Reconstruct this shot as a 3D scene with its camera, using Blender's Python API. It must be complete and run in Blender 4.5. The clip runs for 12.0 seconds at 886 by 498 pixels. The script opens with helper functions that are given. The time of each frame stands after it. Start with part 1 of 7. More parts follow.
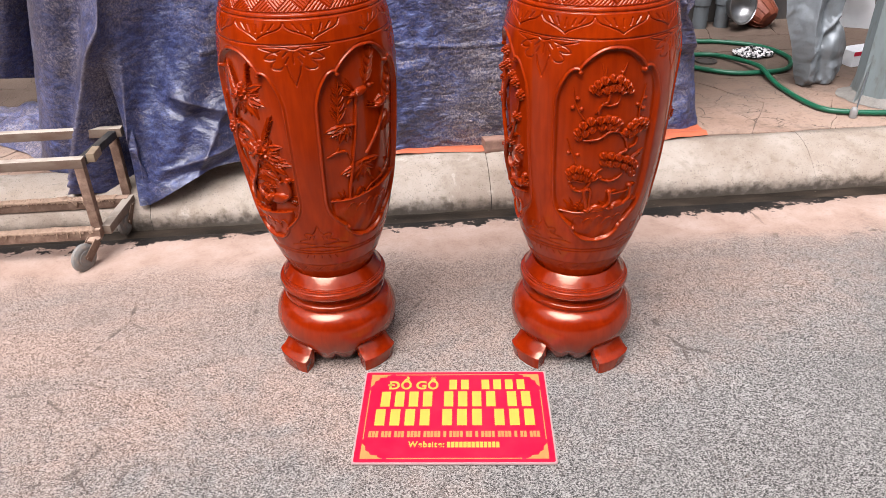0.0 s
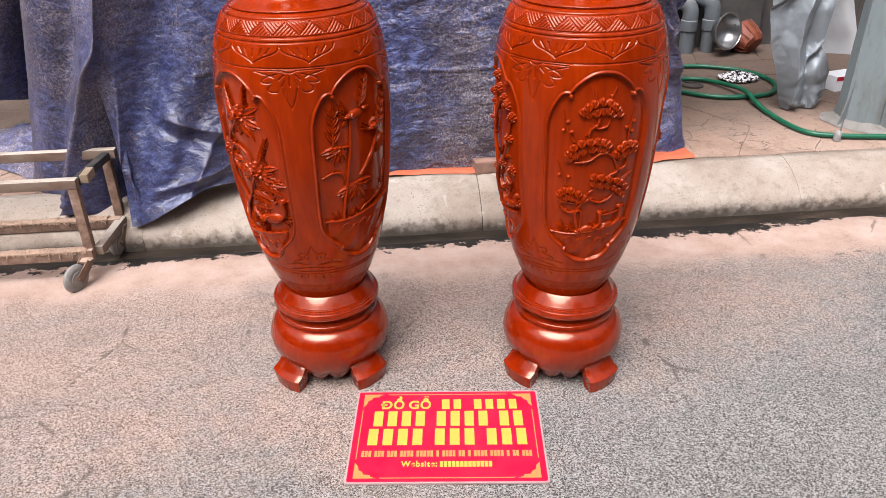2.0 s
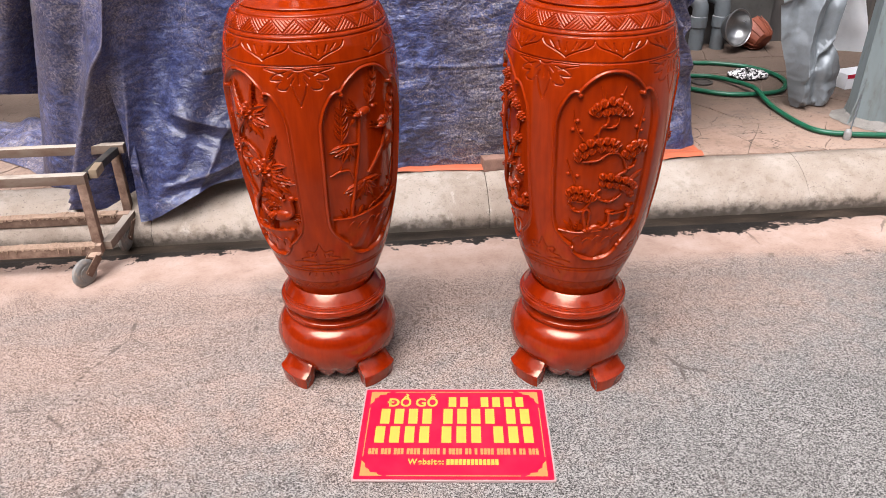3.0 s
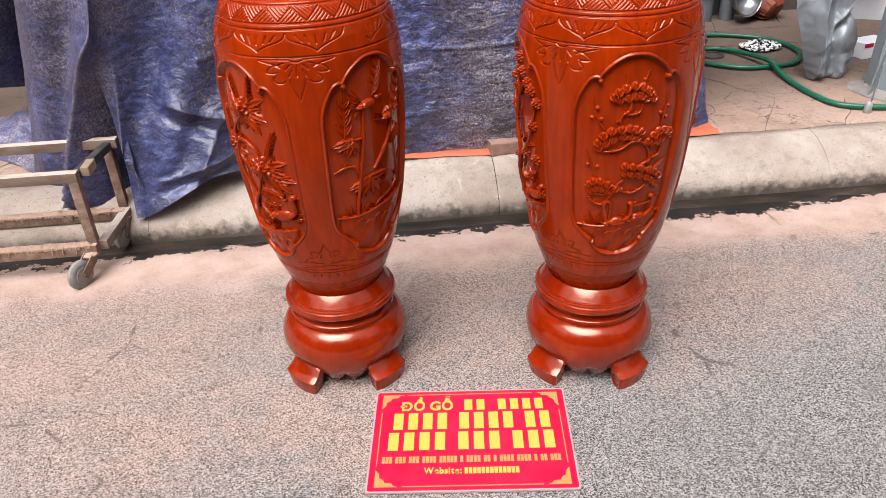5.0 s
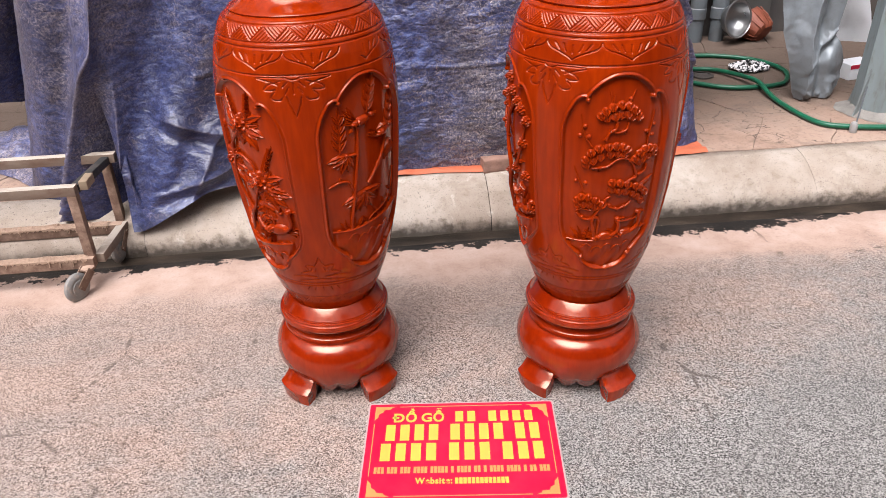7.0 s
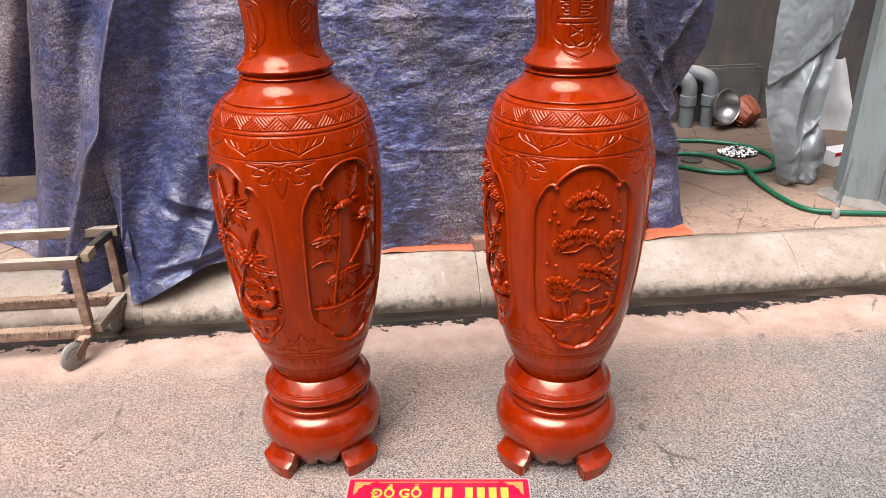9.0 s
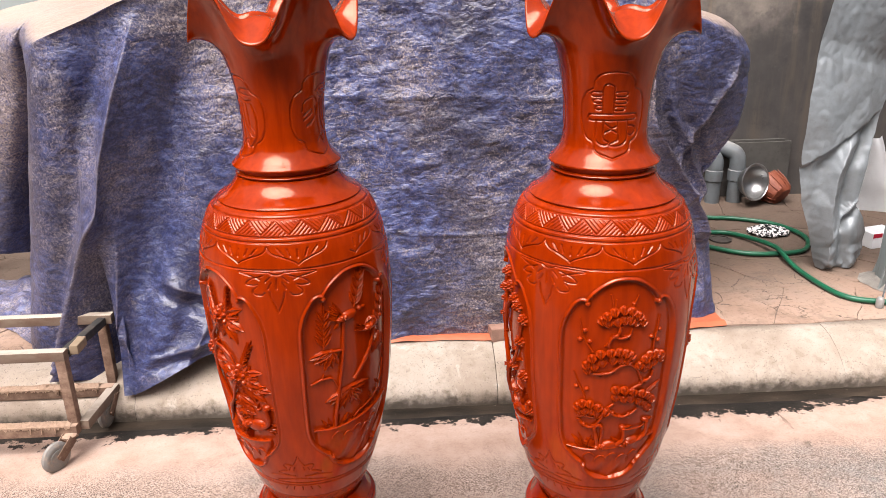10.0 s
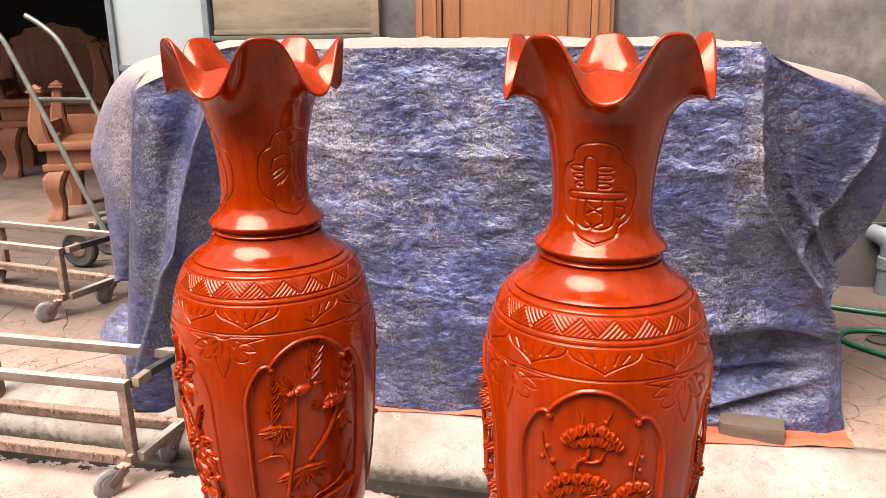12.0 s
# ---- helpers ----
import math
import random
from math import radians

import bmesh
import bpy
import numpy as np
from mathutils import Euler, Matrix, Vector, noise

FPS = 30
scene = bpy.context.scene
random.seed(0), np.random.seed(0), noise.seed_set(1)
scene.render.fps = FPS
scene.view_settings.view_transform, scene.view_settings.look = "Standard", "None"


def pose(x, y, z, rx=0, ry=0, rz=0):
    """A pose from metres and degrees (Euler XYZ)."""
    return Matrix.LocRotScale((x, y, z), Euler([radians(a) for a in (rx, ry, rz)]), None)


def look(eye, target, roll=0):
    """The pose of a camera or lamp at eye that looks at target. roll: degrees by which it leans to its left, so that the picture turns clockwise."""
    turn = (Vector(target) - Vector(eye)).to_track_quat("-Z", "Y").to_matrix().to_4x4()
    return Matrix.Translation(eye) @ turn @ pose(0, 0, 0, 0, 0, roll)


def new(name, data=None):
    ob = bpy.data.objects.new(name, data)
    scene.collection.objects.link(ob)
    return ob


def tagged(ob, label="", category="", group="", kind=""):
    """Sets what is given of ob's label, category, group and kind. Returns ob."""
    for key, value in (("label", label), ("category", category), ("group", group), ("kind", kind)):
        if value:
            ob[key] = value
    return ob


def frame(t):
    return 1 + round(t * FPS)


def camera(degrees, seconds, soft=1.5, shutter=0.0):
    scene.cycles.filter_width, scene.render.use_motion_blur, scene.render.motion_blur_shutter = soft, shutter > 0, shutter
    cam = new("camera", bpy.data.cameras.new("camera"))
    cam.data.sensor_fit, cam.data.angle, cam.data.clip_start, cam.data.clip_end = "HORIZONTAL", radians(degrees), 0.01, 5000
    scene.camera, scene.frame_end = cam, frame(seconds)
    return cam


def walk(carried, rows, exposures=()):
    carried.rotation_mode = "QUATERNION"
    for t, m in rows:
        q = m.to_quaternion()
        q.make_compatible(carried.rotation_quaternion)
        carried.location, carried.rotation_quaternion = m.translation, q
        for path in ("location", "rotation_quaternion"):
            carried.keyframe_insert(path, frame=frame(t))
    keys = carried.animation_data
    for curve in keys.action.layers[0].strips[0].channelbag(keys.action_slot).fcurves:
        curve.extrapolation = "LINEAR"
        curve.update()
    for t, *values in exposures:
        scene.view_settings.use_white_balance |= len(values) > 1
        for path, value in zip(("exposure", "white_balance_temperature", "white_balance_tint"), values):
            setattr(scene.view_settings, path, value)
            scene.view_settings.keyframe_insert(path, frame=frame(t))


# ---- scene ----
cam = camera(60.5, 12.0, soft=0.55)
PATH = [
    (0, (0.042, 0.088, 1.471), (0.155, 1.8074, 0.455), -1.7),
    (0.5, (0.0387, 0.0461, 1.483), (0.1659, 1.7795, 0.492), -1.6),
    (1, (0.0421, 0.0378, 1.484), (0.1801, 1.7814, 0.512), -1.5),
    (1.5, (0.0364, 0.0553, 1.481), (0.1796, 1.8015, 0.516), -1.4),
    (2, (0.0302, 0.0658, 1.479), (0.1753, 1.8108, 0.513), -1.2),
    (2.5, (0.0283, 0.067, 1.484), (0.1663, 1.8106, 0.512), -1.1),
    (3, (0.0267, 0.0721, 1.488), (0.1543, 1.8115, 0.509), -1.1),
    (5, (0.0126, 0.2006, 1.478), (0.13, 1.9107, 0.446), -2.7),
    (5.5, (0.0224, 0.1718, 1.49), (0.1487, 1.8811, 0.459), -2.8),
    (6, (0.0203, 0.1579, 1.498), (0.1519, 1.8708, 0.474), -2.7),
    (6.5, (0.0129, 0.1655, 1.492), (0.149, 1.8851, 0.48), -2.4),
    (8.3, (0.0607, 0.0705, 1.515), (0.1893, 1.8479, 0.607), -1.6),
    (8.5, (0.0715, 0.0556, 1.531), (0.2009, 1.843, 0.642), -1.5),
    (9, (0.0908, 0.0842, 1.544), (0.2156, 1.903, 0.722), -1.4),
    (9.5, (0.1172, 0.2035, 1.561), (0.2343, 2.052, 0.807), -1.3),
    (10, (0.1085, 0.3235, 1.586), (0.1998, 2.2011, 0.903), -1.2),
    (10.5, (0.1233, 0.3846, 1.597), (0.1522, 2.2861, 0.976), -1),
    (11, (0.2132, 0.4578, 1.595), (0.1237, 2.3706, 1.02), -0.9),
    (11.5, (0.4131, 0.5515, 1.59), (0.1667, 2.4585, 1.039), -0.9),
    (12, (0.5628, 0.5539, 1.572), (0.1496, 2.4327, 1.027), -0.7),
]
walk(cam, [(t, look(eye, target, roll)) for t, eye, target, roll in PATH],
     exposures=[(0, 1.46, 6150, 15), (6.5, 1.46, 6150, 15), (8.5, 1.50, 6300, 15), (9.5, 1.66, 6450, 15), (10.5, 1.76, 6600, 15), (12, 1.94, 6600, 15)])

# ---- world, sun, exposure ----
world = bpy.data.worlds.new("overcast_sky")
scene.world = world
world.use_nodes = True
wn = world.node_tree
sky = wn.nodes.new("ShaderNodeTexSky")
sky.sky_type, sky.sun_disc = "NISHITA", False
SUN_UP, SUN_TURN = 61.0, 212.0
sky.sun_elevation, sky.sun_rotation = radians(SUN_UP), radians(SUN_TURN)
sky.air_density, sky.dust_density, sky.ozone_density = 1.0, 6.0, 0.6
pale = wn.nodes.new("ShaderNodeHueSaturation")
pale.inputs["Saturation"].default_value = 0.25
wn.links.new(sky.outputs["Color"], pale.inputs["Color"])
wn.links.new(pale.outputs["Color"], wn.nodes["Background"].inputs["Color"])
wn.nodes["Background"].inputs["Strength"].default_value = 0.068

sun = new("sun", bpy.data.lights.new("sun", "SUN"))
sun.data.energy, sun.data.angle, sun.data.color = 1.95, radians(46), (1.0, 0.96, 0.9)
az = radians(SUN_TURN)
sun.matrix_world = look((0, 0, 8), (-math.sin(az) * math.cos(radians(SUN_UP)), -math.cos(az) * math.cos(radians(SUN_UP)), 8 - math.sin(radians(SUN_UP))))


# ---- materials ----
class Mat:
    """A node material with a Principled shader and short helpers."""

    def __init__(self, name, rough=0.6, metal=0.0, spec=0.5):
        self.m = bpy.data.materials.new(name)
        self.m.use_nodes = True
        self.t = self.m.node_tree
        self.b = self.t.nodes["Principled BSDF"]
        self.b.inputs["Roughness"].default_value = rough
        self.b.inputs["Metallic"].default_value = metal
        self.b.inputs["Specular IOR Level"].default_value = spec
        self.geo = None

    def node(self, kind, **inputs):
        n = self.t.nodes.new(kind)
        for k, v in inputs.items():
            self.set(n.inputs[k.replace("_", " ")], v)
        return n

    def set(self, socket, v):
        if isinstance(v, bpy.types.NodeSocket):
            self.t.links.new(v, socket)
        else:
            socket.default_value = v

    def coords(self, scale=(1, 1, 1), world_space=False):
        src = self.node("ShaderNodeNewGeometry").outputs["Position"] if world_space else self.node("ShaderNodeTexCoord").outputs["Object"]
        mp = self.node("ShaderNodeMapping")
        self.set(mp.inputs["Vector"], src)
        mp.inputs["Scale"].default_value = scale
        return mp.outputs["Vector"]

    def noise(self, vec, scale, detail=4, rough=0.55, distort=0.0):
        n = self.node("ShaderNodeTexNoise", Vector=vec, Scale=scale, Detail=detail, Roughness=rough, Distortion=distort)
        return n.outputs["Fac"]

    def voronoi(self, vec, scale, feature="F1", out="Distance", rand=1.0):
        n = self.node("ShaderNodeTexVoronoi")
        n.feature = feature
        self.set(n.inputs["Vector"], vec)
        n.inputs["Scale"].default_value = scale
        n.inputs["Randomness"].default_value = rand
        return n.outputs[out]

    def ramp(self, fac, stops):
        n = self.node("ShaderNodeValToRGB", Fac=fac)
        e = n.color_ramp.elements
        while len(e) < len(stops):
            e.new(0.5)
        for el, (p, col) in zip(e, stops):
            el.position = p
            el.color = (*col, 1) if len(col) == 3 else col
        return n.outputs["Color"]

    def step(self, fac, lo, hi):
        n = self.node("ShaderNodeMapRange", Value=fac)
        n.interpolation_type = "SMOOTHSTEP"
        n.inputs["From Min"].default_value, n.inputs["From Max"].default_value = lo, hi
        return n.outputs["Result"]

    def mix(self, fac, a, b, how="MIX"):
        n = self.t.nodes.new("ShaderNodeMix")
        n.data_type, n.blend_type = "RGBA", how
        self.set(n.inputs[0], fac)
        for s, v in ((n.inputs[6], a), (n.inputs[7], b)):
            self.set(s, (*v, 1) if isinstance(v, tuple) and len(v) == 3 else v)
        return n.outputs[2]

    def math(self, op, a, b=0.0, clamp=False):
        n = self.t.nodes.new("ShaderNodeMath")
        n.operation, n.use_clamp = op, clamp
        self.set(n.inputs[0], a)
        self.set(n.inputs[1], b)
        return n.outputs[0]

    def axis(self, vec, k):
        n = self.node("ShaderNodeSeparateXYZ", Vector=vec)
        return n.outputs[k]

    def bump(self, height, strength=0.3, distance=0.01, after=None):
        n = self.node("ShaderNodeBump", Height=height, Strength=strength, Distance=distance)
        if after is not None:
            self.set(n.inputs["Normal"], after)
        return n.outputs["Normal"]

    def done(self, color=None, rough=None, normal=None):
        if color is not None:
            self.set(self.b.inputs["Base Color"], (*color, 1) if isinstance(color, tuple) else color)
        if rough is not None:
            self.set(self.b.inputs["Roughness"], rough)
        if normal is not None:
            self.set(self.b.inputs["Normal"], normal)
        return self.m


def lacquer(name="red_lacquered_wood", base_rough=0.09, spec=0.55, depth=1.0):
    k = Mat(name, 0.3, spec=spec)
    v = k.coords((1, 1, 0.12))
    o = k.coords()
    grain = k.noise(v, 55, 5, 0.6, 0.4)
    broad = k.noise(o, 5, 3)
    col = k.ramp(grain, [(0.25, (0.212, 0.0148, 0.0003)), (0.55, (0.290, 0.0230, 0.0004)), (0.8, (0.342, 0.0305, 0.0005))])
    col = k.mix(k.math("MULTIPLY", k.step(broad, 0.35, 0.7), 0.4), col, (0.135, 0.0085, 0.0003))
    col = k.mix(1.0, col, (depth, depth * depth, depth * depth), "MULTIPLY")
    rough = k.math("ADD", k.math("MULTIPLY", k.noise(o, 30, 4), 0.08), base_rough)
    k.b.inputs["Specular Tint"].default_value = (1.0, 0.72, 0.55, 1)
    n = k.bump(k.noise(v, 160, 3), 0.06, 0.001)
    n = k.bump(k.noise(o, 22, 3), 0.05, 0.004, n)
    return k.done(col, rough, n)


def asphalt():
    k = Mat("rough_concrete_paving", 0.85, spec=0.3)
    p = k.coords(world_space=True)
    x, y = k.axis(p, 0), k.axis(p, 1)
    grain = k.node("ShaderNodeTexVoronoi", Vector=p, Scale=380.0)
    # dark pebbles sunk in a paler matrix
    squash = k.coords((1.0, 1.35, 1.0), world_space=True)
    stones = k.node("ShaderNodeTexVoronoi", Vector=squash, Scale=122.0)
    pick = k.step(k.axis(stones.outputs["Color"], 1), 0.30, 0.42)
    pebble = k.math("MULTIPLY", k.math("SUBTRACT", 1.0, k.step(k.math("ADD", stones.outputs["Distance"], k.math("MULTIPLY", k.math("SUBTRACT", k.noise(p, 420, 2), 0.5), 0.35)), 0.26, 0.44)), pick)
    tint = k.axis(grain.outputs["Color"], 0)
    speck = grain.outputs["Distance"]
    fine = k.math("ADD", k.math("MULTIPLY", tint, 0.62), k.math("MULTIPLY", k.noise(p, 150, 4, 0.7), 0.42))
    mid = k.noise(p, 14, 5, 0.6)
    big = k.noise(p, 1.1, 5, 0.6)
    grey = k.ramp(fine, [(0.25, (0.050, 0.047, 0.044)), (0.38, (0.120, 0.113, 0.106)), (0.50, (0.208, 0.197, 0.185)), (0.63, (0.280, 0.265, 0.248)), (0.78, (0.39, 0.370, 0.345))])
    stone = k.ramp(k.axis(stones.outputs["Color"], 0), [(0.0, (0.018, 0.017, 0.016)), (0.6, (0.050, 0.047, 0.044)), (1.0, (0.105, 0.098, 0.090))])
    grey = k.mix(k.math("MULTIPLY", pebble, 0.97), grey, stone)
    soil = k.ramp(fine, [(0.25, (0.070, 0.043, 0.031)), (0.37, (0.212, 0.145, 0.112)), (0.50, (0.350, 0.252, 0.206)), (0.78, (0.52, 0.400, 0.338))])
    soil = k.mix(k.math("MULTIPLY", pebble, k.math("MULTIPLY", k.step(k.noise(p, 8, 4), 0.40, 0.66), 0.85)), soil, (0.105, 0.070, 0.052))
    # dust lies towards the gutter and the workshop side
    side = k.math("ADD", k.math("MULTIPLY", y, 0.55), k.math("MULTIPLY", x, -0.20))
    drift = k.math("ADD", side, k.math("MULTIPLY", k.math("SUBTRACT", big, 0.5), 1.5))
    drift = k.math("ADD", drift, k.math("MULTIPLY", k.math("SUBTRACT", mid, 0.5), 0.5))
    streak = k.noise(k.coords((0.5, 1.6, 1), world_space=True), 2.4, 6, 0.65)
    dusty = k.math("MULTIPLY", k.step(drift, 0.62, 1.24), k.math("ADD", k.math("MULTIPLY", k.step(streak, 0.36, 0.60), 0.40), 0.60))
    col = k.mix(dusty, grey, soil)
    pits = k.step(k.voronoi(p, 70), 0.08, 0.20)
    pit_amount = k.step(k.noise(p, 60, 2), 0.45, 0.6)
    col = k.mix(k.math("MULTIPLY", k.math("SUBTRACT", 1.0, pits), k.math("MULTIPLY", pit_amount, 0.8)), col, (0.0165, 0.01485, 0.0132))
    col = k.mix(k.math("MULTIPLY", k.step(k.noise(p, 3.2, 6, 0.65), 0.5, 0.75), 0.25), col, (0.088, 0.07975, 0.0715))
    # smooth dried mud washed over the edge of the gutter
    edge = k.math("ADD", y, k.math("ADD", k.math("MULTIPLY", k.math("SUBTRACT", big, 0.5), 0.35), k.math("MULTIPLY", k.math("SUBTRACT", mid, 0.5), 0.22)))
    silt = k.step(edge, 2.50, 2.68)
    wash = k.ramp(k.noise(p, 7, 6, 0.6), [(0.3, (0.30, 0.195, 0.148)), (0.5, (0.385, 0.270, 0.215)), (0.7, (0.44, 0.330, 0.275))])
    wash = k.mix(k.math("MULTIPLY", k.step(k.noise(p, 90, 4), 0.55, 0.7), 0.3), wash, (0.19, 0.125, 0.09))
    col = k.mix(k.math("MULTIPLY", silt, 0.88), col, wash)
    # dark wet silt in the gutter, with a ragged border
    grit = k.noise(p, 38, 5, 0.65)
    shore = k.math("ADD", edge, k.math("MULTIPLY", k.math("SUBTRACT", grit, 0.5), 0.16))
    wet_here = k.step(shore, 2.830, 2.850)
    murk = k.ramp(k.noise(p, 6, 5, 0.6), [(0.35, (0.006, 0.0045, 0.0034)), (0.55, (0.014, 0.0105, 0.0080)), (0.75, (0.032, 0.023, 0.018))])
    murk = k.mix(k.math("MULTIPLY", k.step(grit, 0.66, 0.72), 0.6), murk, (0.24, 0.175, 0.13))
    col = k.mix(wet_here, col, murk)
    k.set(k.b.inputs["Roughness"], k.math("ADD", k.math("MULTIPLY", wet_here, -0.05), 0.85))
    # past the paved edge the unseen lane is darkened to cut reflections
    lane = k.math("SUBTRACT", 1.0, k.step(k.math("ADD", y, k.math("MULTIPLY", k.math("SUBTRACT", big, 0.5), 0.3)), 0.55, 0.85))
    col = k.mix(lane, col, k.ramp(fine, [(0.3, (0.016, 0.016, 0.016)), (0.7, (0.060, 0.058, 0.056))]))
    rut = k.voronoi(p, 2.3, "DISTANCE_TO_EDGE")
    crack = k.math("MULTIPLY", k.math("SUBTRACT", 1.0, k.step(k.math("ADD", rut, k.math("MULTIPLY", k.math("SUBTRACT", mid, 0.5), 0.10)), 0.0, 0.008)), k.step(k.noise(p, 1.7, 2), 0.55, 0.6))
    col = k.mix(k.math("MULTIPLY", crack, 0.6), col, (0.07, 0.05, 0.04))
    n = k.bump(k.math("ADD", k.math("SUBTRACT", fine, k.math("MULTIPLY", pebble, 0.5)), k.math("MULTIPLY", speck, 1.2)), k.math("ADD", k.math("MULTIPLY", silt, -0.45), 0.6), 0.003)
    n = k.bump(mid, 0.3, 0.01, n)
    return k.done(col, None, n)


def wet():
    k = Mat("wet_gutter_silt", 0.6, spec=0.2)
    p = k.coords((1, 2.5, 1), world_space=True)
    a, b = k.noise(p, 5, 5, 0.6), k.noise(p, 45, 4, 0.6)
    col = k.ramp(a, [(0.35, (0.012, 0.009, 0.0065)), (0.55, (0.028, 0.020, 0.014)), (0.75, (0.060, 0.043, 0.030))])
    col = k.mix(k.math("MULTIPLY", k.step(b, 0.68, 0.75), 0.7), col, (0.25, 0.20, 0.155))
    return k.done(col, k.math("ADD", k.math("MULTIPLY", a, 0.5), 0.35), k.bump(b, 0.3, 0.004))


def kerbstone():
    k = Mat("weathered_kerb_concrete", 0.85, spec=0.3)
    p = k.coords(world_space=True)
    z = k.axis(p, 2)
    a, b, c = k.noise(p, 2.6, 6, 0.62), k.noise(p, 26, 5, 0.6), k.noise(p, 170, 3, 0.6)
    col = k.ramp(a, [(0.3, (0.205, 0.155, 0.120)), (0.46, (0.300, 0.245, 0.198)), (0.7, (0.400, 0.348, 0.298))])
    col = k.mix(k.math("MULTIPLY", k.step(b, 0.52, 0.78), 0.30), col, (0.19, 0.145, 0.10))
    col = k.mix(k.math("MULTIPLY", k.step(k.noise(p, 13, 6, 0.7), 0.48, 0.66), 0.45), col, (0.205, 0.165, 0.125))
    fleck = k.math("MULTIPLY", k.step(k.noise(p, 75, 4, 0.7), 0.60, 0.68), k.step(k.noise(p, 6, 4), 0.42, 0.60))
    col = k.mix(k.math("MULTIPLY", fleck, 0.75), col, (0.045, 0.036, 0.028))
    scuff = k.step(k.noise(p, 9, 6, 0.7, 0.6), 0.60, 0.70)
    col = k.mix(k.math("MULTIPLY", scuff, 0.55), col, (0.50, 0.45, 0.39))
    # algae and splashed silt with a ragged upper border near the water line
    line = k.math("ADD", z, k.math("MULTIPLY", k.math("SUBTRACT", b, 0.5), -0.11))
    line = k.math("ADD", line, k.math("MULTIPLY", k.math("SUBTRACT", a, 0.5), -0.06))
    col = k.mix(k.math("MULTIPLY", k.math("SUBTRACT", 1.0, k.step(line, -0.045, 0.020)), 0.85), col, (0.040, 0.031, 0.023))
    col = k.mix(k.math("MULTIPLY", k.math("SUBTRACT", 1.0, k.step(c, 0.30, 0.42)), 0.6), col, (0.11, 0.0935, 0.0715))
    return k.done(col, None, k.bump(k.math("ADD", b, k.math("MULTIPLY", c, 0.6)), 0.5, 0.006))


def flagstone():
    k = Mat("dusty_pavement_flags", 0.85, spec=0.3)
    p = k.coords(world_space=True)
    rnd = k.node("ShaderNodeObjectInfo").outputs["Random"]
    a, b, c = k.noise(p, 3, 6, 0.6), k.noise(p, 50, 5, 0.65), k.noise(p, 11, 5, 0.65)
    col = k.ramp(a, [(0.3, (0.235, 0.150, 0.108)), (0.5, (0.325, 0.222, 0.168)), (0.72, (0.385, 0.288, 0.228))])
    col = k.mix(k.math("MULTIPLY", rnd, 0.15), col, (0.198, 0.1485, 0.1155))
    col = k.mix(k.math("MULTIPLY", k.step(b, 0.50, 0.72), 0.55), col, (0.13, 0.092, 0.07))
    col = k.mix(k.math("MULTIPLY", k.step(c, 0.50, 0.68), 0.5), col, (0.165, 0.115, 0.088))
    # hairline cracks, here and there
    warp = k.node("ShaderNodeVectorMath")
    warp.operation = "MULTIPLY_ADD"
    k.set(warp.inputs[0], k.node("ShaderNodeTexNoise", Vector=p, Scale=7.0, Detail=5.0).outputs["Color"])
    warp.inputs[1].default_value = (0.16, 0.16, 0.16)
    k.set(warp.inputs[2], p)
    edge = k.voronoi(warp.outputs[0], 6.0, "DISTANCE_TO_EDGE")
    crack = k.math("MULTIPLY", k.math("SUBTRACT", 1.0, k.step(edge, 0.003, 0.02)), k.step(k.noise(p, 4.5, 3), 0.45, 0.55))
    col = k.mix(k.math("MULTIPLY", crack, 0.80), col, (0.06, 0.042, 0.032))
    # back towards the wall the flags grow darker
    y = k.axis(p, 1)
    wallward = k.step(k.math("ADD", y, k.math("MULTIPLY", a, 0.9)), 3.80, 4.50)
    col = k.mix(k.math("MULTIPLY", wallward, 0.85), col, (0.075, 0.053, 0.040))
    h = k.math("ADD", k.math("ADD", a, b), k.math("MULTIPLY", crack, -0.8))
    return k.done(col, None, k.bump(h, 0.45, 0.008))


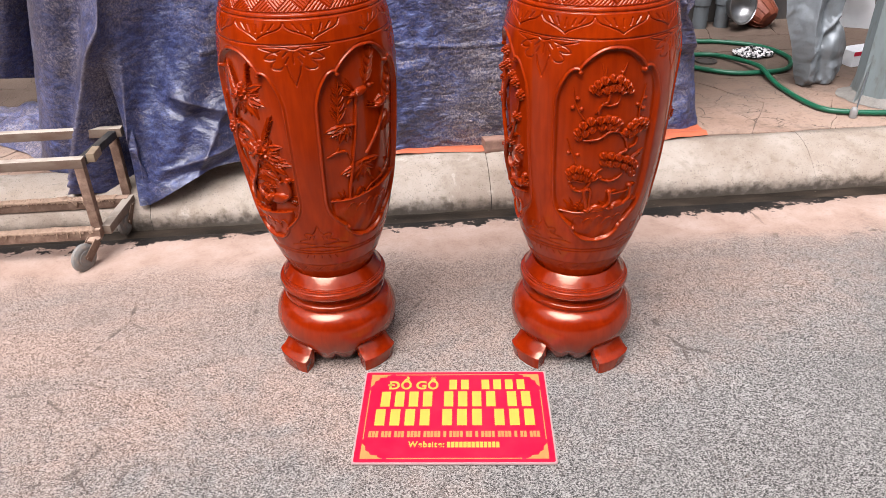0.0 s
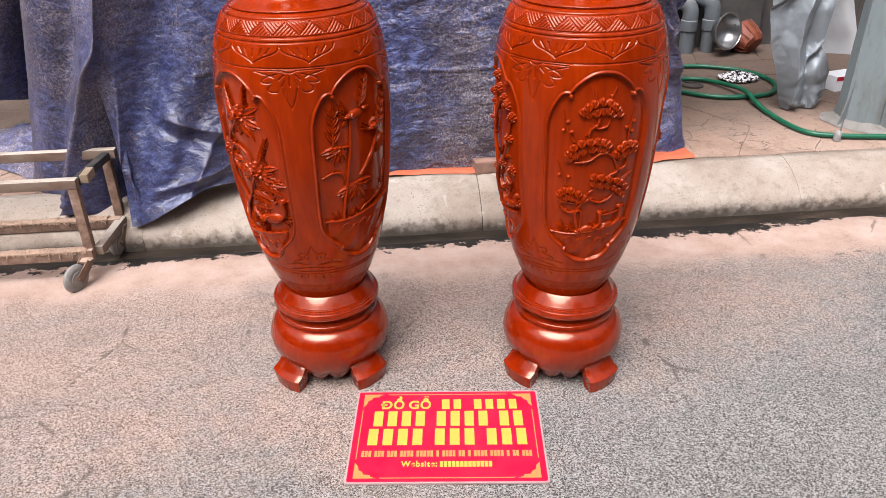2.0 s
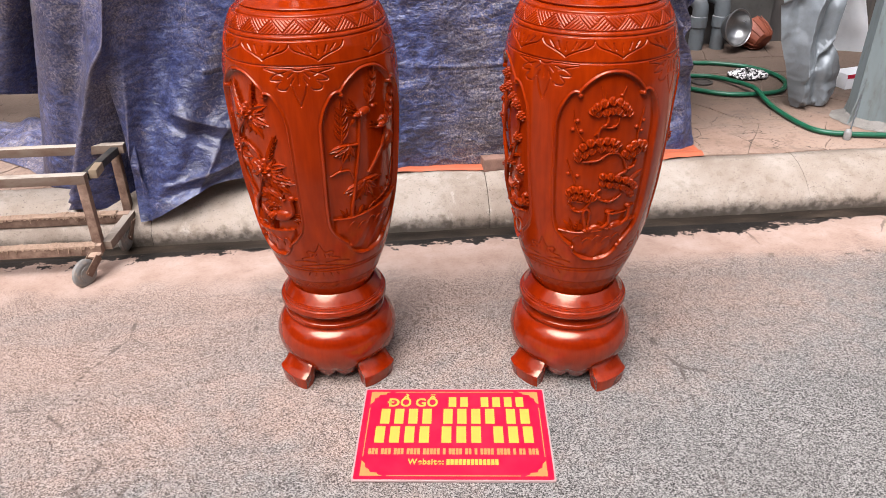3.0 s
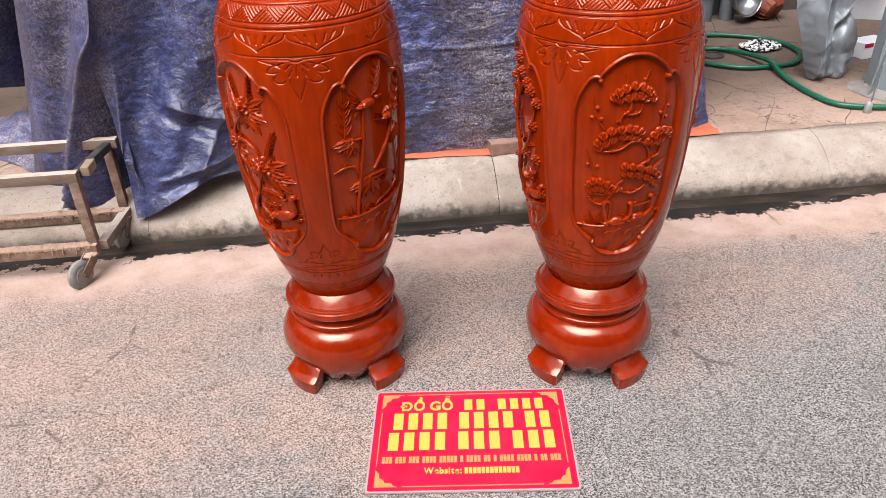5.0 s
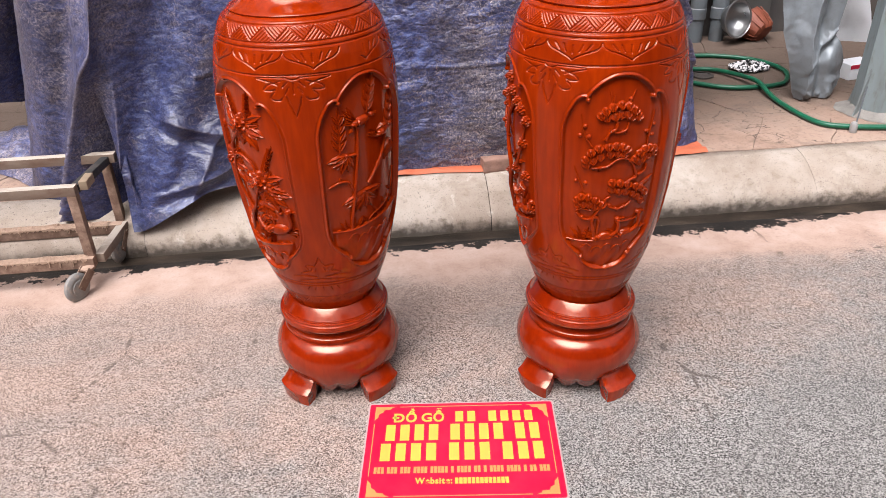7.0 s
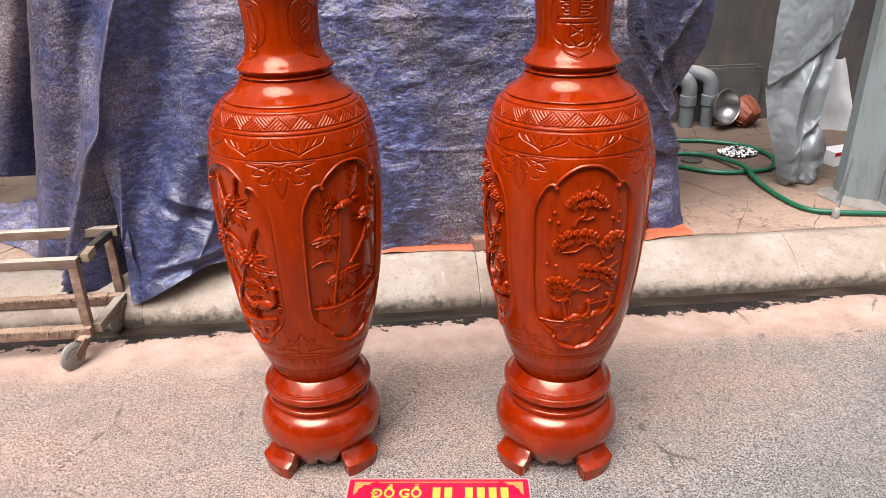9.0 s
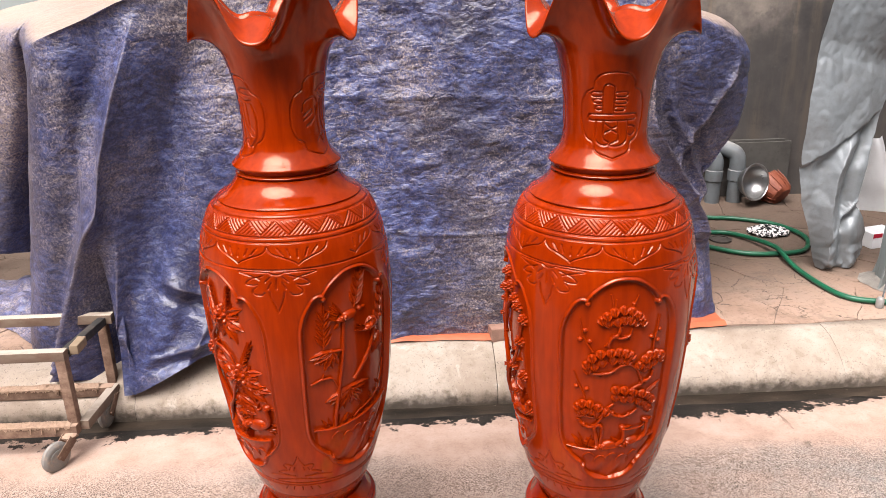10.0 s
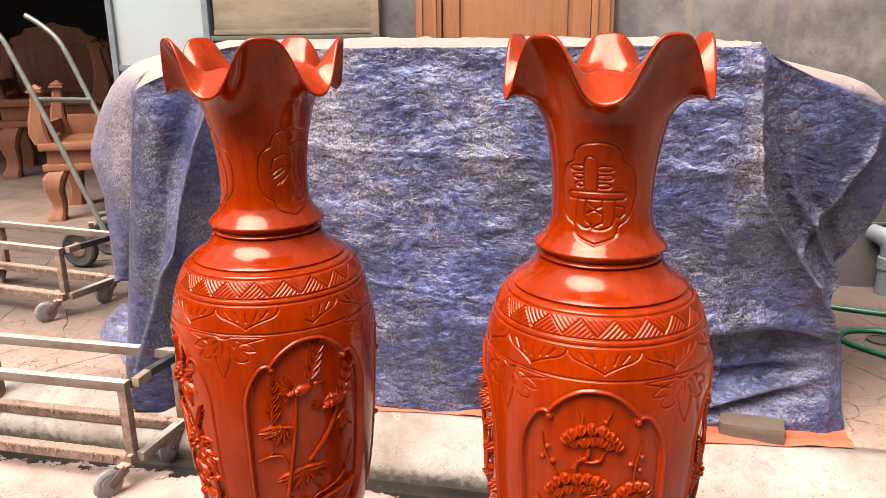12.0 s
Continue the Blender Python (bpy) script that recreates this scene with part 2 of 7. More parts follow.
def blue_tarp(settled=0.9, dusty=1.0):
    k = Mat("dusty_blue_tarpaulin", 0.4, spec=0.5)
    p = k.coords(world_space=True)
    wob = k.node("ShaderNodeVectorMath")
    wob.operation = "MULTIPLY_ADD"
    k.set(wob.inputs[0], k.node("ShaderNodeTexNoise", Vector=p, Scale=6.0, Detail=3.0, Roughness=0.6).outputs["Color"])
    wob.inputs[1].default_value = (0.05, 0.05, 0.05)
    k.set(wob.inputs[2], p)
    q = wob.outputs[0]

    def slanted(turn, stretch):
        m = k.node("ShaderNodeMapping")
        k.set(m.inputs["Vector"], q)
        m.inputs["Rotation"].default_value = (0, radians(turn), 0)
        m.inputs["Scale"].default_value = (1.0, 1.0, stretch)
        return m.outputs["Vector"]

    def facet(vec, scale):
        """Small flat facets, each tilted its own way."""
        cell = k.node("ShaderNodeTexVoronoi", Vector=vec, Scale=scale)
        off, tilt, dot = k.node("ShaderNodeVectorMath"), k.node("ShaderNodeVectorMath"), k.node("ShaderNodeVectorMath")
        off.operation, tilt.operation, dot.operation = "SUBTRACT", "SUBTRACT", "DOT_PRODUCT"
        k.set(off.inputs[0], vec)
        k.set(off.inputs[1], cell.outputs["Position"])
        k.set(tilt.inputs[0], cell.outputs["Color"])
        tilt.inputs[1].default_value = (0.5, 0.5, 0.5)
        k.set(dot.inputs[0], off.outputs[0])
        k.set(dot.inputs[1], tilt.outputs[0])
        return dot.outputs["Value"]

    def ridge(vec, scale, detail):
        return k.math("ABSOLUTE", k.math("SUBTRACT", k.noise(vec, scale, detail, 0.5), 0.5))
    a = k.noise(q, 1.7, 6, 0.6, 0.3)
    c = k.noise(slanted(6, 1.8), 26, 6, 0.66, 0.3)
    d = k.noise(q, 120, 4, 0.65)
    r1, r2, r3 = ridge(slanted(24, 1.9), 7.0, 2), ridge(slanted(-32, 1.7), 17, 3), ridge(slanted(8, 1.3), 46, 3)
    crease = k.math("MAXIMUM", k.math("SUBTRACT", 1.0, k.step(r1, 0.0, 0.022)), k.math("MULTIPLY", k.math("SUBTRACT", 1.0, k.step(r2, 0.0, 0.03)), 0.8))
    fibre = k.math("SUBTRACT", 1.0, k.step(ridge(slanted(50, 1.0), 42, 5), 0.0, 0.045))
    blue = k.ramp(c, [(0.34, (0.005, 0.008, 0.034)), (0.5, (0.022, 0.035, 0.122)), (0.68, (0.085, 0.118, 0.285))])
    blue = k.mix(k.math("MULTIPLY", k.step(k.noise(q, 2.6, 5, 0.6), 0.44, 0.64), 0.7), blue, (0.014, 0.014, 0.028))
    dust = k.ramp(d, [(0.3, (0.14, 0.108, 0.104)), (0.7, (0.40, 0.330, 0.320))])
    worn = k.step(k.noise(q, 3.3, 5, 0.6), 0.40, 0.64)
    amt = k.math("ADD", k.math("MULTIPLY", k.step(a, 0.45, 0.70), 0.42), 0.11)
    amt = k.math("ADD", amt, k.math("MULTIPLY", k.math("MULTIPLY", crease, k.math("ADD", worn, 0.15)), 0.34))
    amt = k.math("ADD", amt, k.math("MULTIPLY", k.math("MULTIPLY", fibre, k.math("ADD", worn, 0.15)), 0.26))
    amt = k.math("MULTIPLY", amt, k.math("ADD", k.step(d, 0.35, 0.62), 0.35), True)
    # fold shade on the free end and far side, painted darker, cloudy border
    free = k.math("ADD", k.axis(p, 0), k.math("MULTIPLY", k.math("SUBTRACT", a, 0.5), 0.9))
    fold_shade = k.math("MULTIPLY", k.math("SUBTRACT", 1.0, k.step(free, -0.70, -0.32)), k.step(free, -1.42, -1.22))
    fold_shade = k.math("MAXIMUM", fold_shade, k.step(k.math("ADD", k.axis(p, 0), k.math("MULTIPLY", k.math("SUBTRACT", a, 0.5), 0.25)), 1.06, 1.20))
    fold_shade = k.math("MULTIPLY", fold_shade, k.math("SUBTRACT", 1.0, k.math("MULTIPLY", k.step(k.math("ADD", k.axis(p, 2), k.math("MULTIPLY", k.math("SUBTRACT", a, 0.5), 0.8)), 0.95, 1.35), 0.75)))
    blue = k.mix(k.math("MULTIPLY", fold_shade, 0.45), blue, (0.006, 0.010, 0.048))
    amt = k.math("MULTIPLY", amt, k.math("SUBTRACT", 1.0, k.math("MULTIPLY", fold_shade, 0.5)))
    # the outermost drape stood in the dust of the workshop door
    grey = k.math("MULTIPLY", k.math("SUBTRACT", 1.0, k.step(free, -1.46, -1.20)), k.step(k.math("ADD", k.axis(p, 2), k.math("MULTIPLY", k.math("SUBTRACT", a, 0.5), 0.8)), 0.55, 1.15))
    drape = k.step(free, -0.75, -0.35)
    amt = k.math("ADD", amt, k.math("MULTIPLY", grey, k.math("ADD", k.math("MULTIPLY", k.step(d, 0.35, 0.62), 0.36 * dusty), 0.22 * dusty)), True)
    geo = k.node("ShaderNodeNewGeometry")
    # rubbed pale along sharp folds
    fold = k.step(geo.outputs["Pointiness"], 0.515, 0.58)
    amt = k.math("MAXIMUM", amt, k.math("MULTIPLY", fold, 0.36))
    # settled dust plus light from above, both painted on whatever faces the sky
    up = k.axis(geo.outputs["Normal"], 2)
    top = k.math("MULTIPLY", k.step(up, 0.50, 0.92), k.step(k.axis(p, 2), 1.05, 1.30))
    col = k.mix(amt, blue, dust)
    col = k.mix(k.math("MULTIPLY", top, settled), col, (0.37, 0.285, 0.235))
    slack = k.math("ADD", k.math("MULTIPLY", drape, 0.45), 0.55)
    n = k.bump(r1, k.math("MULTIPLY", slack, 0.8), 0.020)
    n = k.bump(r2, k.math("MULTIPLY", slack, 0.9), 0.017, n)
    n = k.bump(r3, k.math("MULTIPLY", slack, 0.6), 0.006, n)
    for turn, stretch, scale, strength in ((-20, 1.9, 14.0, 0.15), (30, 1.5, 36.0, 0.15)):
        n = k.bump(facet(slanted(turn, stretch), scale), k.math("MULTIPLY", slack, strength), 1.0, n)
    n = k.bump(d, 0.35, 0.002, n)
    return k.done(col, k.math("ADD", k.math("MULTIPLY", amt, 0.35), 0.37), n)


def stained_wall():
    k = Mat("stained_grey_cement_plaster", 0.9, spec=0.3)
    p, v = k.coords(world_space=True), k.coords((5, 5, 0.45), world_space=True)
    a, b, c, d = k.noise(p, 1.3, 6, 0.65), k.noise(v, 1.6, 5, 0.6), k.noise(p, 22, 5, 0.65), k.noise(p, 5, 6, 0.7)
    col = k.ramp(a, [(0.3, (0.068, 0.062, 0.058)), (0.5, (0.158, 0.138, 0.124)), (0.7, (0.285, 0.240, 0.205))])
    # upright ochre streaks: rust stains, and warm sunlit streaks painted as colour
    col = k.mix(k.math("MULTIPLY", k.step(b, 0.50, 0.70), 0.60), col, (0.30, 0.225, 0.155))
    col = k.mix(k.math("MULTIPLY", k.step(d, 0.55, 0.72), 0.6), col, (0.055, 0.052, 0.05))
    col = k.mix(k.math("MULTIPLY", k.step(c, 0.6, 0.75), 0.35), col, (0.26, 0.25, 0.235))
    # soot, splashes and painted-in shade thicken towards the wall's foot; cloudy upper border
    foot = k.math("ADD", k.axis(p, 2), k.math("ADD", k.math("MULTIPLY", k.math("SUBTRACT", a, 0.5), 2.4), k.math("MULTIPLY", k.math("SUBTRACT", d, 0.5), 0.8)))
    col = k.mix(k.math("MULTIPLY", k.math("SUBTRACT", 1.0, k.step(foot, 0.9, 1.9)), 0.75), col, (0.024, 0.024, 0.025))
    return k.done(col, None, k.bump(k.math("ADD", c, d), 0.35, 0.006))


def plain(name, col, rough=0.6, metal=0.0, vary=0.35, scale=12.0, dark=None, bump=0.15, stretch=(1, 1, 1), coat=0.0, relief=0.003, dusted=None):
    k = Mat(name, rough, metal)
    p = k.coords(stretch)
    a, b = k.noise(p, scale, 5, 0.6), k.noise(p, scale * 7, 4, 0.6)
    dark = dark or tuple(c * 0.45 for c in col)
    c1 = k.mix(k.math("MULTIPLY", k.step(a, 0.4, 0.72), vary), col, dark)
    c1 = k.mix(k.math("MULTIPLY", k.step(b, 0.52, 0.75), vary * 0.6), c1, dark)
    if dusted:
        # upward faces paled for dust and, on the cart rails, light from above
        up = k.step(k.axis(k.node("ShaderNodeNewGeometry").outputs["Normal"], 2), 0.6, 0.95)
        c1 = k.mix(k.math("MULTIPLY", up, k.math("ADD", k.step(a, 0.3, 0.6), 0.25), True), c1, dusted)
    k.b.inputs["Coat Weight"].default_value = coat
    r = k.math("ADD", k.math("MULTIPLY", k.math("SUBTRACT", a, 0.5), 0.25), rough, True)
    return k.done(c1, r, k.bump(k.math("ADD", a, b), bump, relief))


def cord():
    k = Mat("black_and_white_cord", 0.8)
    p = k.coords(world_space=True)
    pick = k.step(k.noise(p, 62, 2, 0.4), 0.47, 0.50)
    return k.done(k.mix(pick, (0.012, 0.012, 0.013), (0.62, 0.60, 0.60)), None, k.bump(k.noise(p, 200, 2), 0.4, 0.002))


M_LACQUER, M_CARVED, M_DEEP = lacquer(base_rough=0.09, spec=0.48), lacquer("red_lacquered_carving", 0.16, 0.36), lacquer("deep_red_lacquered_stand", 0.12, 0.95, 0.78)
M_ASPHALT, M_WET, M_KERB, M_FLAG = asphalt(), wet(), kerbstone(), flagstone()
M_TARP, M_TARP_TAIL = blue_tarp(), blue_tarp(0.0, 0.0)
M_ORANGE = plain("orange_tarpaulin_lining", (0.44, 0.11, 0.0495), 0.55, vary=0.3)
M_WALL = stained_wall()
M_PLINTH = plain("old_pale_plaster", (0.062, 0.058, 0.052), 0.9, vary=0.8, scale=6, dark=(0.028, 0.026, 0.023))
M_FACADE = plain("plain_unseen_facade", (0.085, 0.072, 0.062), 0.9, vary=0.4, scale=0.7)
M_SIGN_RED = plain("red_printed_board", (0.44, 0.0033, 0.033), 0.38, vary=0.22, scale=18, dark=(0.451, 0.0275, 0.0605), bump=0.02)
M_SIGN_YELLOW = plain("yellow_print", (0.44, 0.363, 0.055), 0.45, vary=0.1, bump=0.0)
M_SIGN_GOLD = plain("gold_corner_print", (0.451, 0.22, 0.066), 0.45, vary=0.2, bump=0.0)
M_SIGN_EDGE = plain("pale_board_edge", (0.396, 0.264, 0.253), 0.6, vary=0.3)
# the pale rail tops hold overhead light in their colour besides dust
M_RAIL = plain("dusty_steel_box_section", (0.175, 0.130, 0.098), 0.6, 0.0, vary=0.8, scale=12, dark=(0.10, 0.05, 0.03), stretch=(0.5, 1, 1), dusted=(0.42, 0.36, 0.30))
M_RUST = plain("rusty_painted_steel", (0.135, 0.078, 0.052), 0.8, 0.0, vary=0.85, scale=18, dark=(0.30, 0.20, 0.145), bump=0.4, dusted=(0.38, 0.26, 0.19))
M_SAWDUST = plain("sawdust_crust", (0.43, 0.29, 0.205), 0.95, vary=0.45, scale=90, bump=0.9, relief=0.006)
M_TYRE = plain("worn_grey_caster_rubber", (0.19, 0.185, 0.175), 0.75, vary=0.8, scale=40, dark=(0.34, 0.265, 0.21), bump=0.3)
M_BLACK = plain("black_rubber", (0.01925, 0.01815, 0.0176), 0.75, vary=0.5, scale=20, dark=(0.088, 0.066, 0.055))
M_CLEAR = plain("cloudy_clear_plastic", (0.27, 0.26, 0.25), 0.3, vary=0.3)
M_HOSE = plain("green_garden_hose", (0.0055, 0.0935, 0.04675), 0.38, vary=0.25, scale=15)
M_SILVER = plain("silver_grey_tarpaulin", (0.205, 0.228, 0.245), 0.42, 0.2, vary=0.55, scale=9, dark=(0.12, 0.125, 0.13), bump=0.25, relief=0.004)
M_WHITE = plain("white_plastic_sheet", (0.76, 0.78, 0.80), 0.5, vary=0.2, scale=6)
M_POST = plain("galvanised_steel_post", (0.205, 0.245, 0.250), 0.5, 0.1, vary=0.7, scale=6, dark=(0.11, 0.099, 0.0825), stretch=(1, 1, 0.3))
M_PVC = plain("grey_pvc_pipe", (0.10, 0.113, 0.122), 0.55, vary=0.5, scale=9, dark=(0.06, 0.052, 0.045), dusted=(0.22, 0.215, 0.21))
M_STEEL = plain("scuffed_aluminium_bowl", (0.341, 0.341, 0.341), 0.32, 0.9, vary=0.3, scale=12)
M_TERRA = plain("orange_net_basket", (0.198, 0.04675, 0.01925), 0.6, vary=0.45, scale=25)
M_ROPE = cord()
M_BRICK = plain("old_brick_with_mortar", (0.115, 0.078, 0.055), 0.9, vary=0.6, scale=16, dark=(0.11, 0.066, 0.04675), bump=0.5)
M_BRICK_RED = plain("red_clay_brick", (0.264, 0.1485, 0.11), 0.9, vary=0.5, scale=18, bump=0.5)
M_WOOD = plain("raw_reddish_timber", (0.30, 0.112, 0.052), 0.6, vary=0.5, scale=9, dark=(0.17, 0.062, 0.03), stretch=(3, 3, 0.4))
M_DOOR = plain("orange_stained_door_wood", (0.275, 0.1045, 0.03575), 0.5, vary=0.5, scale=7, dark=(0.165, 0.05225, 0.0165), stretch=(3, 3, 0.35))
M_PLANK = plain("weathered_plywood_board", (0.25, 0.185, 0.12), 0.8, vary=0.85, scale=3.0, dark=(0.12, 0.088, 0.058), stretch=(0.6, 1, 1.8))
M_GREENTRIM = plain("faded_green_painted_timber", (0.085, 0.10, 0.07), 0.8, vary=0.9, scale=14, dark=(0.10, 0.065, 0.04))
M_SHEET = plain("pale_painted_sheet_metal", (0.33, 0.375, 0.37), 0.45, vary=0.35, scale=3, dark=(0.33, 0.297, 0.253))
M_SHEETFRAME = plain("grey_steel_door_frame", (0.1815, 0.2035, 0.209), 0.5, 0.2, vary=0.4, scale=12)
M_DARK = plain("unlit_workshop_wall", (0.02475, 0.02475, 0.0275), 0.9, vary=0.4, scale=2)
M_TROLLEY = plain("worn_steel_tube", (0.231, 0.231, 0.187), 0.42, 0.4, vary=0.5, scale=14)
M_CEMENT = plain("splashed_cement", (0.20, 0.185, 0.165), 0.9, vary=0.6, scale=14, dark=(0.10, 0.09, 0.08), bump=0.6, relief=0.008)
M_JOINT = plain("packed_dirt_joint", (0.15, 0.104, 0.078), 0.95, vary=0.6, scale=12)
M_CHALK = plain("white_chalk", (0.6, 0.6, 0.58), 0.9, vary=0.4, scale=60)
M_DRAIN = plain("dark_cast_iron", (0.05, 0.04, 0.035), 0.7, vary=0.6, scale=40)
M_SCREED = plain("dusty_workshop_screed", (0.24, 0.165, 0.12), 0.85, vary=0.7, scale=2.5, dark=(0.11, 0.078, 0.06))


# ---- mesh helpers ----
def finish(name, bm, material, smooth=True, angle=35):
    me = bpy.data.meshes.new(name)
    bmesh.ops.recalc_face_normals(bm, faces=bm.faces)
    bm.to_mesh(me)
    bm.free()
    me.materials.append(material)
    if smooth:
        me.shade_smooth()
        me.set_sharp_from_angle(angle=radians(angle))
    return me


def grid_mesh(name, pts, material, close_u=False, flip=False):
    """A smooth sheet from an array of rows x columns x 3 points."""
    rows, cols = pts.shape[:2]
    idx = np.arange(rows * cols).reshape(rows, cols)
    if close_u:
        idx = np.concatenate([idx, idx[:, :1]], axis=1)
    a, b, c, d = idx[:-1, :-1], idx[:-1, 1:], idx[1:, 1:], idx[1:, :-1]
    quads = np.stack([a, b, c, d] if not flip else [d, c, b, a], axis=-1).reshape(-1, 4)
    me = bpy.data.meshes.new(name)
    me.vertices.add(rows * cols)
    me.vertices.foreach_set("co", pts.reshape(-1).astype(np.float32))
    n = len(quads)
    me.loops.add(n * 4)
    me.loops.foreach_set("vertex_index", quads.reshape(-1).astype(np.int32))
    me.polygons.add(n)
    me.polygons.foreach_set("loop_start", np.arange(0, n * 4, 4, dtype=np.int32))
    me.update(calc_edges=True)
    me.validate()
    me.shade_smooth()
    me.materials.append(material)
    return me


def put(name, me, parent=None, m=None, label=""):
    ob = new(name, me)
    if parent is not None:
        ob.parent = parent
    if m is not None:
        ob.matrix_basis = m
    return tagged(ob, label) if label else ob


def part(name, bm, material, parent, label="", m=None, smooth=True):
    return put(name, finish(name, bm, material, smooth), parent, m, label)


def thing(name, m=None, label="", category="", group="", kind=""):
    ob = new(name)
    ob.empty_display_size = 0.1
    if m is not None:
        ob.matrix_basis = m
    return tagged(ob, label, category, group, kind)


def solo(name, me, m=None, label="", category="", group="", kind=""):
    return tagged(put(name, me, None, m), label, category, group, kind)


def box(bm, x0, y0, z0, x1, y1, z1, bevel=0.0, m=None):
    r = bmesh.ops.create_cube(bm, size=1.0)
    vs = r["verts"]
    bmesh.ops.scale(bm, vec=(x1 - x0, y1 - y0, z1 - z0), verts=vs)
    bmesh.ops.translate(bm, vec=((x0 + x1) / 2, (y0 + y1) / 2, (z0 + z1) / 2), verts=vs)
    if bevel:
        es = list({e for v in vs for e in v.link_edges})
        g = bmesh.ops.bevel(bm, geom=es, offset=bevel, segments=2, affect="EDGES", profile=0.6)
        vs = list({v for f in g["faces"] for v in f.verts} | {v for v in vs if v.is_valid})
    if m is not None:
        bmesh.ops.transform(bm, matrix=m, verts=vs)
    return bm


def boxed(*a, **k):
    return box(bmesh.new(), *a, **k)


def lathe(bm, prof, n=48, m=None, cap=True):
    """Turns (radius, z) pairs about z."""
    rings, made = [], []
    for r, z in prof:
        ring = [bm.verts.new((r * math.sin(2 * math.pi * i / n), -r * math.cos(2 * math.pi * i / n), z)) for i in range(n)]
        rings.append(ring)
        made += ring
    for a, b in zip(rings, rings[1:]):
        for i in range(n):
            bm.faces.new((a[i], a[(i + 1) % n], b[(i + 1) % n], b[i]))
    if cap:
        bm.faces.new(rings[0][::-1])
        bm.faces.new(rings[-1])
    if m is not None:
        bmesh.ops.transform(bm, matrix=m, verts=made)
    return bm


def smooth_path(points, steps=6):
    """A Catmull-Rom line through the points."""
    p = [Vector(q) for q in points]
    p = [p[0] * 2 - p[1]] + p + [p[-1] * 2 - p[-2]]
    out = []
    for i in range(1, len(p) - 2):
        for s in range(steps):
            t = s / steps
            a, b, c, d = p[i - 1], p[i], p[i + 1], p[i + 2]
            out.append(0.5 * ((2 * b) + (c - a) * t + (2 * a - 5 * b + 4 * c - d) * t * t + (3 * b - a - 3 * c + d) * t ** 3))
    out.append(p[-2])
    return out


def tube(bm, points, radius, n=10, closed_ends=True):
    """A round bar along points; radius is a number or a function of 0..1."""
    rings = []
    up = Vector((0.123, 0.31, 0.94)).normalized()
    side = None
    for i, q in enumerate(points):
        q = Vector(q)
        d = (Vector(points[min(i + 1, len(points) - 1)]) - Vector(points[max(i - 1, 0)])).normalized()
        side = (d.cross(up) if side is None else side - d * side.dot(d)).normalized()
        other = d.cross(side)
        r = radius(i / (len(points) - 1)) if callable(radius) else radius
        rings.append([bm.verts.new(q + side * r * math.cos(2 * math.pi * k / n) + other * r * math.sin(2 * math.pi * k / n)) for k in range(n)])
    for a, b in zip(rings, rings[1:]):
        for k in range(n):
            bm.faces.new((a[k], a[(k + 1) % n], b[(k + 1) % n], b[k]))
    if closed_ends:
        bm.faces.new(rings[0][::-1])
        bm.faces.new(rings[-1])
    return bm


def bar(bm, a, b, w, h, bevel=0.0):
    """A box-section bar from a to b, w wide across, h high."""
    a, b = Vector(a), Vector(b)
    d = b - a
    q = d.to_track_quat("X", "Z").to_matrix().to_4x4()
    return box(bm, 0, -w / 2, -h / 2, d.length, w / 2, h / 2, bevel, Matrix.Translation(a) @ q)


# ---- ground, gutter, kerb, pavement, walls ----
def wobble(x, amp=0.02, f=2.3, seed=0.0):
    return amp * (noise.noise((x * f, seed, 3.1)) + 0.5 * noise.noise((x * f * 3.7, seed, 7.7)) + 0.35 * noise.noise((x * f * 11, seed, 1.7)))


EDGE_WET, KERB_FOOT, KERB_TOP, PAVE_Z = 2.83, 2.97, 3.17, 0.125


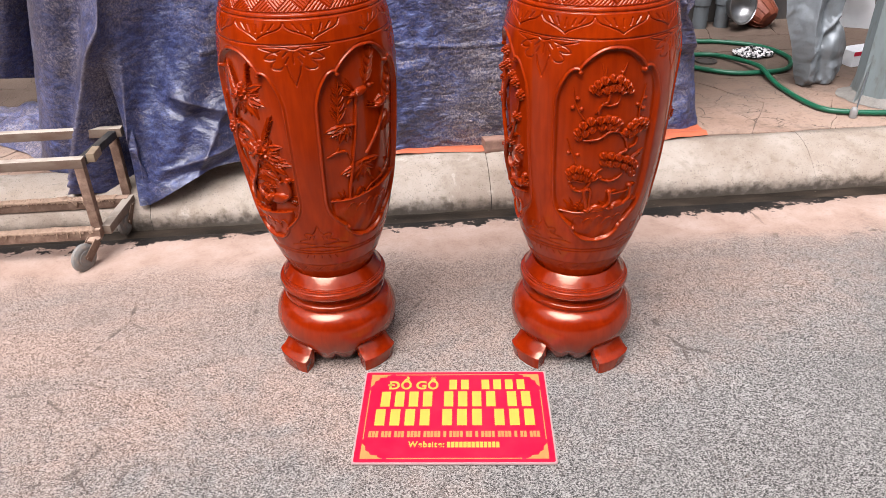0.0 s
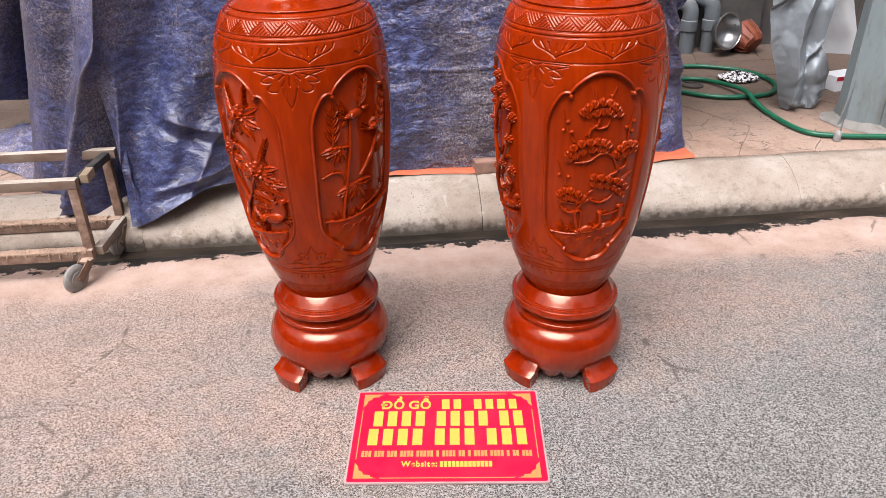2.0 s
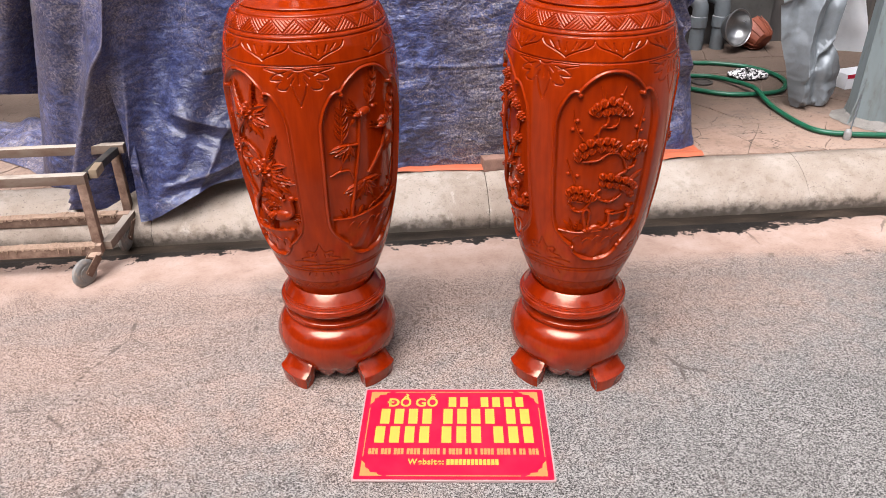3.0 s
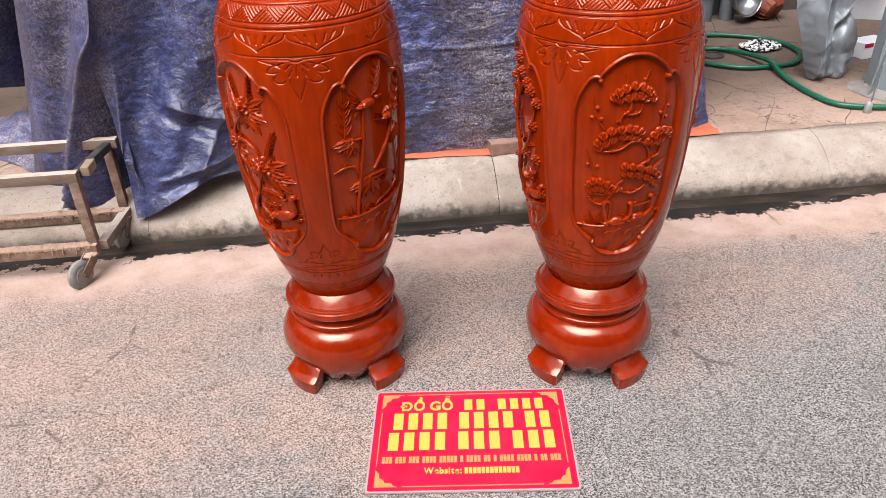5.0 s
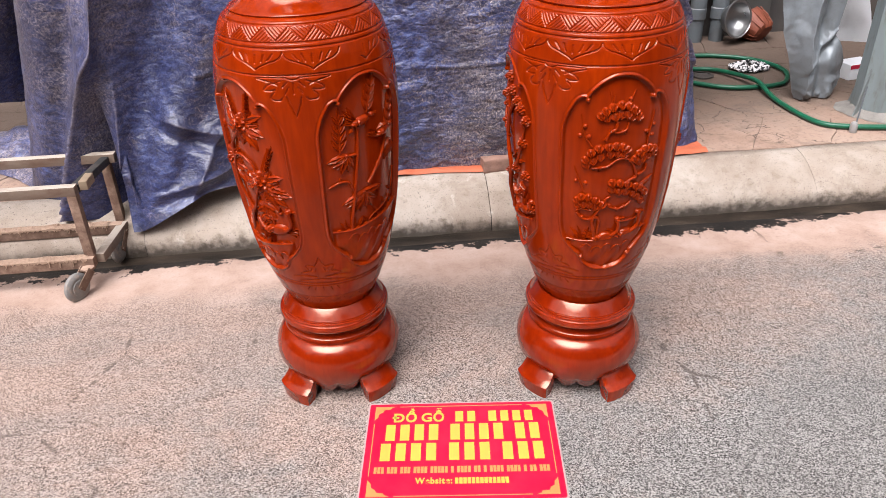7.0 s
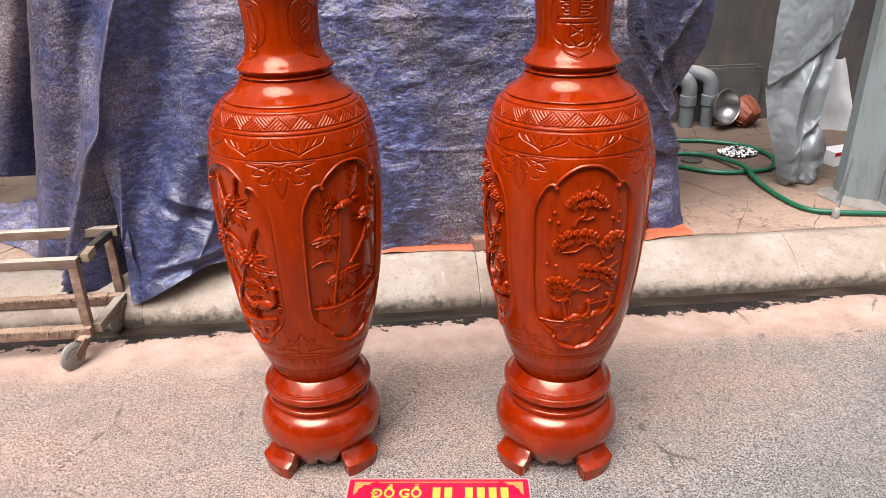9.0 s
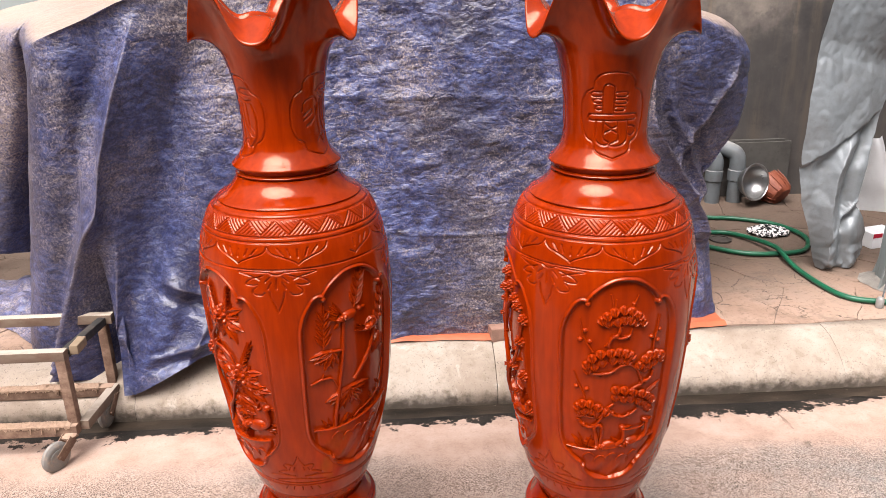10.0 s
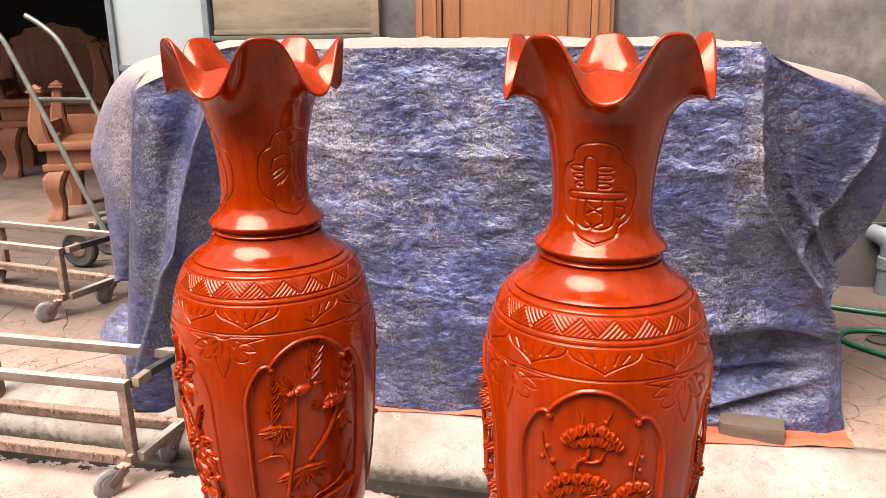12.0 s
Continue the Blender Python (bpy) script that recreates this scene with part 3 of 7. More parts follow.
def build_ground():
    """One sheet: the paved yard, reaching the horizon, that dips into the gutter."""
    xs = np.concatenate([[-400, -60, -12, -6], np.linspace(-3.2, 3.4, 166), [6, 12, 60, 400]])
    ys = np.concatenate([[-400, -60, -9], np.linspace(-1.0, 2.5, 30), np.linspace(2.55, 2.9, 15), [2.99, 3.4, 9, 60, 400]])
    g = np.zeros((len(ys), len(xs), 3))
    for j, y in enumerate(ys):
        for i, x in enumerate(xs):
            near = abs(x) < 4 and -1.5 < y < 3
            z = 0.004 * noise.noise((x * 1.7, y * 1.7, 0)) if near else 0.0
            e = EDGE_WET + wobble(x, 0.03, 1.7, 5.0)
            fall = min(max((y - 2.15) / 0.55, 0), 1)
            z -= 0.036 * fall * fall * (3 - 2 * fall)
            z -= 0.018 * min(max((y - e + 0.02) / 0.10, 0), 1) if y > 2.5 else 0
            if y > 2.98:
                z = -0.10
            g[j, i] = (x, y, z)
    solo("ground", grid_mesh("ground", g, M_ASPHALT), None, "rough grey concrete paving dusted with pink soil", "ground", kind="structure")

    def ribbon(name, lo, hi, z0, z1, mat, label, n=420, rows=8, amp=(0.02, 0.03), seeds=(1.0, 5.0), hump=0.004):
        r = np.zeros((rows, n, 3))
        for i, x in enumerate(np.linspace(-3.3, 3.5, n)):
            a, b = lo + wobble(x, amp[0], 2.6, seeds[0]), hi + wobble(x, amp[1], 1.7, seeds[1])
            for j in range(rows):
                t = j / (rows - 1)
                y = a + (b - a) * t
                z = z0 + (z1 - z0) * t + hump * math.sin(math.pi * t) + 0.003 * noise.noise((x * 9, y * 9, seeds[0]))
                if j == 0:
                    z = z0 - 0.004
                r[j, i] = (x, y, z)
        solo(name, grid_mesh(name, r, mat), None, label, "ground", kind="structure")

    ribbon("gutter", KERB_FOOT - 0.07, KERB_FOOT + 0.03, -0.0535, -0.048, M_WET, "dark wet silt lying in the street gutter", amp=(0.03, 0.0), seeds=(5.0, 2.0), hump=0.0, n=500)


build_ground()


def build_kerb():
    kerb = thing("kerb", None, "rounded cream concrete kerb stained black at its foot", "kerb", kind="structure")
    prof = [(KERB_FOOT + 0.005, -0.10), (KERB_FOOT, -0.01), (KERB_FOOT + 0.004, 0.012), (KERB_FOOT + 0.022, 0.034), (KERB_FOOT + 0.06, 0.066),
            (KERB_FOOT + 0.105, 0.095), (KERB_FOOT + 0.15, 0.114), (KERB_TOP + 0.005, PAVE_Z + 0.003), (KERB_TOP + 0.05, PAVE_Z + 0.004), (KERB_TOP + 0.06, PAVE_Z - 0.03), (KERB_TOP + 0.06, -0.10)]
    joint = 1.875 - 1.43 * 5
    rnd = random.Random(4)
    while joint < 3.6:
        n = 60
        L = 1.43
        g = np.zeros((len(prof), n, 3))
        off = rnd.uniform(-0.006, 0.006)
        for i in range(n):
            x = joint + 0.0012 + (L - 0.0024) * i / (n - 1)
            end = 0.003 if i in (0, n - 1) else 0.0
            for j, (y, z) in enumerate(prof):
                k = 0.006 * noise.noise((x * 4, y * 9, z * 9)) + 0.003 * noise.noise((x * 22, y * 30, 2.0))
                g[j, i] = (x, y + off + end + k, z - end * (z > 0) + (k if 0.01 < z < PAVE_Z else 0))
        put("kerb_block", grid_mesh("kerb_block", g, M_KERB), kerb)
        joint += L


build_kerb()


def build_pavement():
    pave = solo("pavement", finish("pavement", boxed(-9, KERB_TOP + 0.05, -0.1, 9, 5.6, PAVE_Z - 0.004), M_JOINT), None,
                "uneven dusty pavement of worn pinkish flagstones", "pavement", kind="structure")
    # irregular flags: a jittered grid of cells, each shrunk to leave a joint
    rnd = random.Random(11)
    nx, ny, sx, sy = 22, 6, 0.40, 0.40
    x0, y0 = -5.1, KERB_TOP + 0.065
    node = {(i, j): (x0 + (i + 0.5 * (j % 2)) * sx + rnd.uniform(-0.07, 0.07), y0 + j * sy + (rnd.uniform(-0.06, 0.06) if 0 < j else 0)) for i in range(nx + 2) for j in range(ny + 1)}
    for i in range(nx):
        for j in range(ny):
            quad = [node[i, j], node[i + 1, j], node[i + 1, j + 1], node[i, j + 1]]
            cx, cy = sum(q[0] for q in quad) / 4, sum(q[1] for q in quad) / 4
            bm = bmesh.new()
            top, low = [], []
            tz = rnd.uniform(-0.0015, 0.0015)
            for a, b in zip(quad, quad[1:] + quad[:1]):
                for t in (0.02, 0.14, 0.27, 0.40, 0.52, 0.65, 0.78, 0.90, 0.98):
                    x, y = a[0] + (b[0] - a[0]) * t, a[1] + (b[1] - a[1]) * t
                    w = math.sin(math.pi * t)
                    x, y = x + w * 0.035 * noise.noise((x * 6, y * 6, 1.5)) + rnd.uniform(-0.002, 0.002), y + w * 0.035 * noise.noise((x * 6, y * 6, 8.5)) + rnd.uniform(-0.002, 0.002)
                    d = math.hypot(x - cx, y - cy)
                    s = 1 - 0.0008 / d
                    top.append(bm.verts.new((cx + (x - cx) * (s - 0.002 / d), cy + (y - cy) * (s - 0.002 / d), PAVE_Z + tz)))
                    low.append(bm.verts.new((cx + (x - cx) * s, cy + (y - cy) * s, PAVE_Z - 0.012)))
            bm.faces.new(top)
            for k in range(len(top)):
                bm.faces.new((low[k], low[(k + 1) % len(top)], top[(k + 1) % len(top)], top[k]))
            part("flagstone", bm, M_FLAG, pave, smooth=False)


WALL_V = 5.17


def build_walls():
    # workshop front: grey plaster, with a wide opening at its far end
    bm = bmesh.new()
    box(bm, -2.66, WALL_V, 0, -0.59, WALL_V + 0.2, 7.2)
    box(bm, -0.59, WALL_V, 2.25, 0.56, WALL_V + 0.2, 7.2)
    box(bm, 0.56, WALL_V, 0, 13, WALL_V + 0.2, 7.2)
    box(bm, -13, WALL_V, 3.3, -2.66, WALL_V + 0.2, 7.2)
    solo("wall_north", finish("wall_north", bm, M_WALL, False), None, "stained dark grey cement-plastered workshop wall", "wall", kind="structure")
    bm = bmesh.new()
    box(bm, 2.28, WALL_V - 0.035, PAVE_Z - 0.01, 2.66, WALL_V + 0.002, 0.50, 0.004)
    box(bm, 1.2, WALL_V - 0.022, 0.50, 2.62, WALL_V + 0.002, 0.515, 0.003)
    solo("wall_plinth", finish("wall_plinth", bm, M_PLINTH, False), None, "low patch of old pale plaster with a ledge at the wall foot", "wall", kind="structure")
    # the workshop behind the opening, its gloom put into near-black walls and ceiling
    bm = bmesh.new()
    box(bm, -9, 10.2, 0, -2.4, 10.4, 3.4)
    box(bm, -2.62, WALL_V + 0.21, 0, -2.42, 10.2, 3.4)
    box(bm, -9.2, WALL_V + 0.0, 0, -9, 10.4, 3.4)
    solo("wall_workshop", finish("wall_workshop", bm, M_DARK, False), None, "workshop walls coloured near-black for the unlit room", "wall", kind="structure")
    solo("ceiling_workshop", finish("ceiling_workshop", boxed(-9.2, WALL_V + 0.2, 3.4, -2.4, 10.4, 3.55), M_DARK, False), None, "workshop ceiling slab coloured near-black for the unlit room", "ceiling", kind="structure")
    solo("floor_workshop", finish("floor_workshop", boxed(-9.2, 5.6, 0.0, -2.4, 10.4, PAVE_Z + 0.001), M_SCREED, False), None, "dusty grey workshop floor screed", "floor", kind="structure")
    # unseen plain house front across the lane, behind the camera, set to shape reflections
    bm = bmesh.new()
    box(bm, -14, -4.7, -0.05, 14, -4.5, 4.3)
    for x, w, h in ((-9, 3.4, 1.2), (-3.2, 2.2, 0.8), (1.6, 3.0, 1.5), (6.5, 2.6, 0.7)):
        box(bm, x, -4.7, 4.3, x + w, -4.5, 4.3 + h)
    # unseen walls added at both ends to darken the side reflections
    for name, x in (("wall_west", -13.2), ("wall_east", 13.0)):
        solo(name, finish(name, boxed(x, -4.5, -0.05, x + 0.2, WALL_V, 7.0), M_FACADE, False), None, "plain unseen wall added at the lane's end to darken reflections", "wall", kind="structure")
    solo("wall_south", finish("wall_south", bm, M_FACADE, False), None, "plain unseen house front across the lane, shaping reflections", "wall", kind="structure")


build_walls()


# ---- the carved vases ----
BODY = [(0.296, 0.112), (0.314, 0.121), (0.335, 0.132), (0.355, 0.142), (0.39, 0.155), (0.42, 0.165), (0.46, 0.177), (0.50, 0.186), (0.55, 0.1955), (0.60, 0.2035), (0.65, 0.210),
        (0.70, 0.2145), (0.75, 0.2180), (0.80, 0.2210), (0.85, 0.2230), (0.90, 0.2235), (0.95, 0.2215), (0.99, 0.2170), (1.03, 0.2095), (1.06, 0.2005), (1.08, 0.192), (1.095, 0.184), (1.103, 0.1775), (1.1085, 0.171), (1.112, 0.164), (1.1135, 0.156)]
RECESS = 0.0100
PETAL0 = 4.0


def body_radius(z):
    return np.interp(z, [b[0] for b in BODY], [b[1] for b in BODY])


def carve(field, s, z, line, w, depth):
    """Cuts a rounded groove along a line of (s, z) metres into field[z, s]."""
    for (s0, z0), (s1, z1) in zip(line, line[1:]):
        i0, i1 = np.searchsorted(s, min(s0, s1) - 3 * w), np.searchsorted(s, max(s0, s1) + 3 * w)
        j0, j1 = np.searchsorted(z, min(z0, z1) - 3 * w), np.searchsorted(z, max(z0, z1) + 3 * w)
        if i1 <= i0 or j1 <= j0:
            continue
        S, Z = np.meshgrid(s[i0:i1], z[j0:j1])
        ds, dz = s1 - s0, z1 - z0
        t = np.clip(((S - s0) * ds + (Z - z0) * dz) / (ds * ds + dz * dz + 1e-12), 0, 1)
        d2 = (S - s0 - t * ds) ** 2 + (Z - z0 - t * dz) ** 2
        field[j0:j1, i0:i1] = np.minimum(field[j0:j1, i0:i1], -depth * np.exp(-d2 / (w * w)))


def curve2(points, steps=5):
    return [(q.x, q.y) for q in smooth_path([(a, b, 0) for a, b in points], steps)]


def sstep(x, a, b):
    t = np.clip((x - a) / (b - a), 0, 1)
    return t * t * (3 - 2 * t)


def panel_outline():
    """Half of the cusped panel as (degrees, z), then mirrored."""
    top = curve2([(0, 0.977), (6, 0.974), (11.5, 0.963), (16, 0.949), (19.2, 0.934), (20.4, 0.924)])
    side = curve2([(20.4, 0.924), (22.6, 0.929), (25.6, 0.924), (28.4, 0.909), (31, 0.890), (32.8, 0.868), (33.9, 0.838), (34.2, 0.74), (34.4, 0.615), (33.8, 0.572), (31.2, 0.545), (27, 0.526), (23.2, 0.512), (20.6, 0.505), (19.2, 0.492)])
    low = curve2([(19.2, 0.492), (16, 0.476), (9.5, 0.461), (0, 0.456)])
    half = top + side[1:] + low[1:]
    return half + [(-a, b) for a, b in half[-2:0:-1]]


def body_mesh():
    NC, R0 = 960, 0.21
    phi = np.linspace(-180, 180, NC, endpoint=False)
    s = np.radians(phi) * R0
    z = np.concatenate([np.arange(0.296, 0.44, 0.0016), np.arange(0.44, 0.985, 0.0017), np.arange(0.985, 1.1135, 0.00095), [1.1135]])
    NR = len(z)
    deg = math.radians(1) * R0
    cut = np.zeros((NR, NC))

    def line(points, w=0.0012, depth=0.0026, smooth=True):
        pts = [(a * deg, b) for a, b in points]
        carve(cut, s, z, curve2(pts, 4) if smooth and len(pts) > 2 else pts, w, depth * 1.35)

    def both(c, points, **k):
        line([(c + a, b) for a, b in points], **k)
        line([(c - a, b) for a, b in points], **k)

    # hatched zigzag band on the shoulder and again above the foot
    for lo, hi, n in ((1.0705, 1.0985, 20), (0.3365, 0.3585, 20)):
        step = 360 / n
        for k in range(n):
            c = -180 + step * (k + 0.5)
            line([(c - step / 2, lo), (c, hi), (c + step / 2, lo)], smooth=False)
            for q in (1 / 6, 2 / 6, 3 / 6, 4 / 6, 5 / 6):
                line([(c - step / 2 + q * step, lo), (c + q * step / 2, hi - q * (hi - lo))], w=0.0009, depth=0.0016, smooth=False)
                line([(c + q * step, hi), (c + step / 2 + q * step / 2, lo + q * (hi - lo))], w=0.0009, depth=0.0016, smooth=False)
    # ring of pointed petals
    for k in range(10):
        c = -180 + PETAL0 + 36 * k
        both(c, [(0, 1.009), (2.5, 1.0155), (8.5, 1.025), (13.5, 1.031), (16.5, 1.038), (18, 1.0475)])
        for a in (-10.5, -5.5, 0, 5.5, 10.5):
            line([(c + a * 0.8, 1.024 + abs(a) * 0.0006), (c + a * 1.12, 1.0405 + abs(a) * 0.0003)], w=0.0014, depth=0.0024)
    # incised leaf sprays between the panels
    for g in (-135, -45, 45, 135):
        both(g, [(0, 0.989), (2.5, 0.9905), (4.5, 0.995)])
        both(g, [(5, 0.994), (12, 0.9945), (22, 0.9935)])
        both(g, [(22, 0.991), (14, 0.984), (9.5, 0.978)])
        both(g, [(9.5, 0.983), (14.5, 0.979), (18, 0.967), (14, 0.9645), (11, 0.967)])
        both(g, [(11.5, 0.962), (14, 0.951), (12.5, 0.944), (8.5, 0.9435), (7, 0.949)])
        both(g, [(4.2, 0.951), (3.2, 0.933), (0, 0.904)], smooth=False)
        both(g, [(3.5, 0.984), (6.5, 0.973)])
        both(g, [(3, 0.972), (5, 0.958)])
        both(g, [(7.5, 0.987), (11, 0.983)])
        line([(g, 0.982), (g, 0.958)])
        both(g, [(0, 0.512), (2.5, 0.492), (4.6, 0.482)], smooth=False)
        both(g, [(4.6, 0.482), (9, 0.487), (11.5, 0.481), (9.5, 0.470)])
        both(g, [(9.5, 0.466), (14, 0.462), (17, 0.455), (11, 0.450)])
        both(g, [(3.2, 0.476), (4.2, 0.466)])
        both(g, [(6.5, 0.474), (8, 0.466)])
        both(g, [(4, 0.446), (16, 0.449), (25, 0.443)])
        both(g, [(0, 0.438), (9, 0.434), (20, 0.428)])
        for a in (-13, -7, 0, 7, 13):
            line([(g + a, 0.405), (g + a * 1.2, 0.394)])
    for zz, w in ((1.1015, 0.0018), (1.0665, 0.0018), (1.0555, 0.0018), (0.9985, 0.0016), (0.4205, 0.0014), (0.411, 0.0014), (0.3625, 0.0014)):
        cut = np.minimum(cut, -0.0032 * np.exp(-((z - zz) / w) ** 2)[:, None])

    # sunk panels with a raised moulded frame, four alike
    q = NC // 4
    pq = np.linspace(-45, 45, q, endpoint=False)
    sq = np.radians(pq) * R0
    out = [(a * deg, b) for a, b in panel_outline()]
    S, Z = np.meshgrid(sq, z)
    dist = np.full(S.shape, 9.0)
    inside = np.zeros(S.shape, bool)
    for (s0, z0), (s1, z1) in zip(out, out[1:] + out[:1]):
        ds, dz = s1 - s0, z1 - z0
        t = np.clip(((S - s0) * ds + (Z - z0) * dz) / (ds * ds + dz * dz + 1e-12), 0, 1)
        dist = np.minimum(dist, (S - s0 - t * ds) ** 2 + (Z - z0 - t * dz) ** 2)
        if z0 != z1:
            inside ^= ((z0 > Z) != (z1 > Z)) & (S < ds * (Z - z0) / dz + s0)
    d = np.sqrt(dist) * np.where(inside, -1, 1)
    frame_h = 0.0030 * np.exp(-((d - 0.0032) / 0.0022) ** 2)
    hollow = -RECESS * sstep(-d, -0.0004, 0.0024)
    rim_cut = -0.0012 * np.exp(-((d - 0.0086) / 0.0013) ** 2)
    quarter = frame_h + hollow + rim_cut
    # the moulding curls into a small knob at each cusp
    for ka, kz in ((20.3, 0.9235), (-20.3, 0.9235), (19.0, 0.4935), (-19.0, 0.4935)):
        k2 = (S - ka * deg) ** 2 + (Z - kz) ** 2
        quarter = np.maximum(quarter, 0.0045 * np.sqrt(np.clip(1 - k2 / 0.0056 ** 2, 0, 1)) - RECESS * (k2 > 0.0056 ** 2))
    field = cut + np.roll(np.tile(quarter, (1, 4)), q // 2, axis=1)

    r = body_radius(z)
    k = np.array([1, 4, 6, 4, 1]) / 16
    for _ in range(6):
        r = np.convolve(np.pad(r, 2, mode="edge"), k, "valid")
    r[0], r[-1] = body_radius(z[0]), body_radius(z[-1])
    slope = np.gradient(r, z)
    nr, nz = 1 / np.hypot(1, slope), -slope / np.hypot(1, slope)
    rad = r[:, None] + field * nr[:, None]
    hgt = z[:, None] + field * nz[:, None]
    a = np.radians(phi)[None, :]
    return grid_mesh("body", np.stack([rad * np.sin(a), -rad * np.cos(a), hgt + 0 * a], axis=-1), M_LACQUER, close_u=True)


def medallion_strokes(kind):
    """Incised lines inside a neck medallion, (degrees, z)."""
    def pill(x0, x1, z0, z1):
        rx, rz = min(6, (x1 - x0) / 2), (z1 - z0) / 2
        pts = []
        for cx, a0 in ((x1 - rx, -90), (x0 + rx, 90)):
            for a in range(a0, a0 + 181, 30):
                pts.append((cx + rx * math.cos(math.radians(a)), (z0 + z1) / 2 + rz * math.sin(math.radians(a))))
        return pts + pts[:1]
    if kind == 0:
        return [pill(-33, 33, 1.288, 1.301), [(-14, 1.302), (-14, 1.352), (-10, 1.364), (-4, 1.362), (0, 1.352), (0, 1.302)], pill(-30, -14, 1.338, 1.348), pill(-27, -14, 1.324, 1.333),
                pill(-24, -14, 1.310, 1.319), pill(0, 17, 1.338, 1.348), pill(0, 17, 1.323, 1.332), pill(0, 15, 1.308, 1.317), [(-22, 1.287), (-22, 1.25), (-16, 1.238), (-8, 1.236), (-4, 1.243)],
                [(-12, 1.287), (-12, 1.252), (-6, 1.243)], [(6, 1.287), (8, 1.25), (4, 1.244), (-4, 1.236), (6, 1.234), (16, 1.24), (20, 1.255), (20, 1.287)], [(-10, 1.282), (-2, 1.272), (6, 1.276)],
                [(-10, 1.262), (-2, 1.268), (5, 1.262)], [(21, 1.277), (30, 1.274), (32, 1.264), (27, 1.256), (22, 1.258)]]
    return [[(-26, 1.31), (-22, 1.33), (-8, 1.338), (0, 1.325), (-2, 1.30), (-14, 1.278)], [(-24, 1.300), (-12, 1.312), (-10, 1.304), (-24, 1.290)], [(-20, 1.276), (-8, 1.29)],
            [(-4, 1.318), (2, 1.27), (8, 1.24), (16, 1.236), (24, 1.25)], [(6, 1.33), (8, 1.29), (16, 1.262), (22, 1.258)], [(14, 1.33), (16, 1.288), (24, 1.268)], [(-4, 1.352), (8, 1.362), (26, 1.360)],
            [(2, 1.344), (12, 1.335), (24, 1.338), (22, 1.347), (12, 1.350), (4, 1.352)], [(24, 1.33), (30, 1.30), (28, 1.26), (20, 1.236)], [(-2, 1.24), (6, 1.252), (12, 1.25)]]


def neck_mesh(trough, medal, sign_kind):
    """Neck and flared rim with five lobes; trough: where a low lobe lies, medal: where a medallion lies, in degrees."""
    NC, R0 = 480, 0.095
    phi = np.linspace(-180, 180, NC, endpoint=False)
    prof = [(0.1105, 1.1735), (0.1145, 1.1790), (0.1205, 1.1845), (0.1238, 1.1875), (0.1236, 1.1905), (0.1190, 1.1955), (0.1110, 1.2035), (0.1035, 1.2135), (0.0975, 1.2255),
            (0.0940, 1.2390), (0.0925, 1.2560), (0.0925, 1.2800), (0.0937, 1.3100), (0.0962, 1.3350), (0.0995, 1.3600), (0.1032, 1.3800), (0.1065, 1.3950)]
    zz = np.concatenate([np.linspace(1.1735, 1.1955, 14), np.linspace(1.1970, 1.395, 126)])
    r = np.interp(zz, [p[1] for p in prof], [p[0] for p in prof])
    k = np.array([1, 4, 6, 4, 1]) / 16
    rs = r.copy()
    for _ in range(3):
        rs = np.convolve(np.pad(rs, 2, mode="edge"), k, "valid")
    r[12:-2] = rs[12:-2]
    cut = np.zeros((len(zz), NC))
    deg = math.radians(1) * R0
    s = np.radians(phi) * R0
    frame_line = curve2([(0, 1.390), (16, 1.385), (24, 1.371), (26, 1.356), (36, 1.345), (42, 1.32), (42, 1.28), (35, 1.252), (25, 1.241), (20, 1.222), (0, 1.209)], 4)
    loop = frame_line + [(-a, b) for a, b in frame_line[-2::-1]]
    for n in range(3):
        c = (medal + 120 * n + 180) % 360 - 180
        for turn in (-360, 0, 360):
            carve(cut, s, zz, [((c + turn + a) * deg, b) for a, b in loop], 0.0015, 0.0036)
            for st in medallion_strokes(sign_kind if n == 0 else 1):
                carve(cut, s, zz, [((c + turn + a) * deg, b) for a, b in curve2(st, 4)], 0.0014, 0.0036)
    rad = r[:, None] + cut
    hgt = np.repeat(zz[:, None], NC, axis=1)
    # the flare
    w = (0.5 - 0.5 * np.cos(np.radians(5 * (phi - trough))))[None, :]
    w = 1 - (1 - (0.45 * w + 0.55 * w * w * (3 - 2 * w))) ** 1.28
    q = np.linspace(0, 1, 46)[1:, None]
    def sweep(pts):
        c = np.array([(a, b) for a, b in curve2(pts, 10)])
        t = np.linspace(0, 1, len(c))
        return np.interp(q[:, 0], t, c[:, 0])[:, None], np.interp(q[:, 0], t, c[:, 1])[:, None]
    rp, zp = sweep([(0.1065, 1.395), (0.1150, 1.430), (0.1275, 1.466), (0.1420, 1.502), (0.1615, 1.535), (0.1840, 1.566)])
    rt, zt = sweep([(0.1065, 1.395), (0.1170, 1.428), (0.1340, 1.451), (0.1540, 1.461), (0.1720, 1.462), (0.1840, 1.456)])
    rad = np.concatenate([rad, rt + (rp - rt) * w])
    hgt = np.concatenate([hgt, zt + (zp - zt) * w])
    a = np.radians(phi)[None, :]
    P = np.stack([rad * np.sin(a), -rad * np.cos(a), hgt], axis=-1)
    du = np.roll(P, -1, 1) - np.roll(P, 1, 1)
    dv = np.gradient(P, axis=0)
    n = np.cross(du, dv)
    n /= np.linalg.norm(n, axis=-1, keepdims=True) + 1e-12
    n[:6] = n[6]
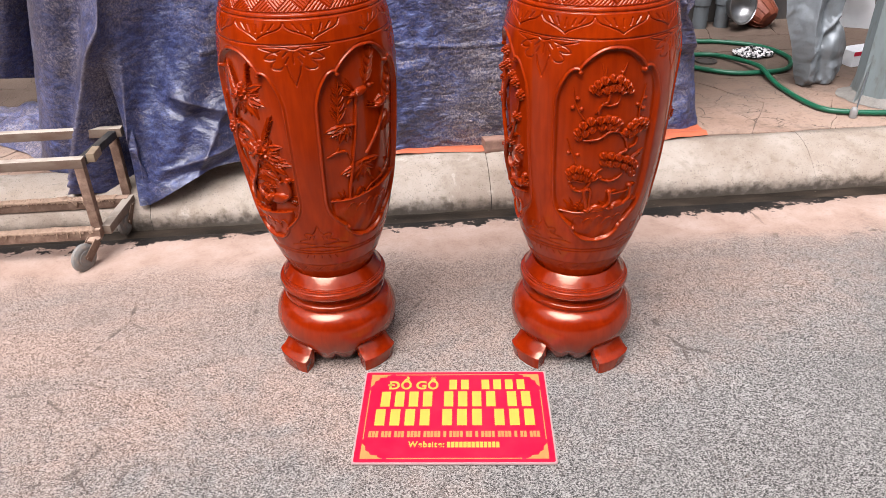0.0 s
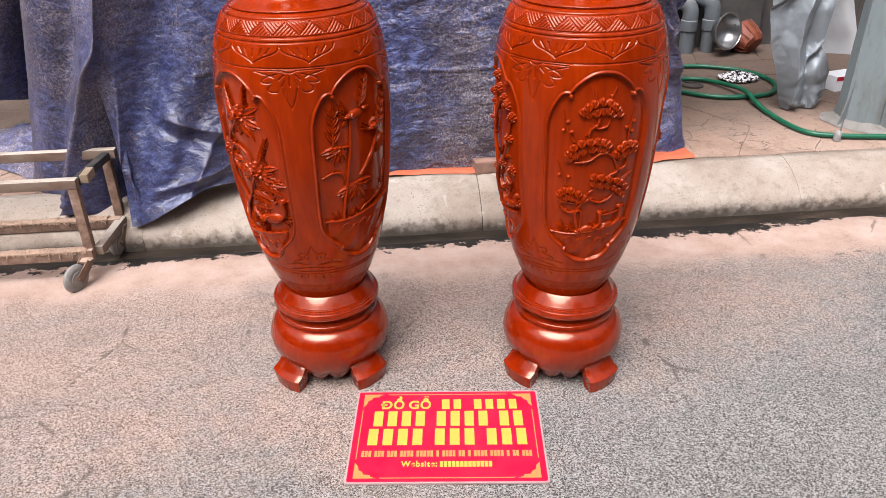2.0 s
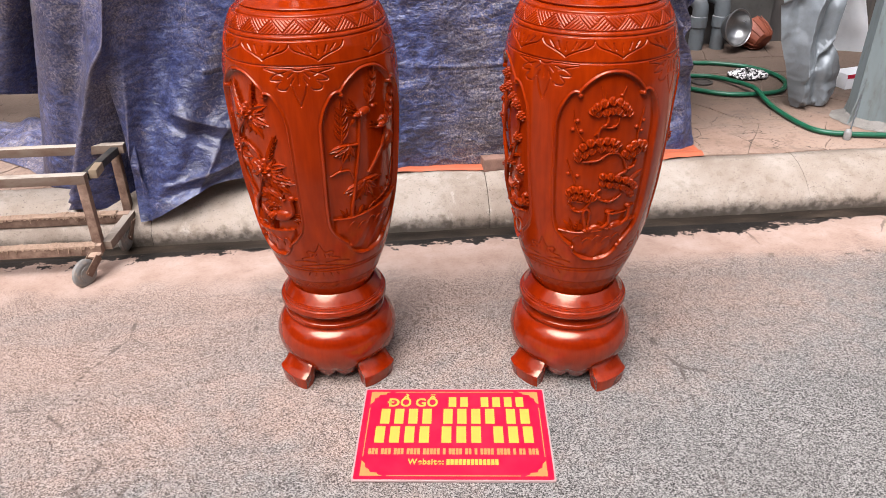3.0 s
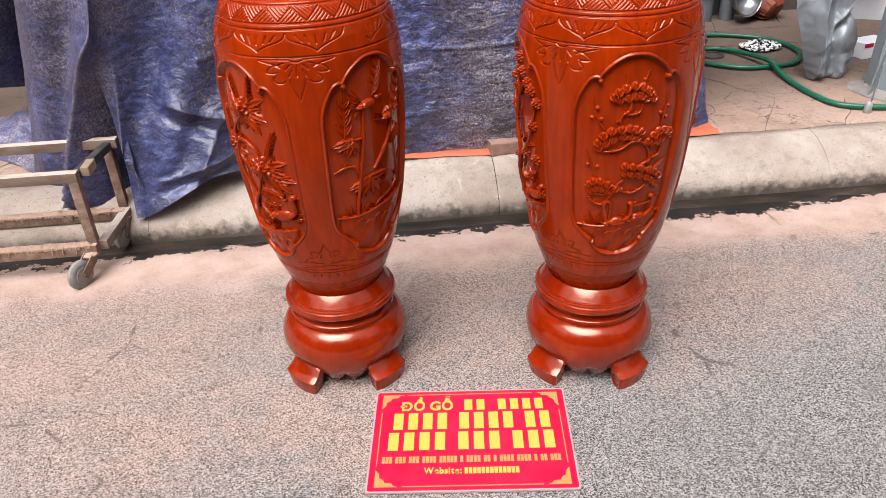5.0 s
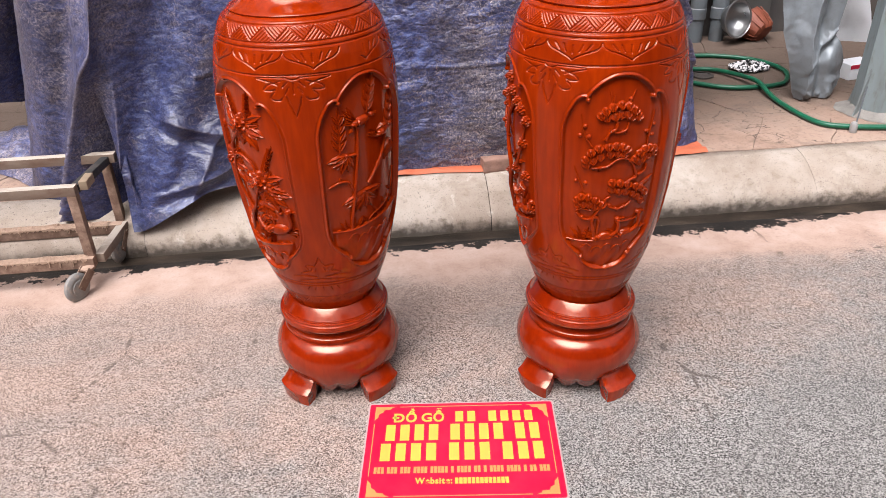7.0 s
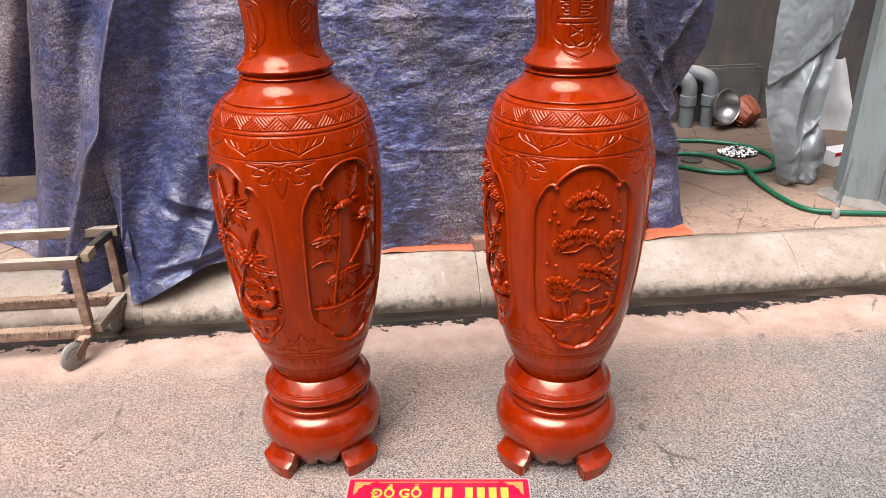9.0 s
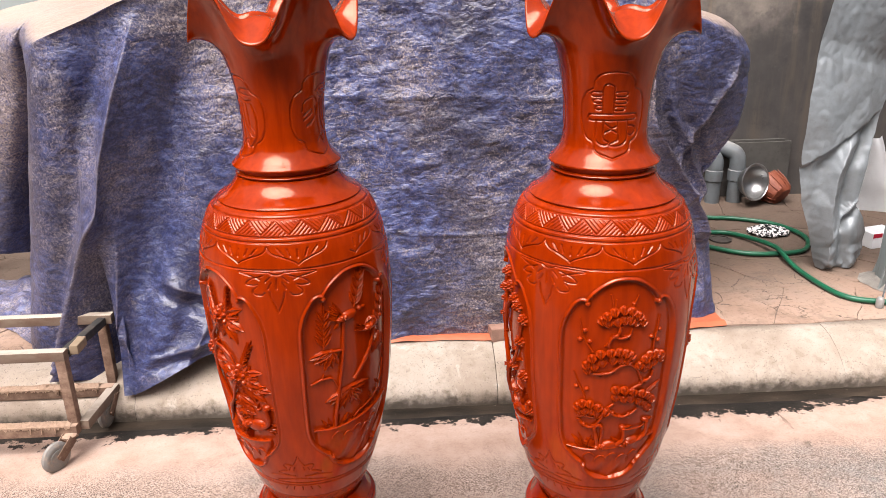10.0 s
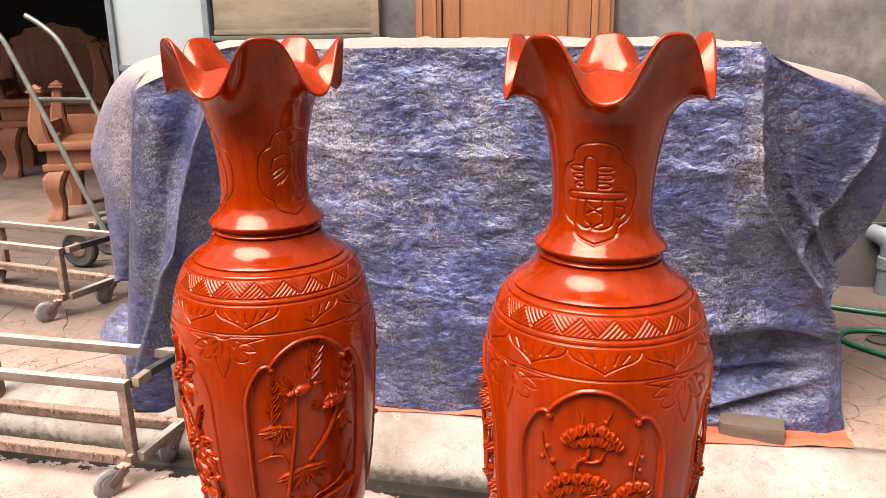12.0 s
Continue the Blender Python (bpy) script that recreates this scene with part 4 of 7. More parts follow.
    # the upper face: thin at the peaks, rolled over a thick crest at the drooping lobes
    up_p, zp_in = sweep([(0.0965, 1.398), (0.1055, 1.434), (0.1180, 1.471), (0.1345, 1.508), (0.1540, 1.541), (0.1775, 1.5705)])
    up_t, zt_in = sweep([(0.0965, 1.398), (0.0985, 1.440), (0.1020, 1.478), (0.1090, 1.504), (0.1190, 1.513), (0.1340, 1.505), (0.1500, 1.492), (0.1680, 1.477), (0.1850, 1.4625)])
    rin, zin = up_t + (up_p - up_t) * w, zt_in + (zp_in - zt_in) * w
    top = np.stack([rin * np.sin(a), -rin * np.cos(a), zin], axis=-1)
    neck_in = (P[:len(zz)] - n[:len(zz)] * 0.010)[10:]
    edge = (P[-1:] + top[-1:]) / 2 + dv[-1:] / np.linalg.norm(dv[-1:], axis=-1, keepdims=True) * 0.002
    bottom = neck_in[:1] * np.array([0.02, 0.02, 1.0])
    return grid_mesh("neck", np.concatenate([P, edge, top[::-1], neck_in[::-4], bottom]), M_LACQUER, close_u=True)


class Relief:
    """Carved ornament standing on a panel's floor; places are (degrees, z, height)."""

    def __init__(self):
        self.bm = bmesh.new()

    def at(self, a, z, h):
        r = float(body_radius(z)) - RECESS + h
        return Vector((r * math.sin(math.radians(a)), -r * math.cos(math.radians(a)), z))

    def local(self, a, z, ds, dz, h):
        return self.at(a + math.degrees(ds / 0.20), z + dz, h)

    def dome(self, a, z, rx, rz, h, turn=0.0, ribs=0, fan=False, n=14, rings=4, lift=0.0, flat=2.6):
        """A rounded boss; with ribs it is fluted from its centre, or from its lower edge as a fan."""
        ct, st = math.cos(math.radians(turn)), math.sin(math.radians(turn))
        rows = []
        for j in range(rings + 1):
            q = 1 - j / rings
            row = []
            for i in range(n):
                t = 2 * math.pi * i / n
                x, y = q * rx * math.cos(t), q * rz * math.sin(t)
                hh = h * math.sqrt(max(0, 1 - q ** flat)) + lift
                if ribs:
                    ang = math.atan2(x, y + rz) if fan else t
                    hh *= 1 + 0.26 * math.cos(ribs * ang) * min(1.0, 2.2 * q)
                row.append(self.bm.verts.new(self.local(a, z, x * ct - y * st, x * st + y * ct, hh if j else lift - 0.001)))
                if j == rings:
                    break
            rows.append(row)
        for A, B in zip(rows, rows[1:]):
            for i in range(n):
                k = (i + 1) % n
                if len(B) == 1:
                    self.bm.faces.new((A[i], A[k], B[0]))
                else:
                    self.bm.faces.new((A[i], A[k], B[k], B[i]))
        return self

    def leaf(self, a, z, length, width, turn, h, lift=0.001, m=8, bend=0.0):
        """A pointed leaf with a hollow midrib; turn: degrees from upright, to the right."""
        rows = []
        for i in range(m + 1):
            t = i / m
            th = math.radians(turn + bend * t)
            w = width * math.sin(math.pi * (0.06 + 0.94 * t) ** 0.8) ** 0.8 * (1 + 0.15 * math.sin(t * 22))
            row = []
            for u in (-1, -0.55, 0, 0.55, 1):
                x, y = u * w / 2, length * t
                hh = lift + 0.95 * h * (1 - 0.4 * abs(u) ** 3) * (0.30 if u == 0 else 1.0) * (0.4 + 0.6 * math.sin(math.pi * min(t + 0.15, 1)))
                if abs(u) == 1:
                    hh = -0.001
                row.append(self.bm.verts.new(self.local(a, z, x * math.cos(th) + y * math.sin(th), -x * math.sin(th) + y * math.cos(th), hh)))
            rows.append(row)
        for A, B in zip(rows, rows[1:]):
            for i in range(4):
                self.bm.faces.new((A[i], A[i + 1], B[i + 1], B[i]))
        return self

    def stem(self, points, r0, r1=None, knots=0):
        pts = smooth_path([self.at(*p) for p in points], 6)
        r1 = r0 if r1 is None else r1
        tube(self.bm, pts, lambda t: (r0 + (r1 - r0) * t) * (1 + (0.28 * max(0, math.cos(2 * math.pi * knots * t)) ** 8 if knots else 0)), 8)
        return self

    def bird(self, a, z, size, face=1, neck=0.0):
        s = size
        self.dome(a, z, 0.020 * s, 0.0105 * s, 0.0095, 12 * face, ribs=0)
        self.dome(a - 4.0 * face * s, z - 0.001, 0.014 * s, 0.007 * s, 0.0125, 18 * face, ribs=9, fan=True, n=36, rings=6)
        self.dome(a + 6.6 * face * s, z + (0.008 + neck) * s, 0.0065 * s, 0.0055 * s, 0.0095)
        self.leaf(a + 8.2 * face * s, z + (0.008 + neck) * s, 0.010 * s, 0.004 * s, 85 * face, 0.006)
        for k in (-16, 0, 16):
            self.leaf(a - 5 * face * s, z, 0.026 * s, 0.006 * s, (-72 + k) * face, 0.007)
        if neck:
            self.stem([(a + 4 * face * s, z + 0.004, 0.007), (a + 7 * face * s, z + neck * 0.5 * s, 0.009), (a + 6.6 * face * s, z + (neck + 0.008) * s, 0.009)], 0.004 * s, 0.003 * s)
        return self

    def mound(self, z, height, span=24.0):
        """The carved bank at a panel's foot: a ledge above a swelling face with curling wave lines."""
        span = min(span + 4.0, 32.0)
        low_a, low_z = (0, 10, 17, 20.3, 24, 28, 32.5, 35.2), (0.4475, 0.4545, 0.4715, 0.490, 0.509, 0.522, 0.541, 0.567)
        cols, rows = 60, 14
        edge = [(-span, z + 0.006), (-span * 0.55, z + 0.002), (-2, z + 0.008), (span * 0.5, z + 0.018), (span, z + 0.030)]
        top = curve2(edge, 16)
        grid = []
        for i in range(cols + 1):
            a = -span + 2 * span * i / cols
            hi = float(np.interp(a, [p[0] for p in top], [p[1] for p in top])) + 0.0025 * math.sin(a * 0.9)
            lo = float(np.interp(abs(a), low_a, low_z)) + 0.002
            col = []
            for j in range(rows + 1):
                t = j / rows
                zz = hi + (lo - hi) * max(0.0, (t - 0.07) / 0.93)
                ends = min(1.0, (span - abs(a)) / 3.0)
                h = 0.0 if j == 0 else (0.0075 * (1 - t) ** 0.6 + 0.002 + 0.0022 * math.sin(a * 0.42 + 9 * t) * t) * ends
                col.append(self.bm.verts.new(self.at(a, zz, h - 0.001)))
            grid.append(col)
        for A, B in zip(grid, grid[1:]):
            for j in range(rows):
                self.bm.faces.new((A[j], B[j], B[j + 1], A[j + 1]))
        self.stem([(a, b - 0.002, 0.0075) for a, b in edge], 0.0030)
        for k, c in enumerate((-15, -7, 1, 9, 17)):
            w = z - height * (0.30 + 0.14 * (k % 2))
            self.stem([(c - 4.6, w - 0.016, 0.004), (c - 4, w - 0.004, 0.007), (c - 0.5, w + 0.006, 0.008), (c + 3, w - 0.003, 0.007), (c + 3.2, w - 0.016, 0.004)], 0.0022, 0.0016)
        return self


def spread(path, count):
    """Places at even steps along a curve."""
    line = curve2(path, 12)
    return [line[round((len(line) - 1) * i / max(1, count - 1))] for i in range(count)]


def cloud(k, rnd, upper, n_up, lower, n_low, size=0.0106):
    """A pine crown: two rows of fluted, overlapping scales."""
    for path, count, lift, h in ((lower, n_low, 0.0, 0.0054), (upper, n_up, 0.0022, 0.0058)):
        pts = spread(path, count)
        for i, (a, z) in enumerate(pts):
            lean = -34 * ((i / max(1, count - 1)) - 0.5)
            k.dome(a, z, size * rnd.uniform(0.95, 1.08), size * 1.08, h, lean, ribs=10, fan=True, n=52, rings=7, lift=0.0008 + lift + 0.0010 * (i % 2), flat=5.0)


def pine_relief():
    k, rnd = Relief(), random.Random(2)
    # trunk with hollow burls, and the boughs under each crown
    k.stem([(-9.2, 0.545, 0.004), (-11.5, 0.582, 0.005), (-12.7, 0.608, 0.005), (-10.3, 0.618, 0.005), (-8.0, 0.606, 0.005), (-8.3, 0.560, 0.003)], 0.0052, 0.0038, 5)
    k.stem([(-23.6, 0.631, 0.003), (-20.6, 0.615, 0.004), (-14.3, 0.611, 0.004), (-9.3, 0.635, 0.004), (-5.0, 0.666, 0.004), (-1.6, 0.676, 0.003)], 0.0038, 0.0032, 7)
    k.stem([(-24, 0.636, 0.003), (-20, 0.640, 0.003), (-14, 0.636, 0.003)], 0.0028, 0.0022, 3)
    k.stem([(-5.0, 0.664, 0.003), (-2.6, 0.649, 0.004), (3.8, 0.639, 0.004), (10.1, 0.645, 0.004), (14.2, 0.656, 0.003)], 0.0036, 0.0026, 6)
    k.stem([(8.2, 0.708, 0.003), (10.5, 0.716, 0.004), (14.7, 0.722, 0.004), (13.8, 0.738, 0.004), (11.1, 0.759, 0.004), (6.7, 0.774, 0.004), (0.8, 0.775, 0.004), (-5.3, 0.759, 0.004), (-10.9, 0.754, 0.004), (-15.5, 0.752, 0.002)], 0.0038, 0.0026, 12)
    k.stem([(22.4, 0.751, 0.003), (20.7, 0.733, 0.004), (15.5, 0.727, 0.004)], 0.0032, 0.0030, 4)
    k.stem([(-1.5, 0.871, 0.003), (-2.4, 0.853, 0.004), (-5.9, 0.844, 0.004), (-7.5, 0.829, 0.004), (-6.5, 0.815, 0.002)], 0.0040, 0.0028, 6)
    k.stem([(-6.0, 0.850, 0.003), (-1.1, 0.843, 0.004), (4.0, 0.849, 0.004), (5.6, 0.866, 0.002)], 0.0034, 0.0024, 4)
    for a, z in ((-7.5, 0.829), (-5, 0.846), (2, 0.845), (14.6, 0.722), (18, 0.728), (-10, 0.754), (-3, 0.764), (3, 0.640), (9, 0.644), (-5, 0.664), (-20, 0.617), (-14, 0.612), (-2, 0.652)):
        k.dome(a, z, 0.0048, 0.0042, 0.0075)
        k.leaf(a, z, 0.011, 0.004, rnd.uniform(120, 240), 0.005)
    cloud(k, rnd, [(-12, 0.884), (-7.7, 0.900), (-0.3, 0.909), (7, 0.900), (11.6, 0.878)], 7, [(-8.5, 0.878), (-2, 0.882), (3, 0.886), (7.5, 0.878)], 5)
    cloud(k, rnd, [(-19.7, 0.774), (-14.5, 0.799), (-6, 0.807), (1, 0.808), (6, 0.799)], 7, [(-19.0, 0.760), (-12, 0.778), (-3, 0.789), (4.5, 0.785)], 6)
    cloud(k, rnd, [(12.2, 0.770), (16.7, 0.788), (21.4, 0.794), (27, 0.787)], 5, [(15.5, 0.761), (20, 0.769), (27.5, 0.776)], 4)
    cloud(k, rnd, [(-1.5, 0.712), (5, 0.709), (12.9, 0.699), (19.5, 0.689), (23.8, 0.674)], 6, [(-1.0, 0.692), (5, 0.686), (12, 0.680), (19, 0.664), (23, 0.650)], 6)
    cloud(k, rnd, [(-24, 0.664), (-19.7, 0.675), (-13, 0.668), (-6.8, 0.652)], 5, [(-23, 0.649), (-17.6, 0.653), (-11.5, 0.646)], 4)
    # budding twigs
    for twig, buds in (([(-24.3, 0.887), (-23.0, 0.856), (-20.2, 0.830), (-16.5, 0.808)], ((-21.3, 0.859), (-24.2, 0.836), (-18.6, 0.833))), ([(23.4, 0.886), (22.2, 0.857), (20.7, 0.831), (20.6, 0.803)], ((24.0, 0.851), (18.6, 0.838), (23.4, 0.825))),
                       ([(-26.9, 0.756), (-24.8, 0.733), (-22.0, 0.709), (-19.8, 0.688)], ((-25.3, 0.717), (-19.0, 0.713)))):
        k.stem([(a, z, 0.003) for a, z in twig], 0.0016, 0.0026)
        for a, z in buds:
            k.dome(a, z, 0.0060, 0.0056, 0.0065)
    k.stem([(-7.9, 0.945, 0.002), (-6.6, 0.926, 0.003), (-6.0, 0.911, 0.003)], 0.0018, 0.0022).stem([(-4.6, 0.934, 0.002), (-5.2, 0.916, 0.003)], 0.0018, 0.0022)
    k.stem([(8.4, 0.942, 0.002), (6.2, 0.924, 0.003), (4.6, 0.912, 0.003)], 0.0018, 0.0026).dome(5.6, 0.922, 0.0048, 0.0044, 0.006)
    k.leaf(19.5, 0.698, 0.040, 0.007, 63, 0.005).leaf(20.5, 0.696, 0.026, 0.006, 80, 0.005)
    # reeds at the foot of the trunk
    for a, z, ln, turn in ((-21, 0.548, 0.040, -28), (-19, 0.540, 0.050, -12), (-17, 0.540, 0.048, 8), (-14, 0.545, 0.044, 20), (-20, 0.535, 0.034, -50), (-12, 0.545, 0.040, 4), (-16, 0.530, 0.036, -20), (-11, 0.538, 0.030, 30)):
        k.leaf(a, z, ln, 0.0085, turn, 0.006, bend=turn * 0.4)
    k.mound(0.545, 0.05, 27)
    # two wading cranes with long necks and bills
    k.bird(-3, 0.556, 1.35, 1, 0.030).bird(13.5, 0.560, 1.35, 1, 0.034)
    k.stem([(4.5, 0.599, 0.005), (13, 0.600, 0.005), (20.5, 0.602, 0.004), (29.4, 0.614, 0.001)], 0.0026, 0.0014)
    k.leaf(21, 0.540, 0.036, 0.009, 66, 0.006, bend=10).leaf(18, 0.532, 0.040, 0.008, 74, 0.006).leaf(25, 0.553, 0.026, 0.007, 84, 0.005)
    for a in (-6, -1, 6, 13, 19):
        k.stem([(a, 0.540, 0.003), (a + 1.2, 0.516, 0.004), (a, 0.496, 0.002)], 0.0024)
    return finish("pine_relief", k.bm, M_CARVED, True, 45)


def blossom(k, a, z, r, h=0.0095):
    """Rings of cupped petals, rising towards the heart."""
    for ring, (rr, n, hh, w) in enumerate(((0.66, 8, 0.55, 0.36), (0.42, 6, 0.85, 0.30), (0.20, 4, 1.1, 0.22))):
        for i in range(n):
            t = 2 * math.pi * (i + 0.5 * ring) / n
            k.dome(a + math.degrees(r * rr * math.cos(t) / 0.20), z + r * rr * math.sin(t), r * w * 0.85, r * w, h * hh, math.degrees(t) - 90, ribs=7, fan=True, lift=0.001 + 0.0016 * ring, flat=3.6, n=28, rings=5)
    k.dome(a, z, r * 0.15, r * 0.15, h * 1.25, lift=0.002)


def sprig(k, a, z, tip_a, tip_z, pairs=5, leaf=0.020, wide=0.0085):
    """A stalk set with pairs of narrow leaves."""
    t = math.degrees(math.atan2((tip_a - a) * 0.2 * math.pi / 180, tip_z - z))
    k.stem([(a, z, 0.004), (tip_a, tip_z, 0.002)], 0.0026, 0.0012)
    for i in range(pairs):
        q = 0.06 + 0.82 * i / pairs
        for sd in (-1, 1):
            k.leaf(a + (tip_a - a) * q, z + (tip_z - z) * q, leaf * (1 - 0.35 * q), wide * (1 - 0.25 * q), t + sd * 32, 0.0062)
    k.leaf(a + (tip_a - a) * 0.8, z + (tip_z - z) * 0.8, leaf * 0.8, wide * 0.6, t, 0.005)


def peony_relief():
    k, rnd = Relief(), random.Random(5)
    k.stem([(-16, 0.56, 0.003), (-6, 0.62, 0.005), (1.7, 0.654, 0.006), (6, 0.69, 0.006), (10, 0.715, 0.004)], 0.0046, 0.0032, 7)
    k.stem([(-4, 0.635, 0.004), (-14, 0.70, 0.006), (-12, 0.765, 0.006), (-4, 0.79, 0.006), (5.7, 0.775, 0.005), (10, 0.745, 0.004)], 0.0042, 0.0030, 9)
    k.stem([(-12, 0.765, 0.005), (-10, 0.81, 0.006), (-2, 0.845, 0.005), (3, 0.865, 0.004)], 0.0042, 0.0030, 6)
    for a, z, r in ((3.4, 0.871, 0.031), (11, 0.722, 0.034), (-19, 0.760, 0.029)):
        blossom(k, a, z, r)
        for turn, ln in ((62, 0.058), (105, 0.056), (140, 0.062), (-70, 0.046), (-112, 0.048), (178, 0.040), (-150, 0.036), (35, 0.036)):
            la, lz = a + math.degrees(r * 0.62 * math.sin(math.radians(turn)) / 0.2), z + r * 0.62 * math.cos(math.radians(turn))
            ln = ln * (0.80 if a > 10 else 0.86)
            k.leaf(la, lz, ln, 0.024, turn, 0.0068, bend=rnd.uniform(-15, 15))
            for sd in (-1, 1):
                k.leaf(la, lz, ln * 0.72, 0.017, turn + sd * 30, 0.0056)
    sprig(k, -1, 0.885, -8, 0.950)
    sprig(k, 9, 0.888, 11.6, 0.952)
    sprig(k, 15, 0.752, 25, 0.828)
    sprig(k, -24, 0.79, -27, 0.850)
    for i in range(9):
        k.dome(-13 + 2.3 * i, 0.793 - 0.0024 * i + 0.002 * (i % 2), 0.0042, 0.0042, 0.0085)
    # a crested bird on the bank
    k.bird(17, 0.590, 1.75, 1, 0.026)
    k.dome(22.5, 0.643, 0.0062, 0.0050, 0.009).leaf(22, 0.645, 0.016, 0.005, 15, 0.005)
    for i, t in enumerate((200, 215, 232, 248, 262)):
        k.leaf(12, 0.578, 0.052 - 0.004 * i, 0.009, t, 0.0072)
    k.mound(0.528, 0.045, 24)
    # foliage fills the ground between the stalks and the bank
    for a, z, t, ln in ((4, 0.668, 150, 0.046), (9, 0.672, 120, 0.050), (0, 0.640, 60, 0.044), (6, 0.628, 95, 0.046), (-5, 0.622, -40, 0.040), (12, 0.648, 165, 0.044), (2, 0.598, 40, 0.040), (5, 0.585, 100, 0.036), (-2, 0.572, 20, 0.038), (20, 0.690, 130, 0.042), (24, 0.700, 100, 0.036), (-10, 0.600, -60, 0.036)):
        k.leaf(a, z, ln, 0.019, t, 0.0062)
        for sd in (-1, 1):
            k.leaf(a, z, ln * 0.66, 0.013, t + sd * 34, 0.0050)
    for i, t in enumerate((52, 70, 88, 106)):
        k.leaf(24, 0.590, 0.040 - 0.003 * i, 0.011, t, 0.0065, bend=24)
    for i in range(9):
        k.leaf(-24 + 4 * i, 0.55 + 0.004 * (i % 3), 0.034, 0.010, -50 + 9 * i, 0.005)
    for z in (0.584, 0.591, 0.598):
        k.stem([(24, z, 0.003), (28, z + 0.002, 0.003), (32, z, 0.001)], 0.0022)
    return finish("peony_relief", k.bm, M_CARVED, True, 45)


def bamboo_relief():
    k = Relief()
    k.stem([(-16.5, 0.580, 0.002), (-16, 0.623, 0.004), (-13, 0.697, 0.004), (-10, 0.780, 0.004), (-8.5, 0.858, 0.003)], 0.0048, 0.0042, 5)
    k.stem([(-2, 0.700, 0.002), (6.6, 0.742, 0.004), (12, 0.775, 0.004), (15.6, 0.812, 0.003)], 0.0048, 0.0042, 3)
    k.stem([(-31, 0.711, 0.002), (-25, 0.722, 0.004), (-18, 0.721, 0.004), (-15, 0.700, 0.004), (-13.5, 0.685, 0.002)], 0.0030, 0.0026, 4).stem([(-24, 0.722, 0.004), (-23, 0.735, 0.003)], 0.0024)
    # fans of long pointed leaves
    for a, z, ln, turns in ((-17.5, 0.790, 0.050, (-104, -122, -140, -160, 178, 158)), (-6.6, 0.681, 0.062, (-112, -125, -138, -152, -168, 172, 150, 128, 108, 92)), (20, 0.790, 0.052, (-160, -175, 168, 150, -140)), (15.5, 0.835, 0.028, (-100, -130, -160, 150))):
        for i, t in enumerate(turns):
            k.leaf(a, z, ln * (1 - 0.10 * (i % 3)), 0.0205, t, 0.0076, lift=0.001 + 0.0008 * (i % 2))
        k.dome(a, z, 0.0055, 0.0055, 0.008)
    k.stem([(-19, 0.790, 0.004), (-13, 0.789, 0.004), (-9.5, 0.786, 0.003)], 0.0028, 0.0034, 2)
    k.stem([(-6.6, 0.683, 0.004), (3, 0.682, 0.004), (12, 0.676, 0.002)], 0.0026, 0.0016)
    sprig(k, -22, 0.800, -20.5, 0.905, 4, 0.036, 0.0130)
    sprig(k, -1, 0.886, 7.0, 0.972, 4, 0.034, 0.0125)
    sprig(k, 18, 0.815, 27, 0.915, 4, 0.034, 0.0125)
    # flowering twig rising from the bank
    k.stem([(-6, 0.576, 0.002), (1.4, 0.604, 0.004), (9, 0.612, 0.004), (18, 0.626, 0.004), (24, 0.655, 0.003), (28, 0.705, 0.002)], 0.0022, 0.0014, 8)
    for a, z, t in ((-3, 0.592, -40), (2, 0.606, 120), (5, 0.612, -30), (10, 0.614, 120), (14, 0.622, -20), (19, 0.632, 110), (22, 0.648, -40)):
        k.leaf(a, z, 0.020, 0.0095, t, 0.0065)
    k.bird(-5, 0.868, 1.2, 1).bird(14, 0.822, 1.2, 1)
    for t in (-60, -42, -25):
        k.leaf(-10, 0.874, 0.040, 0.0105, t, 0.007)
    k.leaf(-12, 0.856, 0.018, 0.007, 215, 0.006).leaf(-8, 0.852, 0.016, 0.006, 190, 0.006)
    k.mound(0.581, 0.060, 28)
    for a, t in ((-22, -35), (-20, -12), (-15, 12), (-11, 30)):
        k.leaf(a, 0.588, 0.026, 0.008, t, 0.005)
    return finish("bamboo_relief", k.bm, M_CARVED, True, 45)


def plum_relief():
    k, rnd = Relief(), random.Random(9)
    k.stem([(-12, 0.55, 0.005), (-4, 0.63, 0.009), (4, 0.69, 0.009), (0, 0.77, 0.009), (6, 0.85, 0.008), (2, 0.93, 0.004)], 0.0075, 0.003, 9)
    for p in ([(2, 0.68, 0.007), (12, 0.70, 0.008), (20, 0.76, 0.006), (26, 0.84, 0.004)], [(1, 0.77, 0.007), (-10, 0.80, 0.008), (-20, 0.87, 0.004)], [(-5, 0.62, 0.007), (-18, 0.66, 0.007), (-26, 0.72, 0.004)], [(5, 0.84, 0.006), (14, 0.88, 0.006), (20, 0.87, 0.004)]):
        k.stem(p, 0.005, 0.0024, 6)
    for a, z in ((22, 0.78), (26, 0.84), (12, 0.70), (16, 0.88), (20, 0.865), (3, 0.93), (-10, 0.80), (-18, 0.86), (-22, 0.70), (-12, 0.655), (2, 0.86), (28, 0.60), (18, 0.64), (24, 0.69), (8, 0.90), (-4, 0.88)):
        blossom(k, a, z, 0.015, 0.010)
    for i in range(22):
        k.leaf(rnd.uniform(-24, 26), rnd.uniform(0.60, 0.92), 0.03, 0.010, rnd.uniform(-160, 160), 0.008)
    k.bird(18, 0.585, 1.5, 1, 0.016)
    k.mound(0.545, 0.06, 26)
    return finish("plum_relief", k.bm, M_CARVED, True, 45)


